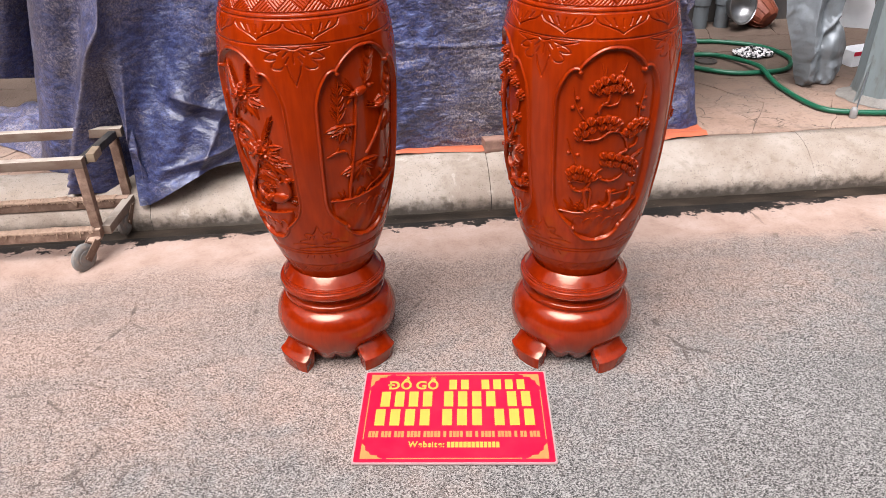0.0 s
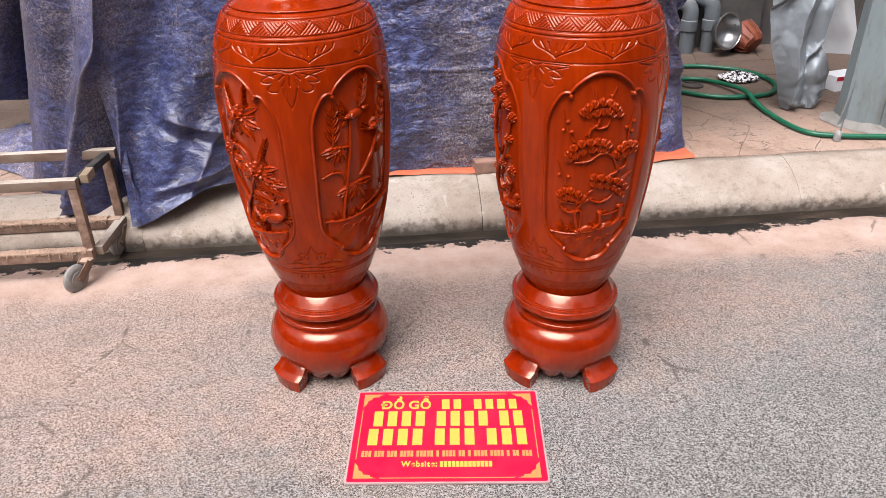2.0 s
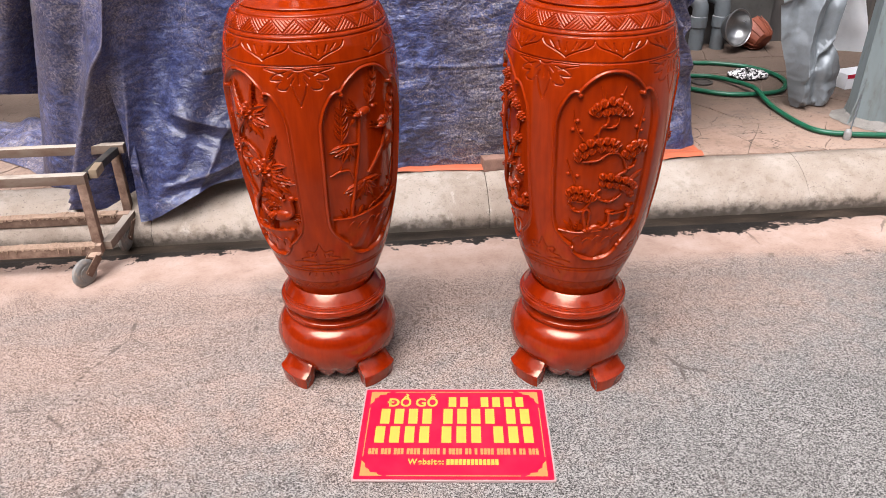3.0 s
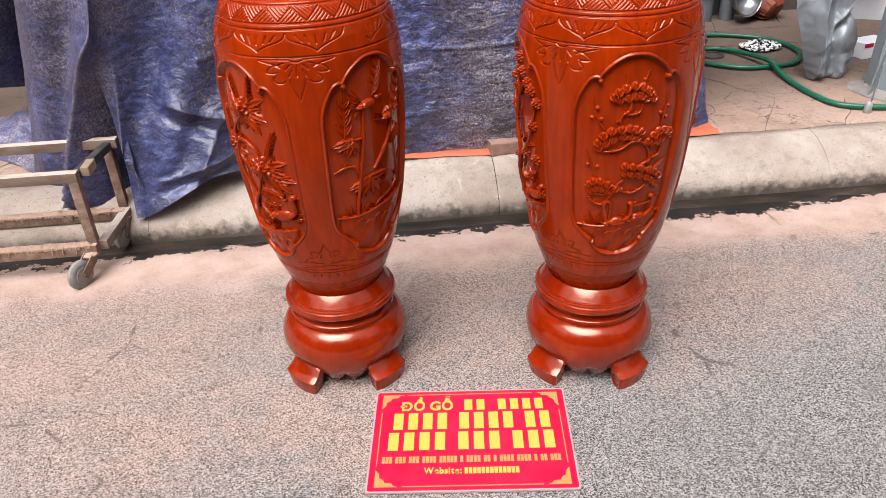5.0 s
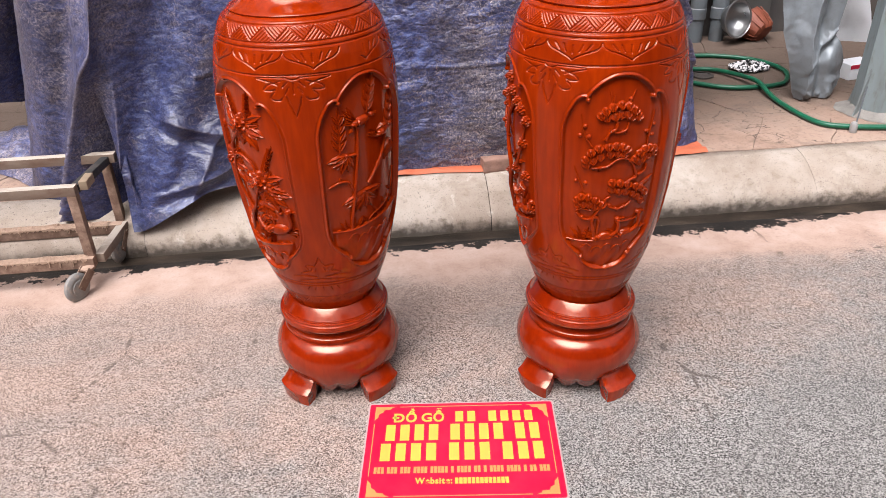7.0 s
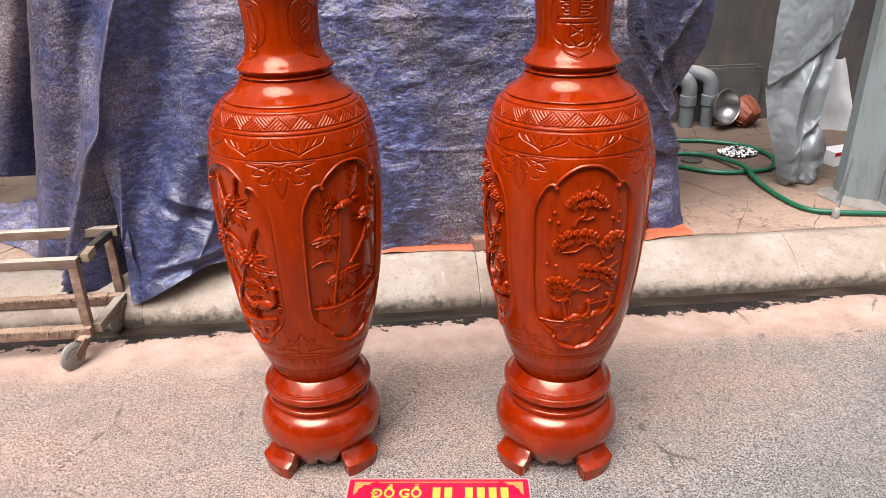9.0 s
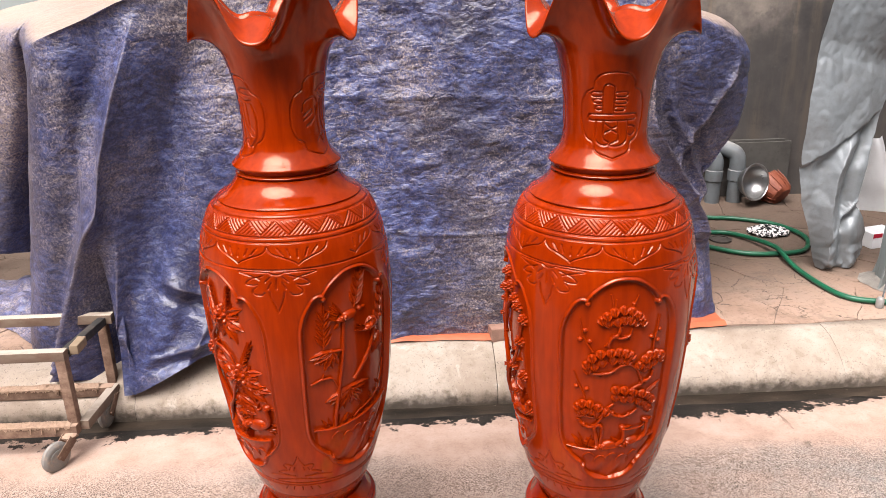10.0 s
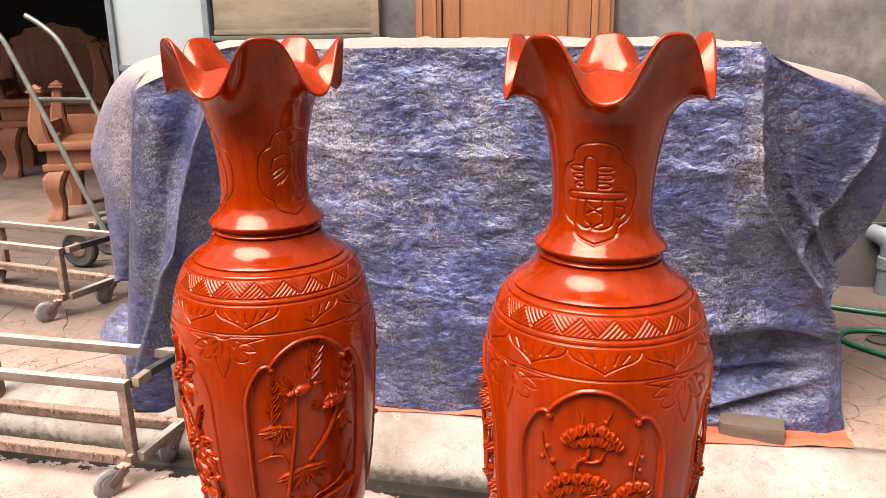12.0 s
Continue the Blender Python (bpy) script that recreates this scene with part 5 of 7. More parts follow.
def collar_mesh():
    prof = [(0.150, 1.100), (0.1570, 1.1110), (0.1590, 1.1115), (0.1640, 1.1125), (0.1655, 1.1140), (0.1660, 1.1165), (0.1630, 1.1195), (0.1545, 1.1245), (0.1430, 1.1315), (0.1320, 1.1410), (0.1240, 1.1510),
            (0.1195, 1.1590), (0.1180, 1.1635), (0.1120, 1.1645), (0.1120, 1.1665), (0.1165, 1.1675), (0.1182, 1.1705), (0.1165, 1.1735), (0.1115, 1.1745), (0.1105, 1.1760)]
    return finish("collar", lathe(bmesh.new(), prof, 128), M_LACQUER, angle=50)


def stand_mesh():
    prof = [(0.112, 0.292), (0.1195, 0.3070), (0.1240, 0.3075), (0.1300, 0.3015), (0.140, 0.2865), (0.1455, 0.2790), (0.1455, 0.2765), (0.1490, 0.2755), (0.1490, 0.2725), (0.1525, 0.2710), (0.1530, 0.2660), (0.1565, 0.2640), (0.1590, 0.2570),
            (0.1580, 0.2490), (0.1530, 0.2430), (0.1440, 0.2380), (0.1370, 0.2330), (0.1350, 0.2280), (0.1365, 0.2235), (0.1425, 0.2205), (0.1475, 0.2165), (0.1495, 0.2105), (0.1480, 0.2045), (0.1445, 0.2010), (0.1450, 0.1985), (0.1530, 0.1950), (0.1645, 0.1835), (0.1745, 0.1660), (0.1805, 0.1470), (0.1822, 0.1280), (0.1800, 0.1100), (0.1735, 0.0920), (0.1630, 0.0770), (0.1520, 0.0670), (0.1430, 0.0610)]
    prof = prof[::-1]
    n = 192
    g = np.zeros((len(prof) + 3, n, 3))
    for i in range(n):
        t = 2 * math.pi * i / n
        # scalloped apron between the feet
        u = ((math.degrees(t) + 45) % 90 - 45) / 45
        drop = (0.018 + 0.022 * abs(math.sin(math.pi * u / 0.56)) ** 0.75) * (abs(u) < 0.56)
        for j, (r, z) in enumerate([(0.002, prof[0][1] + 0.010), (prof[0][0] - 0.012, prof[0][1]), (prof[0][0] - 0.004, prof[0][1])] + prof):
            low = max(0.0, 1 - (j - 1) / 6) if j else 0.0
            g[j, i] = (r * math.sin(t), -r * math.cos(t), z - drop * low)
    me = grid_mesh("stand", g, M_DEEP, close_u=True)
    me.set_sharp_from_angle(angle=radians(28))
    return me


def foot_mesh():
    """One scrolled foot; its middle lies at azimuth 0."""
    outer = [(0.146, 0.088, 20), (0.160, 0.080, 20), (0.170, 0.070, 19.8), (0.178, 0.058, 19.4), (0.187, 0.049, 18.8), (0.1955, 0.0445, 18.2), (0.1985, 0.0415, 18), (0.1985, 0.0385, 18), (0.1962, 0.024, 17.8), (0.1945, 0.010, 17.5), (0.1925, 0.0, 17.2)]
    inner = [(0.158, 0.0, 17.2), (0.148, 0.02, 17.8), (0.138, 0.05, 19), (0.134, 0.086, 20)]
    ring = outer + inner
    n = 15
    g = np.zeros((n + 2, len(ring), 3))
    for k in range(n + 2):
        u = max(-1, min(1, -1 + 2 * (k - 1) / (n - 1)))
        end = k in (0, n + 1)
        for i, (r, z, half) in enumerate(ring):
            a = math.radians(u * half)
            rr = r - 0.004 * abs(u) ** 6 if i < len(outer) else r
            if end:
                rr, z = 0.160, 0.035 + (z - 0.035) * 0.02
            g[k, i] = (rr * math.sin(a), -rr * math.cos(a), z)
    me = grid_mesh("foot", g, M_DEEP, close_u=True, flip=True)
    me.set_sharp_from_angle(angle=radians(30))
    return me


VASE_SHARED = {"body": body_mesh(), "collar": collar_mesh(), "stand": stand_mesh(), "foot": foot_mesh(),
               "pine_relief": pine_relief(), "peony_relief": peony_relief(), "bamboo_relief": bamboo_relief(), "plum_relief": plum_relief()}


def vase(x, y, turn, trough, medal, sign_kind, foot_turn, girth, label):
    v = thing("carved_vase", pose(x, y, 0), label, "vase", "pair of carved vases")
    m = pose(0, 0, 0, 0, 0, turn)
    full = Matrix.Diagonal((girth, girth, 1, 1))
    put("body", VASE_SHARED["body"], v, m @ full)
    put("collar", VASE_SHARED["collar"], v, m)
    put("neck", neck_mesh(trough - turn, medal - turn, sign_kind), v, m, "glossy neck with a wavy five-lobed rim and incised medallions")
    stand = put("stand", VASE_SHARED["stand"], v, pose(0, 0, 0, 0, 0, foot_turn), "turned bulging stand with a scalloped apron")
    for k in range(4):
        put("foot", VASE_SHARED["foot"], stand, pose(0, 0, 0, 0, 0, 45 + 90 * k))
    for k, name in enumerate(("pine_relief", "peony_relief", "bamboo_relief", "plum_relief")):
        put(name, VASE_SHARED[name], v, pose(0, 0, 0, 0, 0, turn + 90 * k) @ full, "raised carving on a sunk panel floor")
    return v


vase(-0.163, 2.060, -138, -6, 61, 1, -2.5, 1.014, "tall red lacquered wooden vase with peony and bamboo carvings facing forward")
vase(0.555, 1.980, 1.2, 0, -5, 0, -13, 1.0, "tall red lacquered wooden vase with a pine tree carving facing forward")


# ---- the painted board on the ground ----
def sign():
    s = thing("sign_board", pose(0.164, 1.662, 0.004, 0, 0, -5.9), "red printed shop board with yellow lettering lying flat before the vases", "sign")
    W, H = 0.532, 0.366

    def plate(w, h, z0, z1, r):
        bm = bmesh.new()
        pts = []
        for cx, cy, a0 in ((w / 2 - r, h / 2 - r, 0), (-w / 2 + r, h / 2 - r, 90), (-w / 2 + r, -h / 2 + r, 180), (w / 2 - r, -h / 2 + r, 270)):
            pts += [(cx + r * math.cos(math.radians(a0 + b)), cy + r * math.sin(math.radians(a0 + b))) for b in (0, 30, 60, 90)]
        lo, hi = [bm.verts.new((*p, z0)) for p in pts], [bm.verts.new((*p, z1)) for p in pts]
        bm.faces.new(hi)
        bm.faces.new(lo[::-1])
        for i in range(len(pts)):
            bm.faces.new((lo[i], lo[(i + 1) % len(pts)], hi[(i + 1) % len(pts)], hi[i]))
        return bm
    part("board", plate(W, H, 0, 0.005, 0.008), M_SIGN_EDGE, s, "pale worn board edge", smooth=False)
    part("print", plate(W - 0.010, H - 0.010, 0.0045, 0.0058, 0.006), M_SIGN_RED, s, "red printed face", smooth=False)

    def marks(name, rects, mat):
        for x0, y0, x1, y1 in rects:
            part(name, boxed(x0, y0, 0.0055, x1, y1, 0.0066), mat, s, smooth=False)

    def row(y, h, x0, x1, words, gap, fill=0.80):
        """Plain upright bars, grouped as the words are."""
        total = sum(words) + gap * (len(words) - 1)
        unit = (x1 - x0) / total
        out, x = [], x0
        for n in words:
            for _ in range(n):
                out.append((x + unit * (1 - fill) / 2, y - h / 2, x + unit * (1 + fill) / 2, y + h / 2))
                x += unit
            x += unit * gap
        return out
    def word(text, x0, x1, y0, y1):
        """Raised print in the built-in font, letter by letter, fitted to a box."""
        glyphs, cursor, low, high = [], 0.0, 0.0, 0.0
        for ch in text:
            if ch == " ":
                cursor += 0.22
                continue
            cu = bpy.data.curves.new("printed_letter", "FONT")
            barred = ch == "\u0110"
            cu.body, cu.size, cu.extrude, cu.offset = "D" if barred else ch, 1.0, 0.004, 0.028
            tmp = bpy.data.objects.new("printed_letter", cu)
            me = bpy.data.meshes.new_from_object(tmp)
            bpy.data.objects.remove(tmp)
            co = np.empty(len(me.vertices) * 3)
            me.vertices.foreach_get("co", co)
            co = co.reshape(-1, 3)
            co[:, 0] += cursor - co[:, 0].min()
            cursor = co[:, 0].max() + 0.09
            low, high = min(low, co[:, 1].min()), max(high, co[:, 1].max())
            glyphs.append((me, co))
            if barred:
                left = co[:, 0].min()
                stroke = bpy.data.meshes.new("printed_letter")
                bar_mesh = boxed(left - 0.10, 0.29, -0.002, left + 0.34, 0.42, 0.006)
                bar_mesh.to_mesh(stroke)
                bar_mesh.free()
                glyphs.append((stroke, np.array([tuple(v.co) for v in stroke.vertices])))
        for me, co in glyphs:
            co[:, 0] = x0 + co[:, 0] / (cursor - 0.09) * (x1 - x0)
            co[:, 1] = y0 + (co[:, 1] - low) / (high - low) * (y1 - y0)
            co[:, 2] = 0.0062 + (co[:, 2] > 0) * 0.001
            me.vertices.foreach_set("co", co.reshape(-1))
            me.materials.clear()
            me.materials.append(M_SIGN_YELLOW)
            put("printed_letter", me, s)

    word("\u0110\u1ed2 G\u1ed6", -0.190, -0.048, 0.101, 0.157)
    word("Website:", -0.122, -0.026, -0.127, -0.106)
    marks("printed_mark", row(0.122, 0.042, -0.022, 0.207, (2, 4), 0.75, 0.66), M_SIGN_YELLOW)
    marks("printed_mark", row(0.061, 0.062, -0.216, 0.221, (4, 4, 2), 0.50, 0.66), M_SIGN_YELLOW)
    marks("printed_mark", row(-0.013, 0.064, -0.226, 0.226, (4, 3, 3), 0.50, 0.66), M_SIGN_YELLOW)
    marks("printed_mark", row(-0.078, 0.022, -0.232, 0.229, (3, 3, 3, 4, 5, 1, 4, 2, 1, 4, 4, 1, 2, 3), 0.7, 0.8), M_SIGN_GOLD)
    marks("printed_mark", row(-0.117, 0.020, -0.020, 0.120, (13,), 0.8, 0.8), M_SIGN_YELLOW)
    w, h = W / 2 - 0.021, H / 2 - 0.016
    marks("border_line", [(-w + 0.07, h - 0.0025, w - 0.07, h), (-w + 0.07, -h, w - 0.07, -h + 0.0025), (-w, -h + 0.07, -w + 0.0025, h - 0.07), (w - 0.0025, -h + 0.07, w, h - 0.07)], M_SIGN_GOLD)
    for sx in (-1, 1):
        for sy in (-1, 1):
            bm = bmesh.new()
            pts = [(0, 0), (0.060, 0), (0.046, 0.006), (0.044, 0.012), (0.026, 0.014), (0.022, 0.024), (0.012, 0.030), (0.010, 0.044), (0, 0.056)]
            vs = [bm.verts.new((sx * (w - a), sy * (h - b), 0.0064)) for a, b in pts]
            bm.faces.new(vs)
            part("corner_ornament", bm, M_SIGN_GOLD, s, smooth=False)


sign()


# ---- the covered stack behind the vases ----
def spline_rows(cols, per):
    """Catmull-Rom through a list of equal-length lists of points, per steps per span."""
    a = np.array(cols, float)
    p = np.concatenate([[2 * a[0] - a[1]], a, [2 * a[-1] - a[-2]]])
    out = []
    for i in range(1, len(p) - 2):
        n = per[i - 1] if isinstance(per, (list, tuple)) else per
        for s in range(n):
            t = s / n
            b, c, d, e = p[i - 1], p[i], p[i + 1], p[i + 2]
            out.append(0.5 * (2 * c + (d - b) * t + (2 * b - 5 * c + 4 * d - e) * t * t + (3 * c - b - 3 * d + e) * t ** 3))
    out.append(p[-2])
    return np.array(out)


TARP = [
    [(-1.85, 4.45, 0.44), (-1.88, 4.45, 0.55), (-1.90, 4.45, 0.80), (-1.90, 4.40, 1.15), (-1.70, 4.35, 1.40), (-1.2, 3.95, 1.555)],
    [(-1.895, 3.89, 0.37), (-1.93, 3.92, 0.56), (-1.99, 3.97, 0.78), (-2.10, 4.07, 1.03), (-1.78, 4.00, 1.42), (-1.2, 3.95, 1.555)],
    [(-1.815, 3.84, 0.37), (-1.745, 3.81, 0.54), (-1.665, 3.76, 0.78), (-1.53, 3.62, 1.13), (-1.42, 3.54, 1.42), (-1.13, 3.90, 1.555)],
    [(-1.62, 4.25, 0.20), (-1.60, 4.25, 0.40), (-1.55, 4.15, 0.75), (-1.41, 3.72, 1.15), (-1.35, 3.48, 1.42), (-1.1, 3.90, 1.555)],
    [(-1.52, 3.33, 0.125), (-1.46, 3.31, 0.40), (-1.375, 3.285, 0.75), (-1.275, 3.25, 1.22), (-1.235, 3.30, 1.42), (-1.05, 3.85, 1.555)],
    [(-1.06, 2.985, 0.085), (-1.09, 3.05, 0.40), (-1.13, 3.10, 0.75), (-1.145, 3.13, 1.32), (-1.12, 3.20, 1.42), (-1.0, 3.80, 1.555)],
    [(-0.97, 2.945, 0.075), (-0.99, 3.02, 0.40), (-1.00, 3.11, 0.75), (-1.00, 3.15, 1.38), (-0.99, 3.20, 1.46), (-0.9, 3.80, 1.555)],
    [(-0.68, 3.03, 0.195), (-0.70, 3.07, 0.40), (-0.74, 3.13, 0.75), (-0.78, 3.17, 1.46), (-0.78, 3.22, 1.525), (-0.7, 3.80, 1.555)],
    [(-0.45, 3.17, 0.155), (-0.47, 3.20, 0.40), (-0.50, 3.21, 0.75), (-0.50, 3.23, 1.45), (-0.50, 3.30, 1.52), (-0.5, 3.80, 1.555)],
    [(0.10, 3.205, 0.137), (0.10, 3.19, 0.40), (0.10, 3.20, 0.75), (0.10, 3.23, 1.45), (0.10, 3.30, 1.52), (0.1, 3.80, 1.555)],
    [(0.60, 3.245, 0.137), (0.60, 3.20, 0.40), (0.59, 3.21, 0.75), (0.60, 3.22, 1.45), (0.60, 3.29, 1.52), (0.6, 3.80, 1.55)],
    [(0.94, 3.275, 0.135), (0.94, 3.23, 0.40), (0.93, 3.22, 0.75), (0.95, 3.175, 1.44), (0.95, 3.24, 1.517), (0.86, 3.80, 1.54)],
    [(1.03, 3.285, 0.135), (1.03, 3.24, 0.40), (1.02, 3.23, 0.75), (1.03, 3.18, 1.43), (1.03, 3.25, 1.507), (0.9, 3.80, 1.54)],
    [(1.42, 3.32, 0.135), (1.385, 3.38, 0.40), (1.41, 3.38, 0.68), (1.46, 3.33, 1.18), (1.36, 3.38, 1.405), (1.22, 3.80, 1.445)],
    [(1.46, 3.55, 0.130), (1.45, 3.60, 0.40), (1.48, 3.60, 0.68), (1.55, 3.55, 1.14), (1.43, 3.60, 1.375), (1.24, 3.90, 1.425)],
    [(1.35, 4.45, 0.130), (1.33, 4.45, 0.40), (1.33, 4.45, 0.75), (1.40, 4.45, 1.20), (1.36, 4.40, 1.36), (1.24, 3.95, 1.42)],
]


def bell(k, w):
    return math.exp(-(k / w) ** 2)


def crease(k, w):
    return math.exp(-abs(k) / w)


def ramp01(x):
    return max(0.0, min(1.0, x))


RIDGE_Z, RIDGE_X = (0.47, 0.613, 0.749, 0.884, 1.016, 1.148, 1.314, 1.52), (1.401, 1.348, 1.262, 1.167, 1.078, 1.044, 1.025, 1.009)


def crumpled(g):
    """Sharp straight creases between flat facets, most of them lying nearly level."""
    rnd = random.Random(21)
    u, v = g[..., 0] + 0.6 * g[..., 1], g[..., 2] - 0.3 * g[..., 1]
    total = np.zeros(u.shape)
    for n in range(26):
        f = rnd.uniform(3.0, 15.0)
        th = math.radians(90 + rnd.gauss(0, 26) if n % 4 else rnd.uniform(0, 180))
        ph = [rnd.uniform(0, 6.28) for _ in range(6)]
        wu = u + 0.045 * np.sin(v * 7 + ph[0]) + 0.016 * np.sin(u * 19 + v * 13 + ph[1])
        wv = v + 0.040 * np.sin(u * 6 + ph[2]) + 0.014 * np.sin(u * 15 - v * 21 + ph[3])
        t = (wu * math.cos(th) + wv * math.sin(th)) * f + rnd.random()
        wave = np.abs(t % 1 - 0.5) * 4 - 1
        near = np.clip(0.2 + np.sin(u * rnd.uniform(2, 7) + ph[4]) * np.sin(v * rnd.uniform(3, 9) + ph[5]), 0, 1)
        total += wave * near * 0.013 / f
    return total


def build_tarp():
    g = spline_rows(TARP, [24, 38, 34, 44, 46, 28, 48, 40, 70, 66, 46, 18, 76, 40, 30])
    g = spline_rows(np.transpose(g, (1, 0, 2)), [38, 50, 84, 26, 20])
    du = np.gradient(g, axis=1)
    dv = np.gradient(g, axis=0)
    n = np.cross(du, dv)
    n /= np.linalg.norm(n, axis=-1, keepdims=True) + 1e-9
    facets = crumpled(g)
    out = g.copy()
    for j in range(g.shape[0]):
        for i in range(g.shape[1]):
            x, y, z = g[j, i]
            hang = ramp01((1.5 - z) / 0.9)
            wx = x + 0.008 * noise.noise((x * 2, z * 1.6, 4.0))
            d = 0.0
            left = ramp01((-0.42 - x) / 0.3)
            if left > 0:
                grow = min(1, hang * 3.0)
                # two sharp folds fall from the top edge, with hollows between them
                k = wx + 0.88 + 0.33 * (1.30 - z)
                d += left * grow * (0.058 * crease(k, 0.018 + 0.014 * (k > 0)) + 0.030 * bell(k, 0.07) - 0.075 * bell(k - 0.22, 0.10) - 0.045 * bell(k + 0.10, 0.06))
                # the foremost corner rides over a deep hollow
                low = ramp01((0.74 - z) / 0.26)
                k = wx + 0.995 + 0.08 * (0.63 - z)
                d += left * low * (0.030 * crease(k, 0.018) - 0.13 * bell(k + 0.075, 0.045))
                k = wx + 0.70 + 0.55 * (z - 0.30)
                d += left * low * 0.012 * bell(k, 0.04)
                # slack folds gather above the hem
                k = x + 0.66 - 0.55 * (z - 0.36)
                d += left * low * ramp01((z - 0.10) / 0.12) * (0.024 * crease(k, 0.022) - 0.022 * bell(k + 0.09, 0.05))
                k = z - 0.40 + 0.42 * (x + 0.62)
                d += left * low * ramp01((x + 0.90) / 0.14) * (0.020 * crease(k, 0.016) - 0.026 * bell(k + 0.05, 0.030))
                k = z - 0.235 - 0.22 * (x + 0.75)
                d += left * low * ramp01((x + 0.95) / 0.14) * (0.020 * crease(k, 0.014) - 0.020 * bell(k + 0.04, 0.024))
                d += left * hang * 0.014 * noise.noise((wx * 5, z * 1.6, 6))
            mid = (1 - left) * hang * (1 if x < 0.9 else 0.4)
            d += mid * 0.024 * noise.noise((x * 2.4, z * 3.0, 9.0))
            if -0.7 < x < 1.0:
                # straight creases where the sheet had been folded up
                soft = 0.004 + 0.004 * noise.noise((x * 7, z * 7, 0))
                for k in (x + 0.218 - 0.012 * math.sin(z * 9), x - 0.72 - 0.01 * math.sin(z * 8), z - 1.145 + 0.035 * x + 0.004 * math.sin(x * 14), z - 0.62 + 0.03 * math.sin(x * 4)):
                    d += soft * (bell(k - 0.006, 0.006) - bell(k + 0.006, 0.006)) + 0.006 * bell(k, 0.03)
            # a pale ridge runs down the far corner and slants off; the side hangs back behind it
            if x > 0.6 and z < 1.53:
                k = x - float(np.interp(z, RIDGE_Z, RIDGE_X)) - 0.006 * noise.noise((0, z * 9, 3))
                deep = float(np.interp(z, (0.45, 0.60, 0.80, 1.05, 1.25, 1.50), (0.03, 0.075, 0.105, 0.085, 0.045, 0.012)))
                fade = ramp01((1.54 - z) / 0.06) * ramp01((z - 0.42) / 0.10)
                d += fade * (0.028 * crease(k, 0.014) + 0.020 * bell(k, 0.05) - deep * ramp01(k / 0.04) * ramp01((0.40 - k) / 0.30))
                # a second fold hangs from the far shoulder, and a third runs between them
                k2 = x - (1.424 - 0.42 * (1.21 - z) + 0.35 * max(0.0, 0.9 - z))
                d += ramp01((1.26 - z) / 0.08) * ramp01((z - 0.62) / 0.1) * (0.030 * crease(k2, 0.016) - 0.022 * ramp01(k2 / 0.03))
                k3 = k - 0.13 - 0.05 * (1.2 - z)
                d += fade * ramp01((1.40 - z) / 0.3) * 0.020 * (bell(k3, 0.020) - 0.8 * bell(k3 - 0.05, 0.03))
                for top, lean, amp in ((1.10, -0.10, 0.006), (1.31, 0.06, 0.008)):
                    q = x - top - lean * (1.3 - z) - 0.012 * noise.noise((0.0, z * 4, top * 9))
                    d += ramp01((1.32 - z) / 0.25) * ramp01(k / 0.04) * amp * (bell(q, 0.016) - bell(q - 0.04, 0.025))
            # the hem is tucked back under a horizontal fold
            if x > 0.55 and z < 0.68:
                edge = float(np.interp(x, (0.55, 0.935, 1.12, 1.27, 1.416), (0.46, 0.525, 0.555, 0.525, 0.455))) + 0.012 * noise.noise((x * 6, 0, 2))
                s = ramp01((x - 0.55) / 0.3) * ramp01((1.40 - x) / 0.18)
                t = ramp01((edge - z) / 0.022)
                d += s * (0.030 * bell(z - edge - 0.02, 0.045) - 0.085 * t * ramp01((z - 0.12) / 0.2))
                for base, lean, amp in ((0.21, 0.30, 0.040), (0.36, 0.10, 0.022), (0.15, 0.05, 0.018)):
                    k = z - (base + lean * (x - 0.95))
                    d += s * amp * (bell(k, 0.022) - 0.5 * bell(k + 0.045, 0.03)) * t
            # crumpling, slighter on the smooth drapes and the far side
            rough = 1.0 - 0.70 * left - 0.55 * ramp01((x - 1.02) / 0.08)
            p = Vector((x, y, z))
            p2 = Vector((x + 0.05 * noise.noise(p * 3), y, z * 1.5 + 0.05 * noise.noise(p * 2.5)))
            d += rough * 0.28 * (0.010 * (0.6 - abs(noise.noise(p2 * 4.5 + Vector((3, 1, 0)))) * 2) + 0.006 * (0.5 - 2 * abs(noise.noise(p2 * 11))) + 0.0032 * (0.5 - 2 * abs(noise.noise(p2 * 25))))
            d += rough * facets[j, i]
            if j < 5:
                d += 0.012 * noise.noise((x * 9, 0, 5))
            out[j, i] = g[j, i] + n[j, i] * d
            floor = PAVE_Z + 0.004 if y > KERB_TOP + 0.02 else 0.06
            out[j, i, 2] = max(out[j, i, 2], floor)
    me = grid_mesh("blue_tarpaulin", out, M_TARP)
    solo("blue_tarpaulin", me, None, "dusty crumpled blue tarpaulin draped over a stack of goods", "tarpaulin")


build_tarp()


def loose_sheet(name, outline_fn, nu, nv, mat, label, category):
    g = np.zeros((nv, nu, 3))
    for j in range(nv):
        for i in range(nu):
            g[j, i] = outline_fn(i / (nu - 1), j / (nv - 1))
    return solo(name, grid_mesh(name, g, mat), None, label, category)


def orange_strip(u, v):
    x = -0.55 + 2.02 * u
    front = 3.172 + 0.022 * math.sin(x * 4 + 1) + 0.02 * noise.noise((x * 6, 1, 1)) + 0.055 * max(0, x - 0.8)
    y = front + (3.40 - front) * v
    return x, y, PAVE_Z + 0.008 + 0.012 * max(0, noise.noise((x * 8, y * 8, 0))) + 0.012 * math.sin(math.pi * min(1, v * 3))


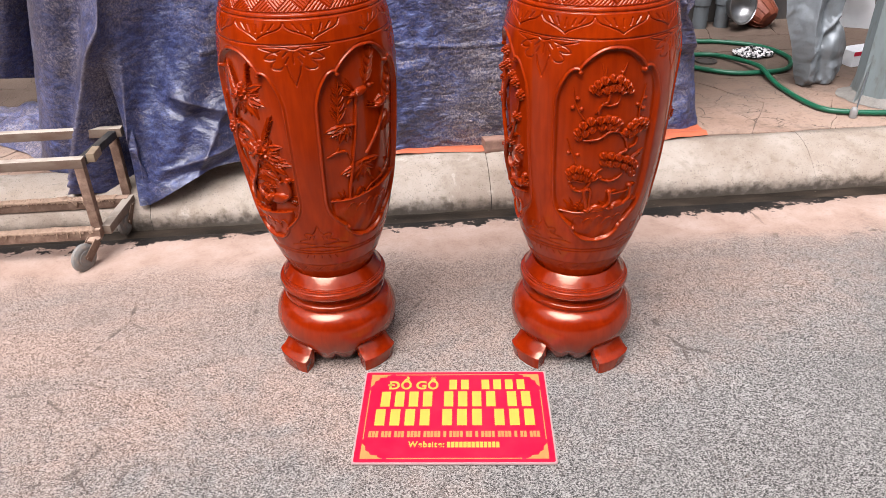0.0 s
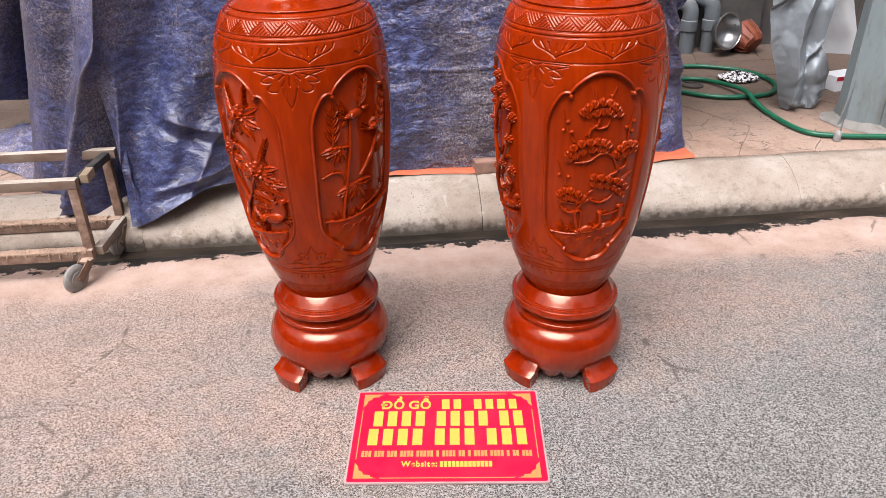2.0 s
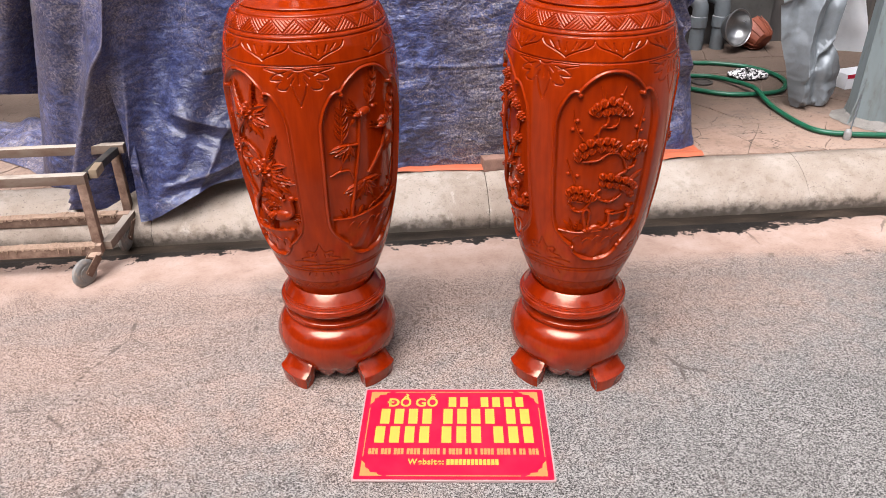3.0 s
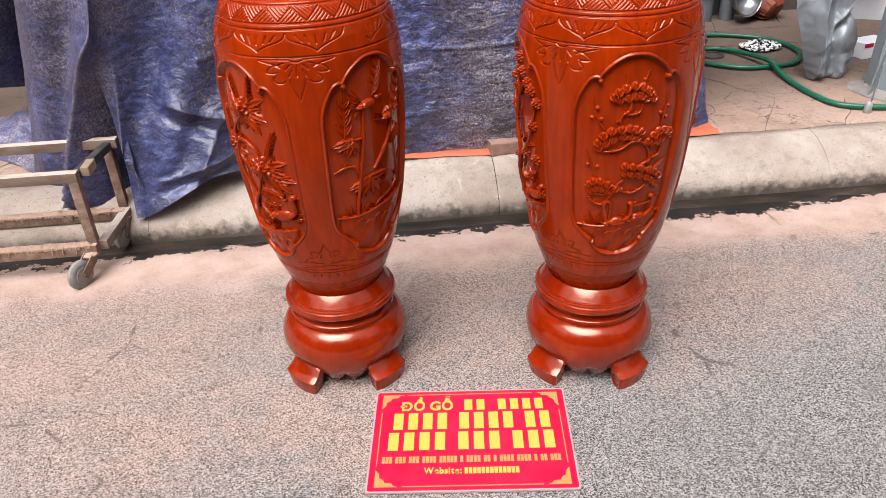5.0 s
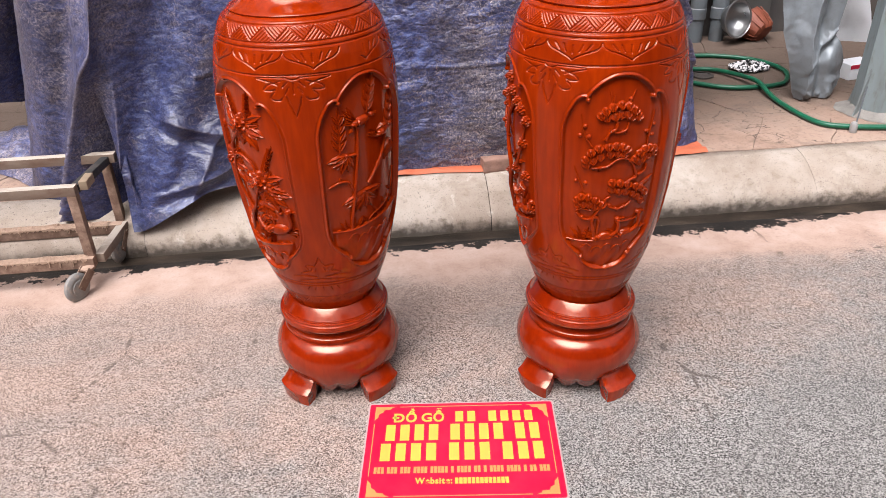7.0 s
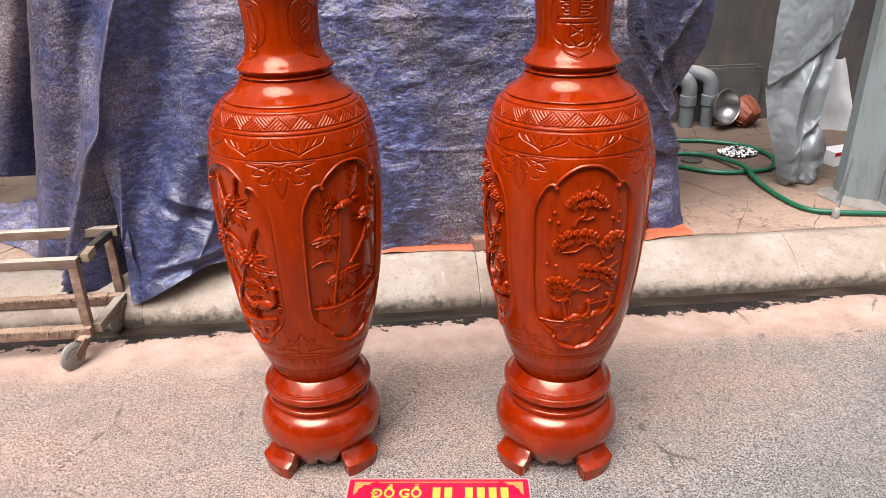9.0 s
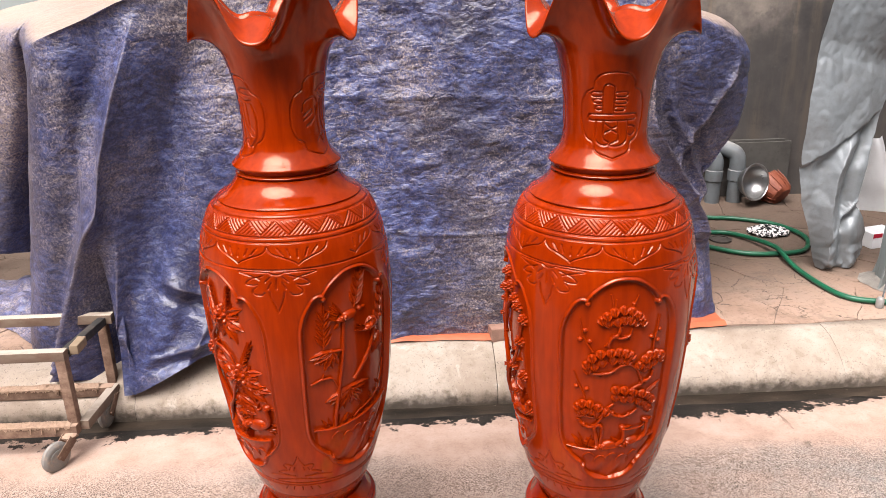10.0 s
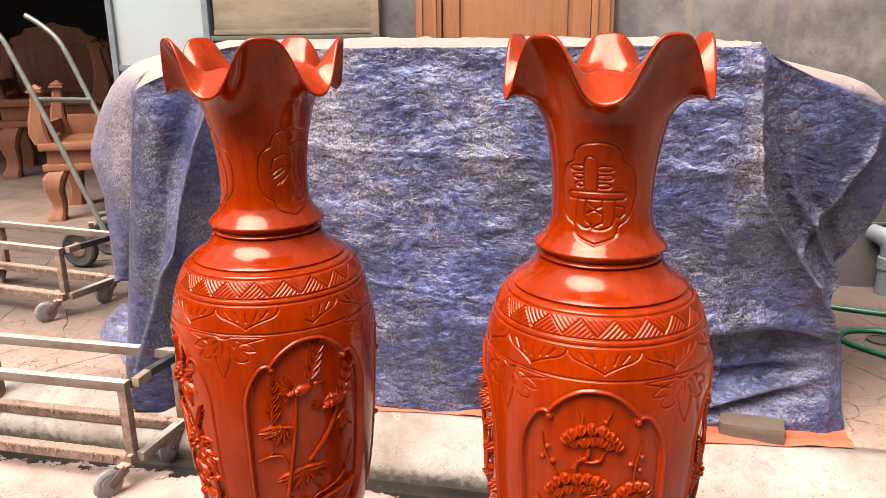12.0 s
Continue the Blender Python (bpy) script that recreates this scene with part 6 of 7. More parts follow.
loose_sheet("orange_ground_sheet", orange_strip, 120, 14, M_ORANGE, "crumpled orange sheet showing under the blue tarpaulin hem", "sheet")


def tarp_tail(u, v):
    y = 3.30 + 0.80 * v
    lo = float(np.interp(y, (3.2, 3.45, 3.6, 3.9, 4.2), (-1.40, -1.62, -1.86, -2.02, -2.00)))
    hi = float(np.interp(y, (3.2, 3.45, 3.7, 4.2), (-1.12, -1.34, -1.55, -1.62)))
    x = lo + (hi - lo) * u + 0.03 * noise.noise((u * 4, y * 6, 1))
    p = Vector((x, y, 0))
    fold = 0.6 * abs(noise.noise(p * 4.2 + Vector((0, 0, 3)))) + 0.35 * abs(noise.noise(Vector((x * 9 + y * 4, y * 3, 2)))) + 0.12 * abs(noise.noise(p * 19))
    edge = min(1.0, 7 * u, 7 * (1 - u), 6 * v, 6 * (1 - v)) if 0 < u < 1 and 0 < v < 1 else 0.0
    tall = float(np.interp(y, (3.2, 3.5, 3.75, 4.2), (0.03, 0.05, 0.13, 0.12)))
    return x, y, PAVE_Z + 0.006 + tall * (0.25 + fold) * edge


loose_sheet("tarpaulin_tail", tarp_tail, 110, 90, M_TARP_TAIL, "crumpled loose end of blue tarpaulin lying on the pavement", "tarpaulin")


def rough_block(name, m, size, mat, label, seed, chips=0.006):
    rnd = random.Random(seed)
    bm = boxed(-size[0] / 2, -size[1] / 2, 0, size[0] / 2, size[1] / 2, size[2], 0.006)
    bmesh.ops.subdivide_edges(bm, edges=[e for e in bm.edges if e.calc_length() > 0.03], cuts=3, use_grid_fill=True)
    for v in bm.verts:
        v.co += Vector([rnd.uniform(-chips, chips) * 0.4 for _ in range(3)]) * (1 if v.co.z > 0.004 else 0)
    return solo(name, finish(name, bm, mat, True, 40), m, label, "brick")


rough_block("brick", pose(0.497, 3.225, PAVE_Z, 0, 0, 8), (0.125, 0.10, 0.062), M_BRICK_RED, "old red brick weighing down the tarpaulin hem", 1)
rough_block("brick", pose(-0.29, 3.26, PAVE_Z, 0, 0, -14), (0.15, 0.10, 0.065), M_BRICK, "grey mortar-crusted brick against the tarpaulin hem", 2)
rough_block("concrete_block", pose(1.125, 3.245, PAVE_Z, 0, 0, -5), (0.22, 0.10, 0.065), M_BRICK, "worn brown block holding down the tarpaulin", 3, 0.009)


# ---- low steel carts ----
def caster(parent, x, y, turn, z=0.0, big=0.055, trail=0.066):
    c = put("caster", finish("caster", lathe(bmesh.new(), [(0.020, 0.092), (0.024, 0.096), (0.024, 0.104), (0.012, 0.106)], 16), M_RUST), parent, pose(x, y, z, 0, 0, turn), "rusty swivel caster")
    bm = bmesh.new()
    for s in (-1, 1):
        bar(bm, (0.0, 0.019 * s, 0.098), (trail, 0.019 * s, big - 0.006), 0.003, 0.036, 0.001)
    box(bm, -0.02, -0.021, 0.094, 0.022, 0.021, 0.100, 0.002)
    part("fork", bm, M_RUST, c)
    m = pose(trail, 0, big, 90, 0, 0)
    part("wheel", lathe(bmesh.new(), [(0.012, -0.016), (0.030, -0.016), (0.031, -0.013), (0.040, -0.014), (0.048, -0.012), (big, -0.006), (big, 0.006), (0.048, 0.012), (0.040, 0.014), (0.031, 0.013), (0.030, 0.016), (0.012, 0.016)], 28), M_TYRE, c, "worn grey rubber wheel", m)
    tb = bmesh.new()
    tube(tb, [(trail, -0.024, big), (trail, 0.024, big)], 0.006, 8)
    part("axle", tb, M_RUST, c)
    return c


def sawdust(bm, a, b, w, seed):
    """A ragged crust of sawdust lying on a rail."""
    rnd = random.Random(seed)
    a, b = Vector(a), Vector(b)
    n = 190
    rows = []
    ks = (-1.02, -1, -0.6, -0.2, 0.2, 0.6, 1, 1.02)
    for i in range(n + 1):
        t = i / n
        q = a.lerp(b, t)
        h = 0.003 + 0.010 * max(0, noise.noise((t * 14 + seed, seed, 0)) + 0.25)
        row = []
        for m, k in enumerate(ks):
            rise = -0.001 - rnd.uniform(0, 0.012) if m in (0, 7) else h * (1 - 0.75 * k * k) * rnd.uniform(0.3, 1.6)
            row.append(bm.verts.new((q.x, q.y + k * w / 2 + (rnd.uniform(-0.0012, 0.0012) if 0 < m < 7 else 0), q.z + rise)))
        rows.append(row)
    # strings of dust hang from the front edge
    for _ in range(16):
        q = a.lerp(b, rnd.random())
        drop = rnd.uniform(0.010, 0.034)
        tube(bm, [(q.x, q.y - w / 2 - 0.001, q.z), (q.x + rnd.uniform(-0.003, 0.003), q.y - w / 2 - 0.003, q.z - drop * 0.5), (q.x + rnd.uniform(-0.004, 0.004), q.y - w / 2 - 0.003, q.z - drop)], lambda t: 0.0035 - 0.0022 * t, 5)
    for p, q in zip(rows, rows[1:]):
        for i in range(len(ks) - 1):
            bm.faces.new((p[i], p[i + 1], q[i + 1], q[i]))


def cart(m, label, length=0.88, depth=0.30, T=0.399, seed=1):
    """Origin at the front corner of one end, on the ground; it stretches towards -x and +y."""
    c = thing("steel_cart", m, label, "cart", "low carts")
    t = 0.036
    L = length

    def rail(name, a, b, w, h, mat, text=""):
        return part(name, bar(bmesh.new(), a, b, w, h, 0.002), mat, c, text)
    rail("top_rail", (-L, 0, T), (0, 0, T), t, t, M_RAIL)
    rail("top_rail", (-L, depth, T), (0.055, depth, T), t, t, M_RAIL)
    rail("end_rail", (-0.012, 0.02, T - 0.004), (0.022, depth - 0.02, T - 0.004), 0.030, 0.030, M_BLACK, "black-painted end rail")
    rail("end_rail", (-L + 0.02, 0.02, T), (-L + 0.02, depth - 0.02, T), 0.030, 0.030, M_RAIL)
    part("wood_packer", boxed(0.004, 0.02, T - 0.012, 0.034, 0.10, T + 0.022, 0.003), M_PLANK, c, "pale wooden packing piece")
    for x, y in ((-0.018, 0.0), (-L + 0.018, 0.0), (0.012, depth), (-L + 0.018, depth)):
        rail("post", (x, y, 0.095), (x, y, T - t / 2), 0.034, 0.034, M_RUST)
    rail("lower_rail", (-L, -0.02, 0.112), (0.0, -0.02, 0.112), 0.036, 0.040, M_RUST)
    rail("lower_rail", (-L, depth - 0.05, 0.112), (0.03, depth - 0.05, 0.112), 0.036, 0.040, M_RUST)
    rail("lower_end_rail", (0.012, 0.0, 0.112), (0.030, depth - 0.03, 0.112), 0.034, 0.036, M_RAIL, "bare steel end rail")
    rail("lower_end_rail", (-L + 0.02, 0.0, 0.112), (-L + 0.02, depth - 0.05, 0.112), 0.034, 0.036, M_RAIL)
    for k, y in enumerate((-0.02, depth - 0.05)):
        bm = bmesh.new()
        sawdust(bm, (-L, y, 0.1325), (-0.02, y, 0.1325), 0.040, seed + k)
        part("sawdust_layer", bm, M_SAWDUST, c, "crust of pale sawdust")
    for x, y, a in ((-0.022, -0.050, -118), (0.026, depth - 0.065, -95), (-L + 0.05, -0.02, 200), (-L + 0.05, depth - 0.06, 150)):
        caster(c, x, y, a)
    return c


cart(pose(-1.10, 2.765, -0.041, 0, 0, -0.3), "low rusty steel cart dusted with sawdust beside the kerb", seed=1)
cart(pose(-2.24, 3.90, PAVE_Z, 0, 0, -8), "low rusty steel cart parked behind on the pavement", depth=0.36, T=0.362, seed=5)


# ---- hand truck ----
def hand_truck():
    h = thing("hand_truck", None, "worn steel hand truck leaning with its handles raised", "hand truck")
    A = [(-3.20, 5.05, 1.72), (-3.09, 5.05, 1.655), (-2.985, 5.05, 1.565), (-2.915, 5.05, 1.44), (-2.80, 5.05, 1.175), (-2.61, 5.03, 0.80), (-2.50, 5.0, 0.55)]
    B = [(-3.36, 4.75, 1.72), (-3.25, 4.75, 1.67), (-3.15, 4.75, 1.585), (-3.08, 4.75, 1.45), (-2.97, 4.75, 1.21), (-2.80, 4.75, 0.82), (-2.62, 4.75, 0.40), (-2.60, 4.75, 0.30)]
    for pts in (A, B):
        part("handle_tube", tube(bmesh.new(), smooth_path(pts, 6), 0.017, 12), M_TROLLEY, h)
    for p, q in (((-2.97, 4.75, 1.205), (-2.80, 5.05, 1.175)), ((-2.66, 4.75, 0.47), (-2.48, 5.0, 0.48))):
        part("cross_bar", tube(bmesh.new(), [p, q], 0.017, 12), M_TROLLEY, h)
    part("axle_bracket", bar(bmesh.new(), (-2.70, 4.75, 0.42), (-2.72, 4.78, 0.26), 0.03, 0.02, 0.002), M_RUST, h)
    for y in (4.72, 5.02):
        w = part("wheel", lathe(bmesh.new(), [(0.03, -0.022), (0.085, -0.022), (0.105, -0.030), (0.118, -0.024), (0.124, -0.010), (0.124, 0.010), (0.118, 0.024), (0.105, 0.030), (0.085, 0.022), (0.03, 0.022)], 36), M_BLACK, h, "ribbed black rubber wheel", pose(-2.78, y, PAVE_Z + 0.124, 90, 0, 0))
        part("hub", lathe(bmesh.new(), [(0.02, -0.034), (0.05, -0.026), (0.05, 0.026), (0.02, 0.034)], 20), M_RUST, w)


hand_truck()


# ---- doors, boards and wall dressing ----
def build_fronts():
    V = WALL_V
    d = thing("door_1", None, "orange-brown stained wooden door in a broad timber frame", "door", kind="structure")
    bm = bmesh.new()
    box(bm, -0.59, V - 0.05, PAVE_Z, -0.435, V + 0.10, 2.25, 0.006)
    box(bm, 0.435, V - 0.05, PAVE_Z, 0.56, V + 0.10, 2.25, 0.006)
    box(bm, -0.43, V - 0.05, 2.13, 0.43, V + 0.10, 2.25, 0.006)
    part("door_frame", bm, M_DOOR, d)
    for x in (-0.555, -0.47, 0.465, 0.53):
        part("frame_moulding", boxed(x - 0.008, V - 0.062, PAVE_Z, x + 0.008, V - 0.048, 2.24, 0.004), M_DOOR, d)
    part("door_leaf", boxed(-0.43, V - 0.01, PAVE_Z + 0.01, 0.43, V + 0.04, 2.125, 0.003), M_DOOR, d)
    for x in (-0.43, 0.33):
        part("stile", boxed(x, V - 0.028, PAVE_Z + 0.012, x + 0.10, V - 0.008, 2.12, 0.004), M_DOOR, d)
    part("raised_panel", boxed(-0.30, V - 0.024, 0.4, 0.30, V - 0.008, 1.98, 0.006), M_DOOR, d)

    w = thing("shutter_board", None, "weathered plywood shutter board with a faded green sill", "shutter")
    part("board", boxed(-1.90, V - 0.045, 1.10, -0.86, V - 0.006, 2.3, 0.003), M_PLANK, w)
    part("stile", boxed(-0.865, V - 0.06, 1.10, -0.815, V - 0.004, 2.3, 0.003), M_PLANK, w)
    part("sill", boxed(-1.92, V - 0.07, 1.545, -0.83, V - 0.04, 1.575, 0.004), M_GREENTRIM, w, "faded green painted rail")
    part("lower_board", boxed(-1.90, V - 0.060, 1.58, -0.86, V - 0.0455, 1.61, 0.004), M_PLANK, w)

    s = thing("sheet_metal_door", None, "pale blue-white sheet metal door leaf with a grey frame", "door")
    part("leaf", boxed(-2.60, V - 0.05, PAVE_Z + 0.05, -1.965, V - 0.02, 2.45, 0.003), M_SHEET, s)
    for x in (-2.64, -1.965):
        part("frame_bar", boxed(x, V - 0.075, PAVE_Z, x + 0.042, V - 0.005, 2.5, 0.003), M_SHEETFRAME, s)
    for z in (1.36, 0.8):
        part("cross_rail", boxed(-2.597, V - 0.068, z, -1.968, V - 0.0505, z + 0.04, 0.003), M_SHEETFRAME, s)


build_fronts()


def armchair(m, label, mat, scale=1.0, back=0.70, crest=False):
    a = thing("carved_armchair", m @ Matrix.Diagonal((scale, scale, scale, 1)), label, "chair", "unfinished armchairs")

    def p(name, *args, **k):
        return part(name, boxed(*args, **k), mat, a)

    def cap(x, y, z):
        """A squared finial: neck, ledge and a low pyramid."""
        bm = bmesh.new()
        for w, z0, z1 in ((0.036, z, z + 0.02), (0.052, z + 0.02, z + 0.035), (0.044, z + 0.035, z + 0.05)):
            box(bm, x - w, y - w, z0, x + w, y + w, z1, 0.004)
        tip = bm.verts.new((x, y, z + 0.078))
        ring = [bm.verts.new((x + i * 0.040, y + j * 0.040, z + 0.049)) for i, j in ((-1, -1), (1, -1), (1, 1), (-1, 1))]
        for i in range(4):
            bm.faces.new((ring[i], ring[(i + 1) % 4], tip))
        return part("finial", bm, mat, a)
    p("seat", -0.37, -0.33, 0.50, 0.37, 0.33, 0.555, bevel=0.016)
    p("seat_frame", -0.33, -0.29, 0.405, 0.33, 0.29, 0.499, bevel=0.006)
    p("apron", -0.36, -0.315, 0.355, 0.36, -0.270, 0.404, bevel=0.010)
    p("side_panel", -0.36, -0.265, 0.355, -0.315, 0.265, 0.404, bevel=0.008)
    for x, y in ((-0.28, -0.25), (0.28, -0.25), (-0.28, 0.25), (0.28, 0.25)):
        sx = 1 if x > 0 else -1
        sy = 1 if y > 0 else -1
        bm = bmesh.new()
        rows = []
        for z, out, w in ((0.36, -0.01, 0.075), (0.30, 0.02, 0.080), (0.22, 0.03, 0.066), (0.13, 0.015, 0.052), (0.07, 0.02, 0.054), (0.03, 0.035, 0.066), (0.0, 0.035, 0.068)):
            cx, cy = x + out * sx, y + out * sy
            rows.append([bm.verts.new((cx + i * w * 0.9, cy + j * w * 0.9, z)) for i, j in ((-1, -0.7), (-0.7, -1), (0.7, -1), (1, -0.7), (1, 0.7), (0.7, 1), (-0.7, 1), (-1, 0.7))])
        for A, B in zip(rows, rows[1:]):
            for i in range(8):
                bm.faces.new((A[i], A[(i + 1) % 8], B[(i + 1) % 8], B[i]))
        bm.faces.new(rows[-1])
        bm.faces.new(rows[0][::-1])
        part("leg", bm, mat, a)
    for x in (-0.34, 0.34):
        for y in (-0.27, 0.27):
            bm = bmesh.new()
            rows = []
            for z, q, w in ((0.545, 0.98, 0.058), (0.62, 1.05, 0.062), (0.72, 1.06, 0.050), (0.82, 1.02, 0.038), (0.885, 1.0, 0.036)):
                rows.append([bm.verts.new((x * q + i * w, y + j * w * 0.8, z)) for i, j in ((-1, -0.7), (-0.7, -1), (0.7, -1), (1, -0.7), (1, 0.7), (0.7, 1), (-0.7, 1), (-1, 0.7))])
            for A, B in zip(rows, rows[1:]):
                for i in range(8):
                    bm.faces.new((A[i], A[(i + 1) % 8], B[(i + 1) % 8], B[i]))
            bm.faces.new(rows[-1])
            bm.faces.new(rows[0][::-1])
            part("arm_post", bm, mat, a)
            cap(x, y, 0.88)
        p("arm_rail", x * 1.03 - 0.022, -0.24, 0.585, x * 1.03 + 0.022, 0.24, 0.68, bevel=0.008)
    p("back_panel", -0.30, 0.25, 0.555, 0.30, 0.285, back, bevel=0.008)
    if crest:
        bm = bmesh.new()
        pts = [(-0.30, 0.0), (-0.30, 0.05), (-0.22, 0.075), (-0.19, 0.12), (-0.08, 0.135), (0.0, 0.165), (0.08, 0.135), (0.19, 0.12), (0.22, 0.075), (0.30, 0.05), (0.30, 0.0)]
        front, rear = [bm.verts.new((q, 0.245, back + h)) for q, h in pts], [bm.verts.new((q, 0.292, back + h)) for q, h in pts]
        bm.faces.new(front)
        bm.faces.new(rear[::-1])
        for i in range(len(pts)):
            k = (i + 1) % len(pts)
            bm.faces.new((front[k], front[i], rear[i], rear[k]))
        part("crest_rail", bm, mat, a, smooth=False)
    return a


armchair(pose(-3.66, 6.30, PAVE_Z + 0.001, 0, 0, 24), "raw reddish timber armchair with thick scrolled legs", M_WOOD, 1.15)
armchair(pose(-5.55, 8.15, PAVE_Z + 0.001, 0, 0, 30), "large dark timber armchair deep in the workshop", M_WOOD, 1.5, 0.92, True)


# ---- corner with pipes, hose and hung sheets ----
def pipes():
    for k, (x, y, top) in enumerate(((2.125, 5.06, 0.40), (2.272, 5.055, 0.40))):
        p = thing("drain_pipe", None, "dusty grey plastic drain pipe with a bent head" if k else "grey plastic drain pipe standing against the wall", "pipe", "drain pipes")
        part("pipe", tube(bmesh.new(), [(x, y, PAVE_Z - 0.01), (x, y, top - 0.10)], 0.048, 20), M_PVC, p)
        part("socket", lathe(bmesh.new(), [(0.049, 0), (0.056, 0.004), (0.056, 0.07), (0.050, 0.075)], 24), M_PVC, p, "", pose(x, y, top - 0.13))
        if k:
            pts = smooth_path([(x, y, top - 0.10), (x, y, top + 0.0), (x - 0.02, y + 0.015, top + 0.05), (x - 0.08, y + 0.06, top + 0.075), (x - 0.13, y + 0.11, top + 0.075)], 6)
        else:
            pts = smooth_path([(x, y, top - 0.10), (x, y, top), (x - 0.03, y + 0.03, top + 0.045), (x - 0.08, y + 0.09, top + 0.06)], 6)
        part("elbow", tube(bmesh.new(), pts, 0.051, 20), M_PVC, p)


pipes()


def bowl_and_basket():
    prof = [(0.015, 0.0), (0.06, 0.004), (0.10, 0.035), (0.122, 0.085), (0.128, 0.110), (0.136, 0.112), (0.136, 0.116), (0.124, 0.114), (0.117, 0.086), (0.096, 0.039), (0.058, 0.010), (0.005, 0.007)]
    b = thing("metal_bowl", pose(2.300, 5.00, 0.275, 80, 8, 22) @ Matrix.Diagonal((0.86, 0.86, 0.86, 1)), "scuffed aluminium bowl leaning on its rim against the pipe", "bowl")
    part("bowl", lathe(bmesh.new(), prof, 40), M_STEEL, b)
    part("rolled_rim", lathe(bmesh.new(), [(0.134, 0.109), (0.140, 0.112), (0.140, 0.117), (0.134, 0.119), (0.131, 0.114)], 40, cap=False), M_STEEL, b)
    k = thing("net_basket", pose(2.505, 5.02, 0.222, -62, 20, 40) @ Matrix.Diagonal((0.92, 0.92, 0.92, 1)), "crushed orange-brown net basket lying beside the bowl", "basket")
    bm = lathe(bmesh.new(), [(0.06, -0.10), (0.085, -0.085), (0.105, -0.02), (0.112, 0.05), (0.108, 0.055), (0.100, -0.02), (0.078, -0.078), (0.02, -0.09)], 30)
    for v in bm.verts:
        v.co += v.co.normalized() * 0.016 * noise.noise(v.co * 16)
    part("shell", bm, M_TERRA, k)
    for i in range(14):
        t = 2 * math.pi * i / 14
        part("rib", tube(bmesh.new(), [(r * math.sin(t), r * math.cos(t), z) for r, z in ((0.065, -0.10), (0.092, -0.08), (0.110, -0.02), (0.116, 0.055))], 0.004, 6), M_TERRA, k)


bowl_and_basket()


def hose():
    z = PAVE_Z + 0.016
    pts = [(1.55, 4.80, z), (1.93, 4.69, z), (2.10, 4.65, z), (2.27, 4.54, z), (2.345, 4.39, z), (2.345, 4.23, z), (2.24, 4.065, z), (2.07, 4.03, z), (1.92, 4.05, z), (1.79, 4.145, z), (1.70, 4.26, z), (1.74, 4.37, z), (1.844, 4.408, z),
           (1.958, 4.385, z), (2.036, 4.253, z + 0.01), (2.076, 4.048, z + 0.028), (2.073, 3.90, z + 0.01), (2.073, 3.779, z), (2.086, 3.568, z), (2.129, 3.437, z), (2.237, 3.381, z), (2.396, 3.345, z), (2.70, 3.30, z), (3.6, 3.24, z)]
    solo("garden_hose", finish("garden_hose", tube(bmesh.new(), smooth_path(pts, 10), 0.0128, 12), M_HOSE), None, "green rubber garden hose lying in a loop", "hose")


hose()


def cord_tangle():
    rnd = random.Random(8)
    heap = thing("cord_tangle", None, "tangled heap of black and white cord", "rope")
    for k in range(20):
        pts = []
        a = rnd.uniform(0, 6)
        for i in range(14):
            a += rnd.uniform(0.3, 0.75)
            r = rnd.uniform(0.03, 0.115)
            pts.append((2.20 + r * 1.05 * math.cos(a), 4.40 + r * 0.85 * math.sin(a), PAVE_Z + 0.010 + 0.042 * rnd.random() * (1 - r / 0.14)))
        part("cord", tube(bmesh.new(), smooth_path(pts, 4), 0.0058, 6), M_ROPE, heap)


cord_tangle()


def random_creases(count, seed):
    rnd = random.Random(seed)
    out = []
    for k in range(count):
        t = rnd.uniform(-1.2, 1.2) + (math.pi / 2 if k % 3 == 0 else 0.0)
        ax, az = math.cos(t), math.sin(t)
        out.append((ax, az, ax * rnd.uniform(-0.2, 0.2) + az * rnd.uniform(0.1, 1.7), rnd.choice((-1, 1)) * rnd.uniform(0.05, 0.17)))
    return out


CREASES = random_creases(26, 12)


def crumple(x, z):
    return sum(s * abs(ax * (x - 2.27) + az * z - c) for ax, az, c, s in CREASES)


def flat_part():
    """The broad bend of all creases together, taken out so that the sheet hangs straight."""
    xs, zs = np.meshgrid(np.linspace(2.05, 2.5, 12), np.linspace(0.1, 2.5, 40))
    h = sum(s * np.abs(ax * (xs - 2.27) + az * zs - c) for ax, az, c, s in CREASES).ravel()
    x, z = xs.ravel() - 2.27, zs.ravel()
    basis = np.stack([np.ones_like(x), x, z, x * z, z ** 2, x * z ** 2, z ** 3], axis=1)
    fit = np.linalg.lstsq(basis, h, rcond=None)[0]
    return fit, float(np.std(h - basis @ fit))


BEND, SPREAD = flat_part()


def creased(x, z):
    q = x - 2.27
    bend = float(np.dot(BEND, (1, q, z, q * z, z ** 2, q * z ** 2, z ** 3)))
    return (crumple(x, z) - bend) / SPREAD


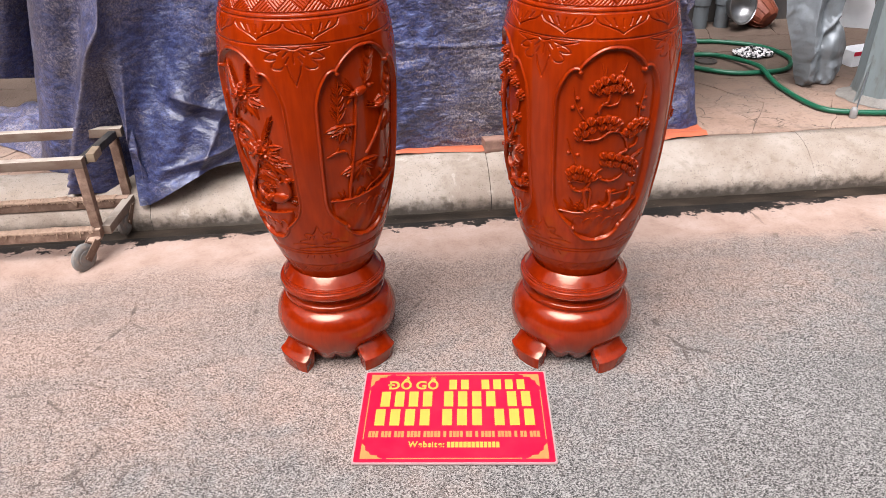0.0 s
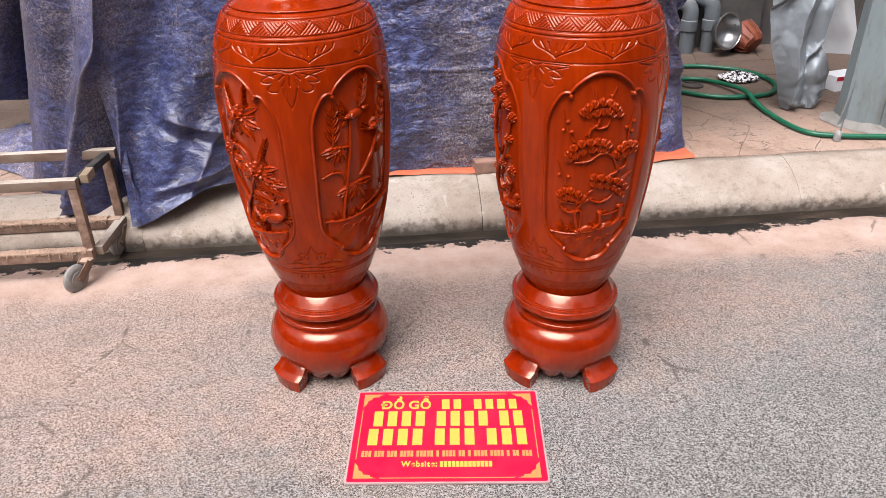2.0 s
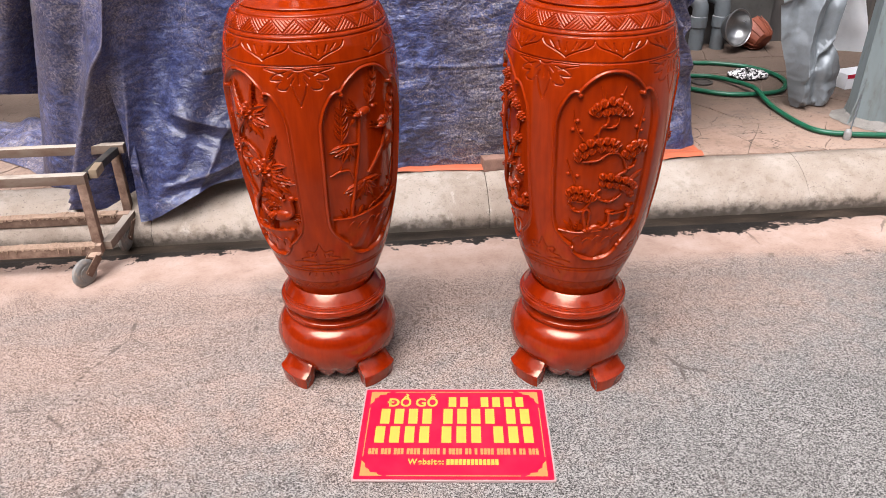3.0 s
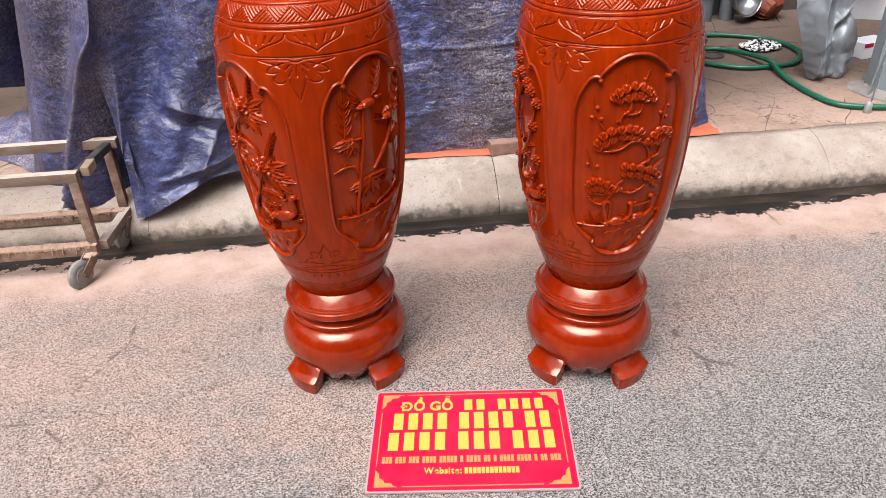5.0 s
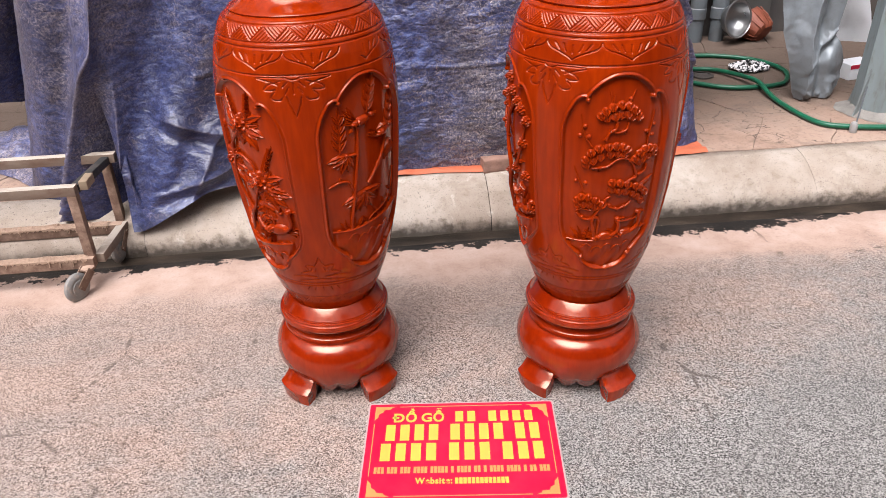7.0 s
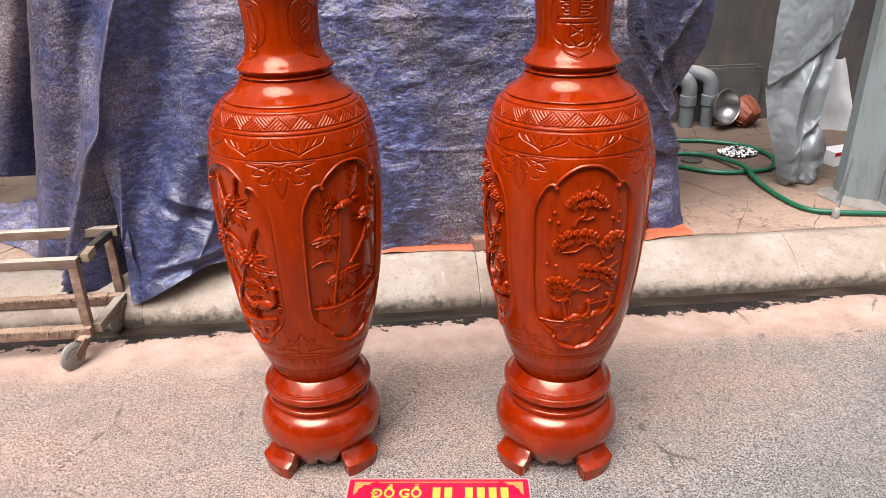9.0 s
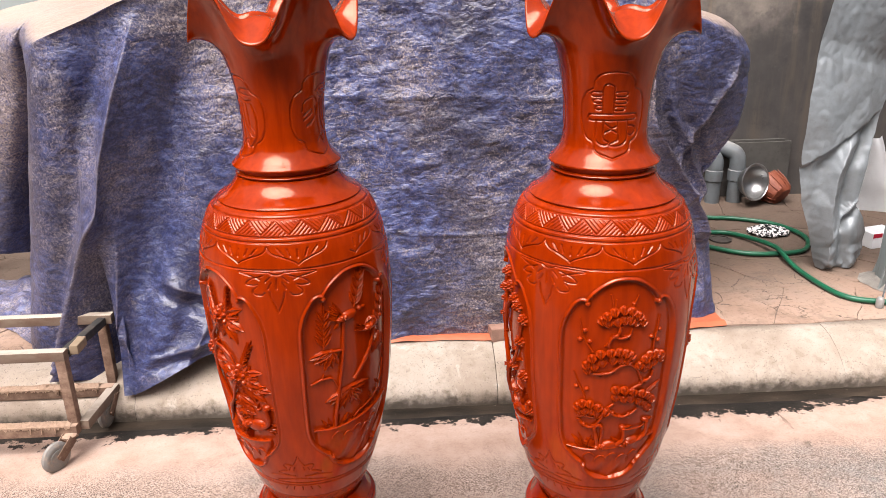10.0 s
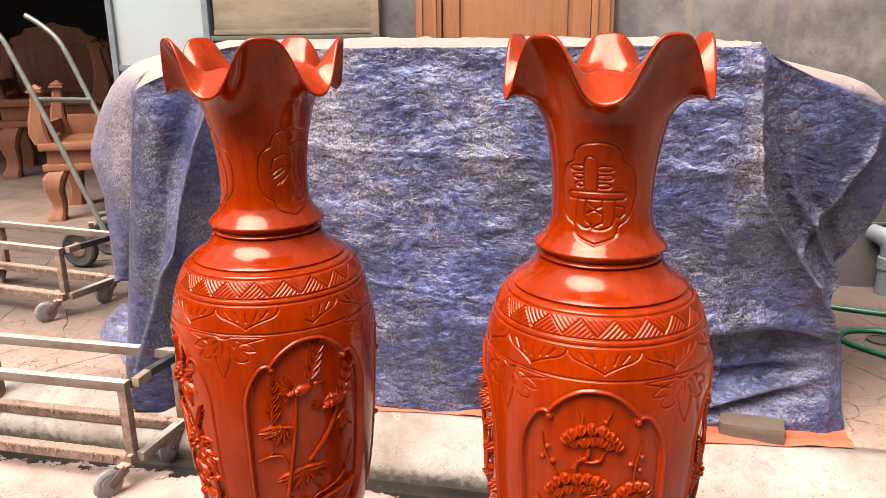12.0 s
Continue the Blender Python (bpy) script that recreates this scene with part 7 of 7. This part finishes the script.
def silver_sheet(u, v):
    z = PAVE_Z + 0.006 + 2.4 * v
    left = float(np.interp(z, (0.13, 0.17, 0.36, 0.49, 0.72, 1.0, 1.3, 2.5), (2.190, 2.172, 2.108, 2.055, 2.025, 2.022, 2.05, 2.20)))
    right = float(np.interp(z, (0.13, 0.22, 0.31, 0.40, 0.48, 0.73, 0.92, 1.08, 2.5), (2.385, 2.425, 2.430, 2.385, 2.336, 2.367, 2.407, 2.452, 2.75)))
    x = left + (right - left) * u
    y = 3.85 - 0.05 * math.sin(u * math.pi) + 0.030 * creased(x, z)
    # a flap hangs over, ending in a slanting edge
    edge = z - (0.677 + 0.70 * (x - 2.057) + 0.008 * noise.noise((x * 14, 0, 3)))
    y -= 0.030 * ramp01(edge / 0.010) * ramp01(1 - edge / 0.55) * ramp01((2.42 - x) / 0.10)
    # one upright fold below it, with a hollow on its far side
    low = ramp01(-edge / 0.05)
    k = x - float(np.interp(z, (0.20, 0.285, 0.451, 0.641, 0.777), (2.205, 2.194, 2.175, 2.191, 2.246)))
    y -= low * (0.045 * crease(k, 0.022 if k < 0 else 0.045) - 0.040 * bell(k - 0.085, 0.035) - 0.030 * bell(k + 0.07, 0.04))
    # a second fold slants across towards the free corner
    k = z - (0.330 + 1.12 * (x - 2.20))
    y -= low * ramp01((x - 2.18) / 0.03) * (0.024 * crease(k, 0.016) - 0.026 * bell(k + 0.05, 0.035))
    # the foot lies crumpled on the ground, pulled forward
    foot = ramp01((0.26 - z) / 0.12)
    y -= foot * (0.05 * u + 0.035 * abs(noise.noise((x * 13, z * 15, 5))) + 0.018 * abs(noise.noise((x * 31, z * 34, 2))))
    y += 0.0034 * (0.5 - 2 * abs(noise.noise((x * 24, z * 20, 4)))) + 0.005 * (0.5 - 2 * abs(noise.noise((x * 6 + z * 3, z * 5 - x * 2, 11))))
    return x, y, z


loose_sheet("silver_tarpaulin", silver_sheet, 100, 320, M_SILVER, "creased silver-grey tarpaulin hanging down to the pavement", "tarpaulin")


def white_sheet(u, v):
    low = 0.36 - 0.228 * max(0.0, 1 - u / 0.35)
    z = low + (0.76 - low) * v
    x = 2.44 + (0.16 - 0.05 * v) * u + 0.05 * (1 - v) * u * u
    return x, 4.02 + 0.03 * math.sin(u * 4 + v * 3) + 0.02 * noise.noise((x * 7, z * 7, 0)), z


loose_sheet("white_plastic_sheet", white_sheet, 24, 50, M_WHITE, "white plastic sheet hanging behind the silver tarpaulin", "sheet")


def steel_post():
    p = thing("steel_post", pose(2.492, 3.600, PAVE_Z, 0, 0.6, 0), "grey galvanised eight-sided steel post with a cement-splashed foot", "post")
    part("column", lathe(bmesh.new(), [(0.122, 0), (0.121, 0.004), (0.078, 3.0)], 8, pose(0, 0, 0, 0, 0, 12)), M_POST, p, smooth=False)
    for turn in (-70, 20, 110, 200):
        bm = bmesh.new()
        fin = [bm.verts.new((sx, sy, sz)) for sx in (-0.004, 0.004) for sy, sz in ((-0.108, 0.0), (-0.165, 0.0), (-0.160, 0.016), (-0.110, 0.240))]
        bm.faces.new(fin[:4][::-1])
        bm.faces.new(fin[4:])
        for q in range(4):
            bm.faces.new((fin[q], fin[(q + 1) % 4], fin[4 + (q + 1) % 4], fin[4 + q]))
        part("stiffener", bm, M_POST, p, "welded triangular foot plate", pose(0, 0, 0, 0, 0, turn), smooth=False)
    bm = lathe(bmesh.new(), [(0.185, 0), (0.172, 0.005), (0.146, 0.012), (0.112, 0.030)], 28)
    for v in bm.verts:
        v.co += Vector((v.co.x, v.co.y, 0)) * 0.22 * noise.noise(v.co * 14)
    part("splashed_foot", bm, M_CEMENT, p, "rough grey cement collar")
    c = thing("paper_carton", pose(2.70, 4.16, PAVE_Z, 0, 0, 14), "small white carton with a red flap behind the post", "box")
    part("box", boxed(-0.09, -0.06, 0, 0.09, 0.06, 0.085, 0.003), M_WHITE, c)
    part("flap", boxed(-0.09, -0.062, 0.062, -0.03, -0.0605, 0.085, 0.0), M_SIGN_RED, c, "red printed flap", smooth=False)
    s = thing("bottle_stopper", pose(2.226, 3.352, PAVE_Z) @ Matrix.Diagonal((0.78, 0.78, 0.9, 1)), "small clear plastic bottle neck beside the hose", "bottle")
    part("neck", lathe(bmesh.new(), [(0.021, 0), (0.023, 0.006), (0.022, 0.040), (0.017, 0.052), (0.012, 0.056)], 20), M_CLEAR, s)
    part("rod", tube(bmesh.new(), [(0.016, 0.012, 0.0), (0.068, 0.065, 0.225)], 0.0045, 8), M_PVC, s)


steel_post()


CHALK, DRAIN = (2.60, 0.47), (1.885, 4.315)


def small_marks():
    x, z = CHALK
    c = thing("chalk_marks", None, "small white chalk strokes on the stained wall", "writing")
    for dx, dz, w, h in ((0.0, 0.0, 0.006, 0.030), (0.016, 0.003, 0.006, 0.030), (0.006, -0.052, 0.012, 0.012), (0.034, -0.060, 0.007, 0.022), (0.048, -0.063, 0.007, 0.022), (0.064, -0.062, 0.006, 0.022)):
        part("chalk_stroke", boxed(x + dx - w / 2, WALL_V - 0.003, z + dz - h / 2, x + dx + w / 2, WALL_V + 0.001, z + dz + h / 2), M_CHALK, c, smooth=False)
    d = thing("drain_cover", pose(DRAIN[0], DRAIN[1], PAVE_Z + 0.002), "small round iron drain cover in the pavement", "drain")
    part("rim", lathe(bmesh.new(), [(0.050, 0.0), (0.062, 0.0), (0.062, 0.008), (0.050, 0.008)], 28, cap=False), M_DRAIN, d)
    part("grate", lathe(bmesh.new(), [(0.049, 0.0), (0.048, 0.005), (0.012, 0.006)], 28), M_DRAIN, d)


small_marks()
build_pavement()
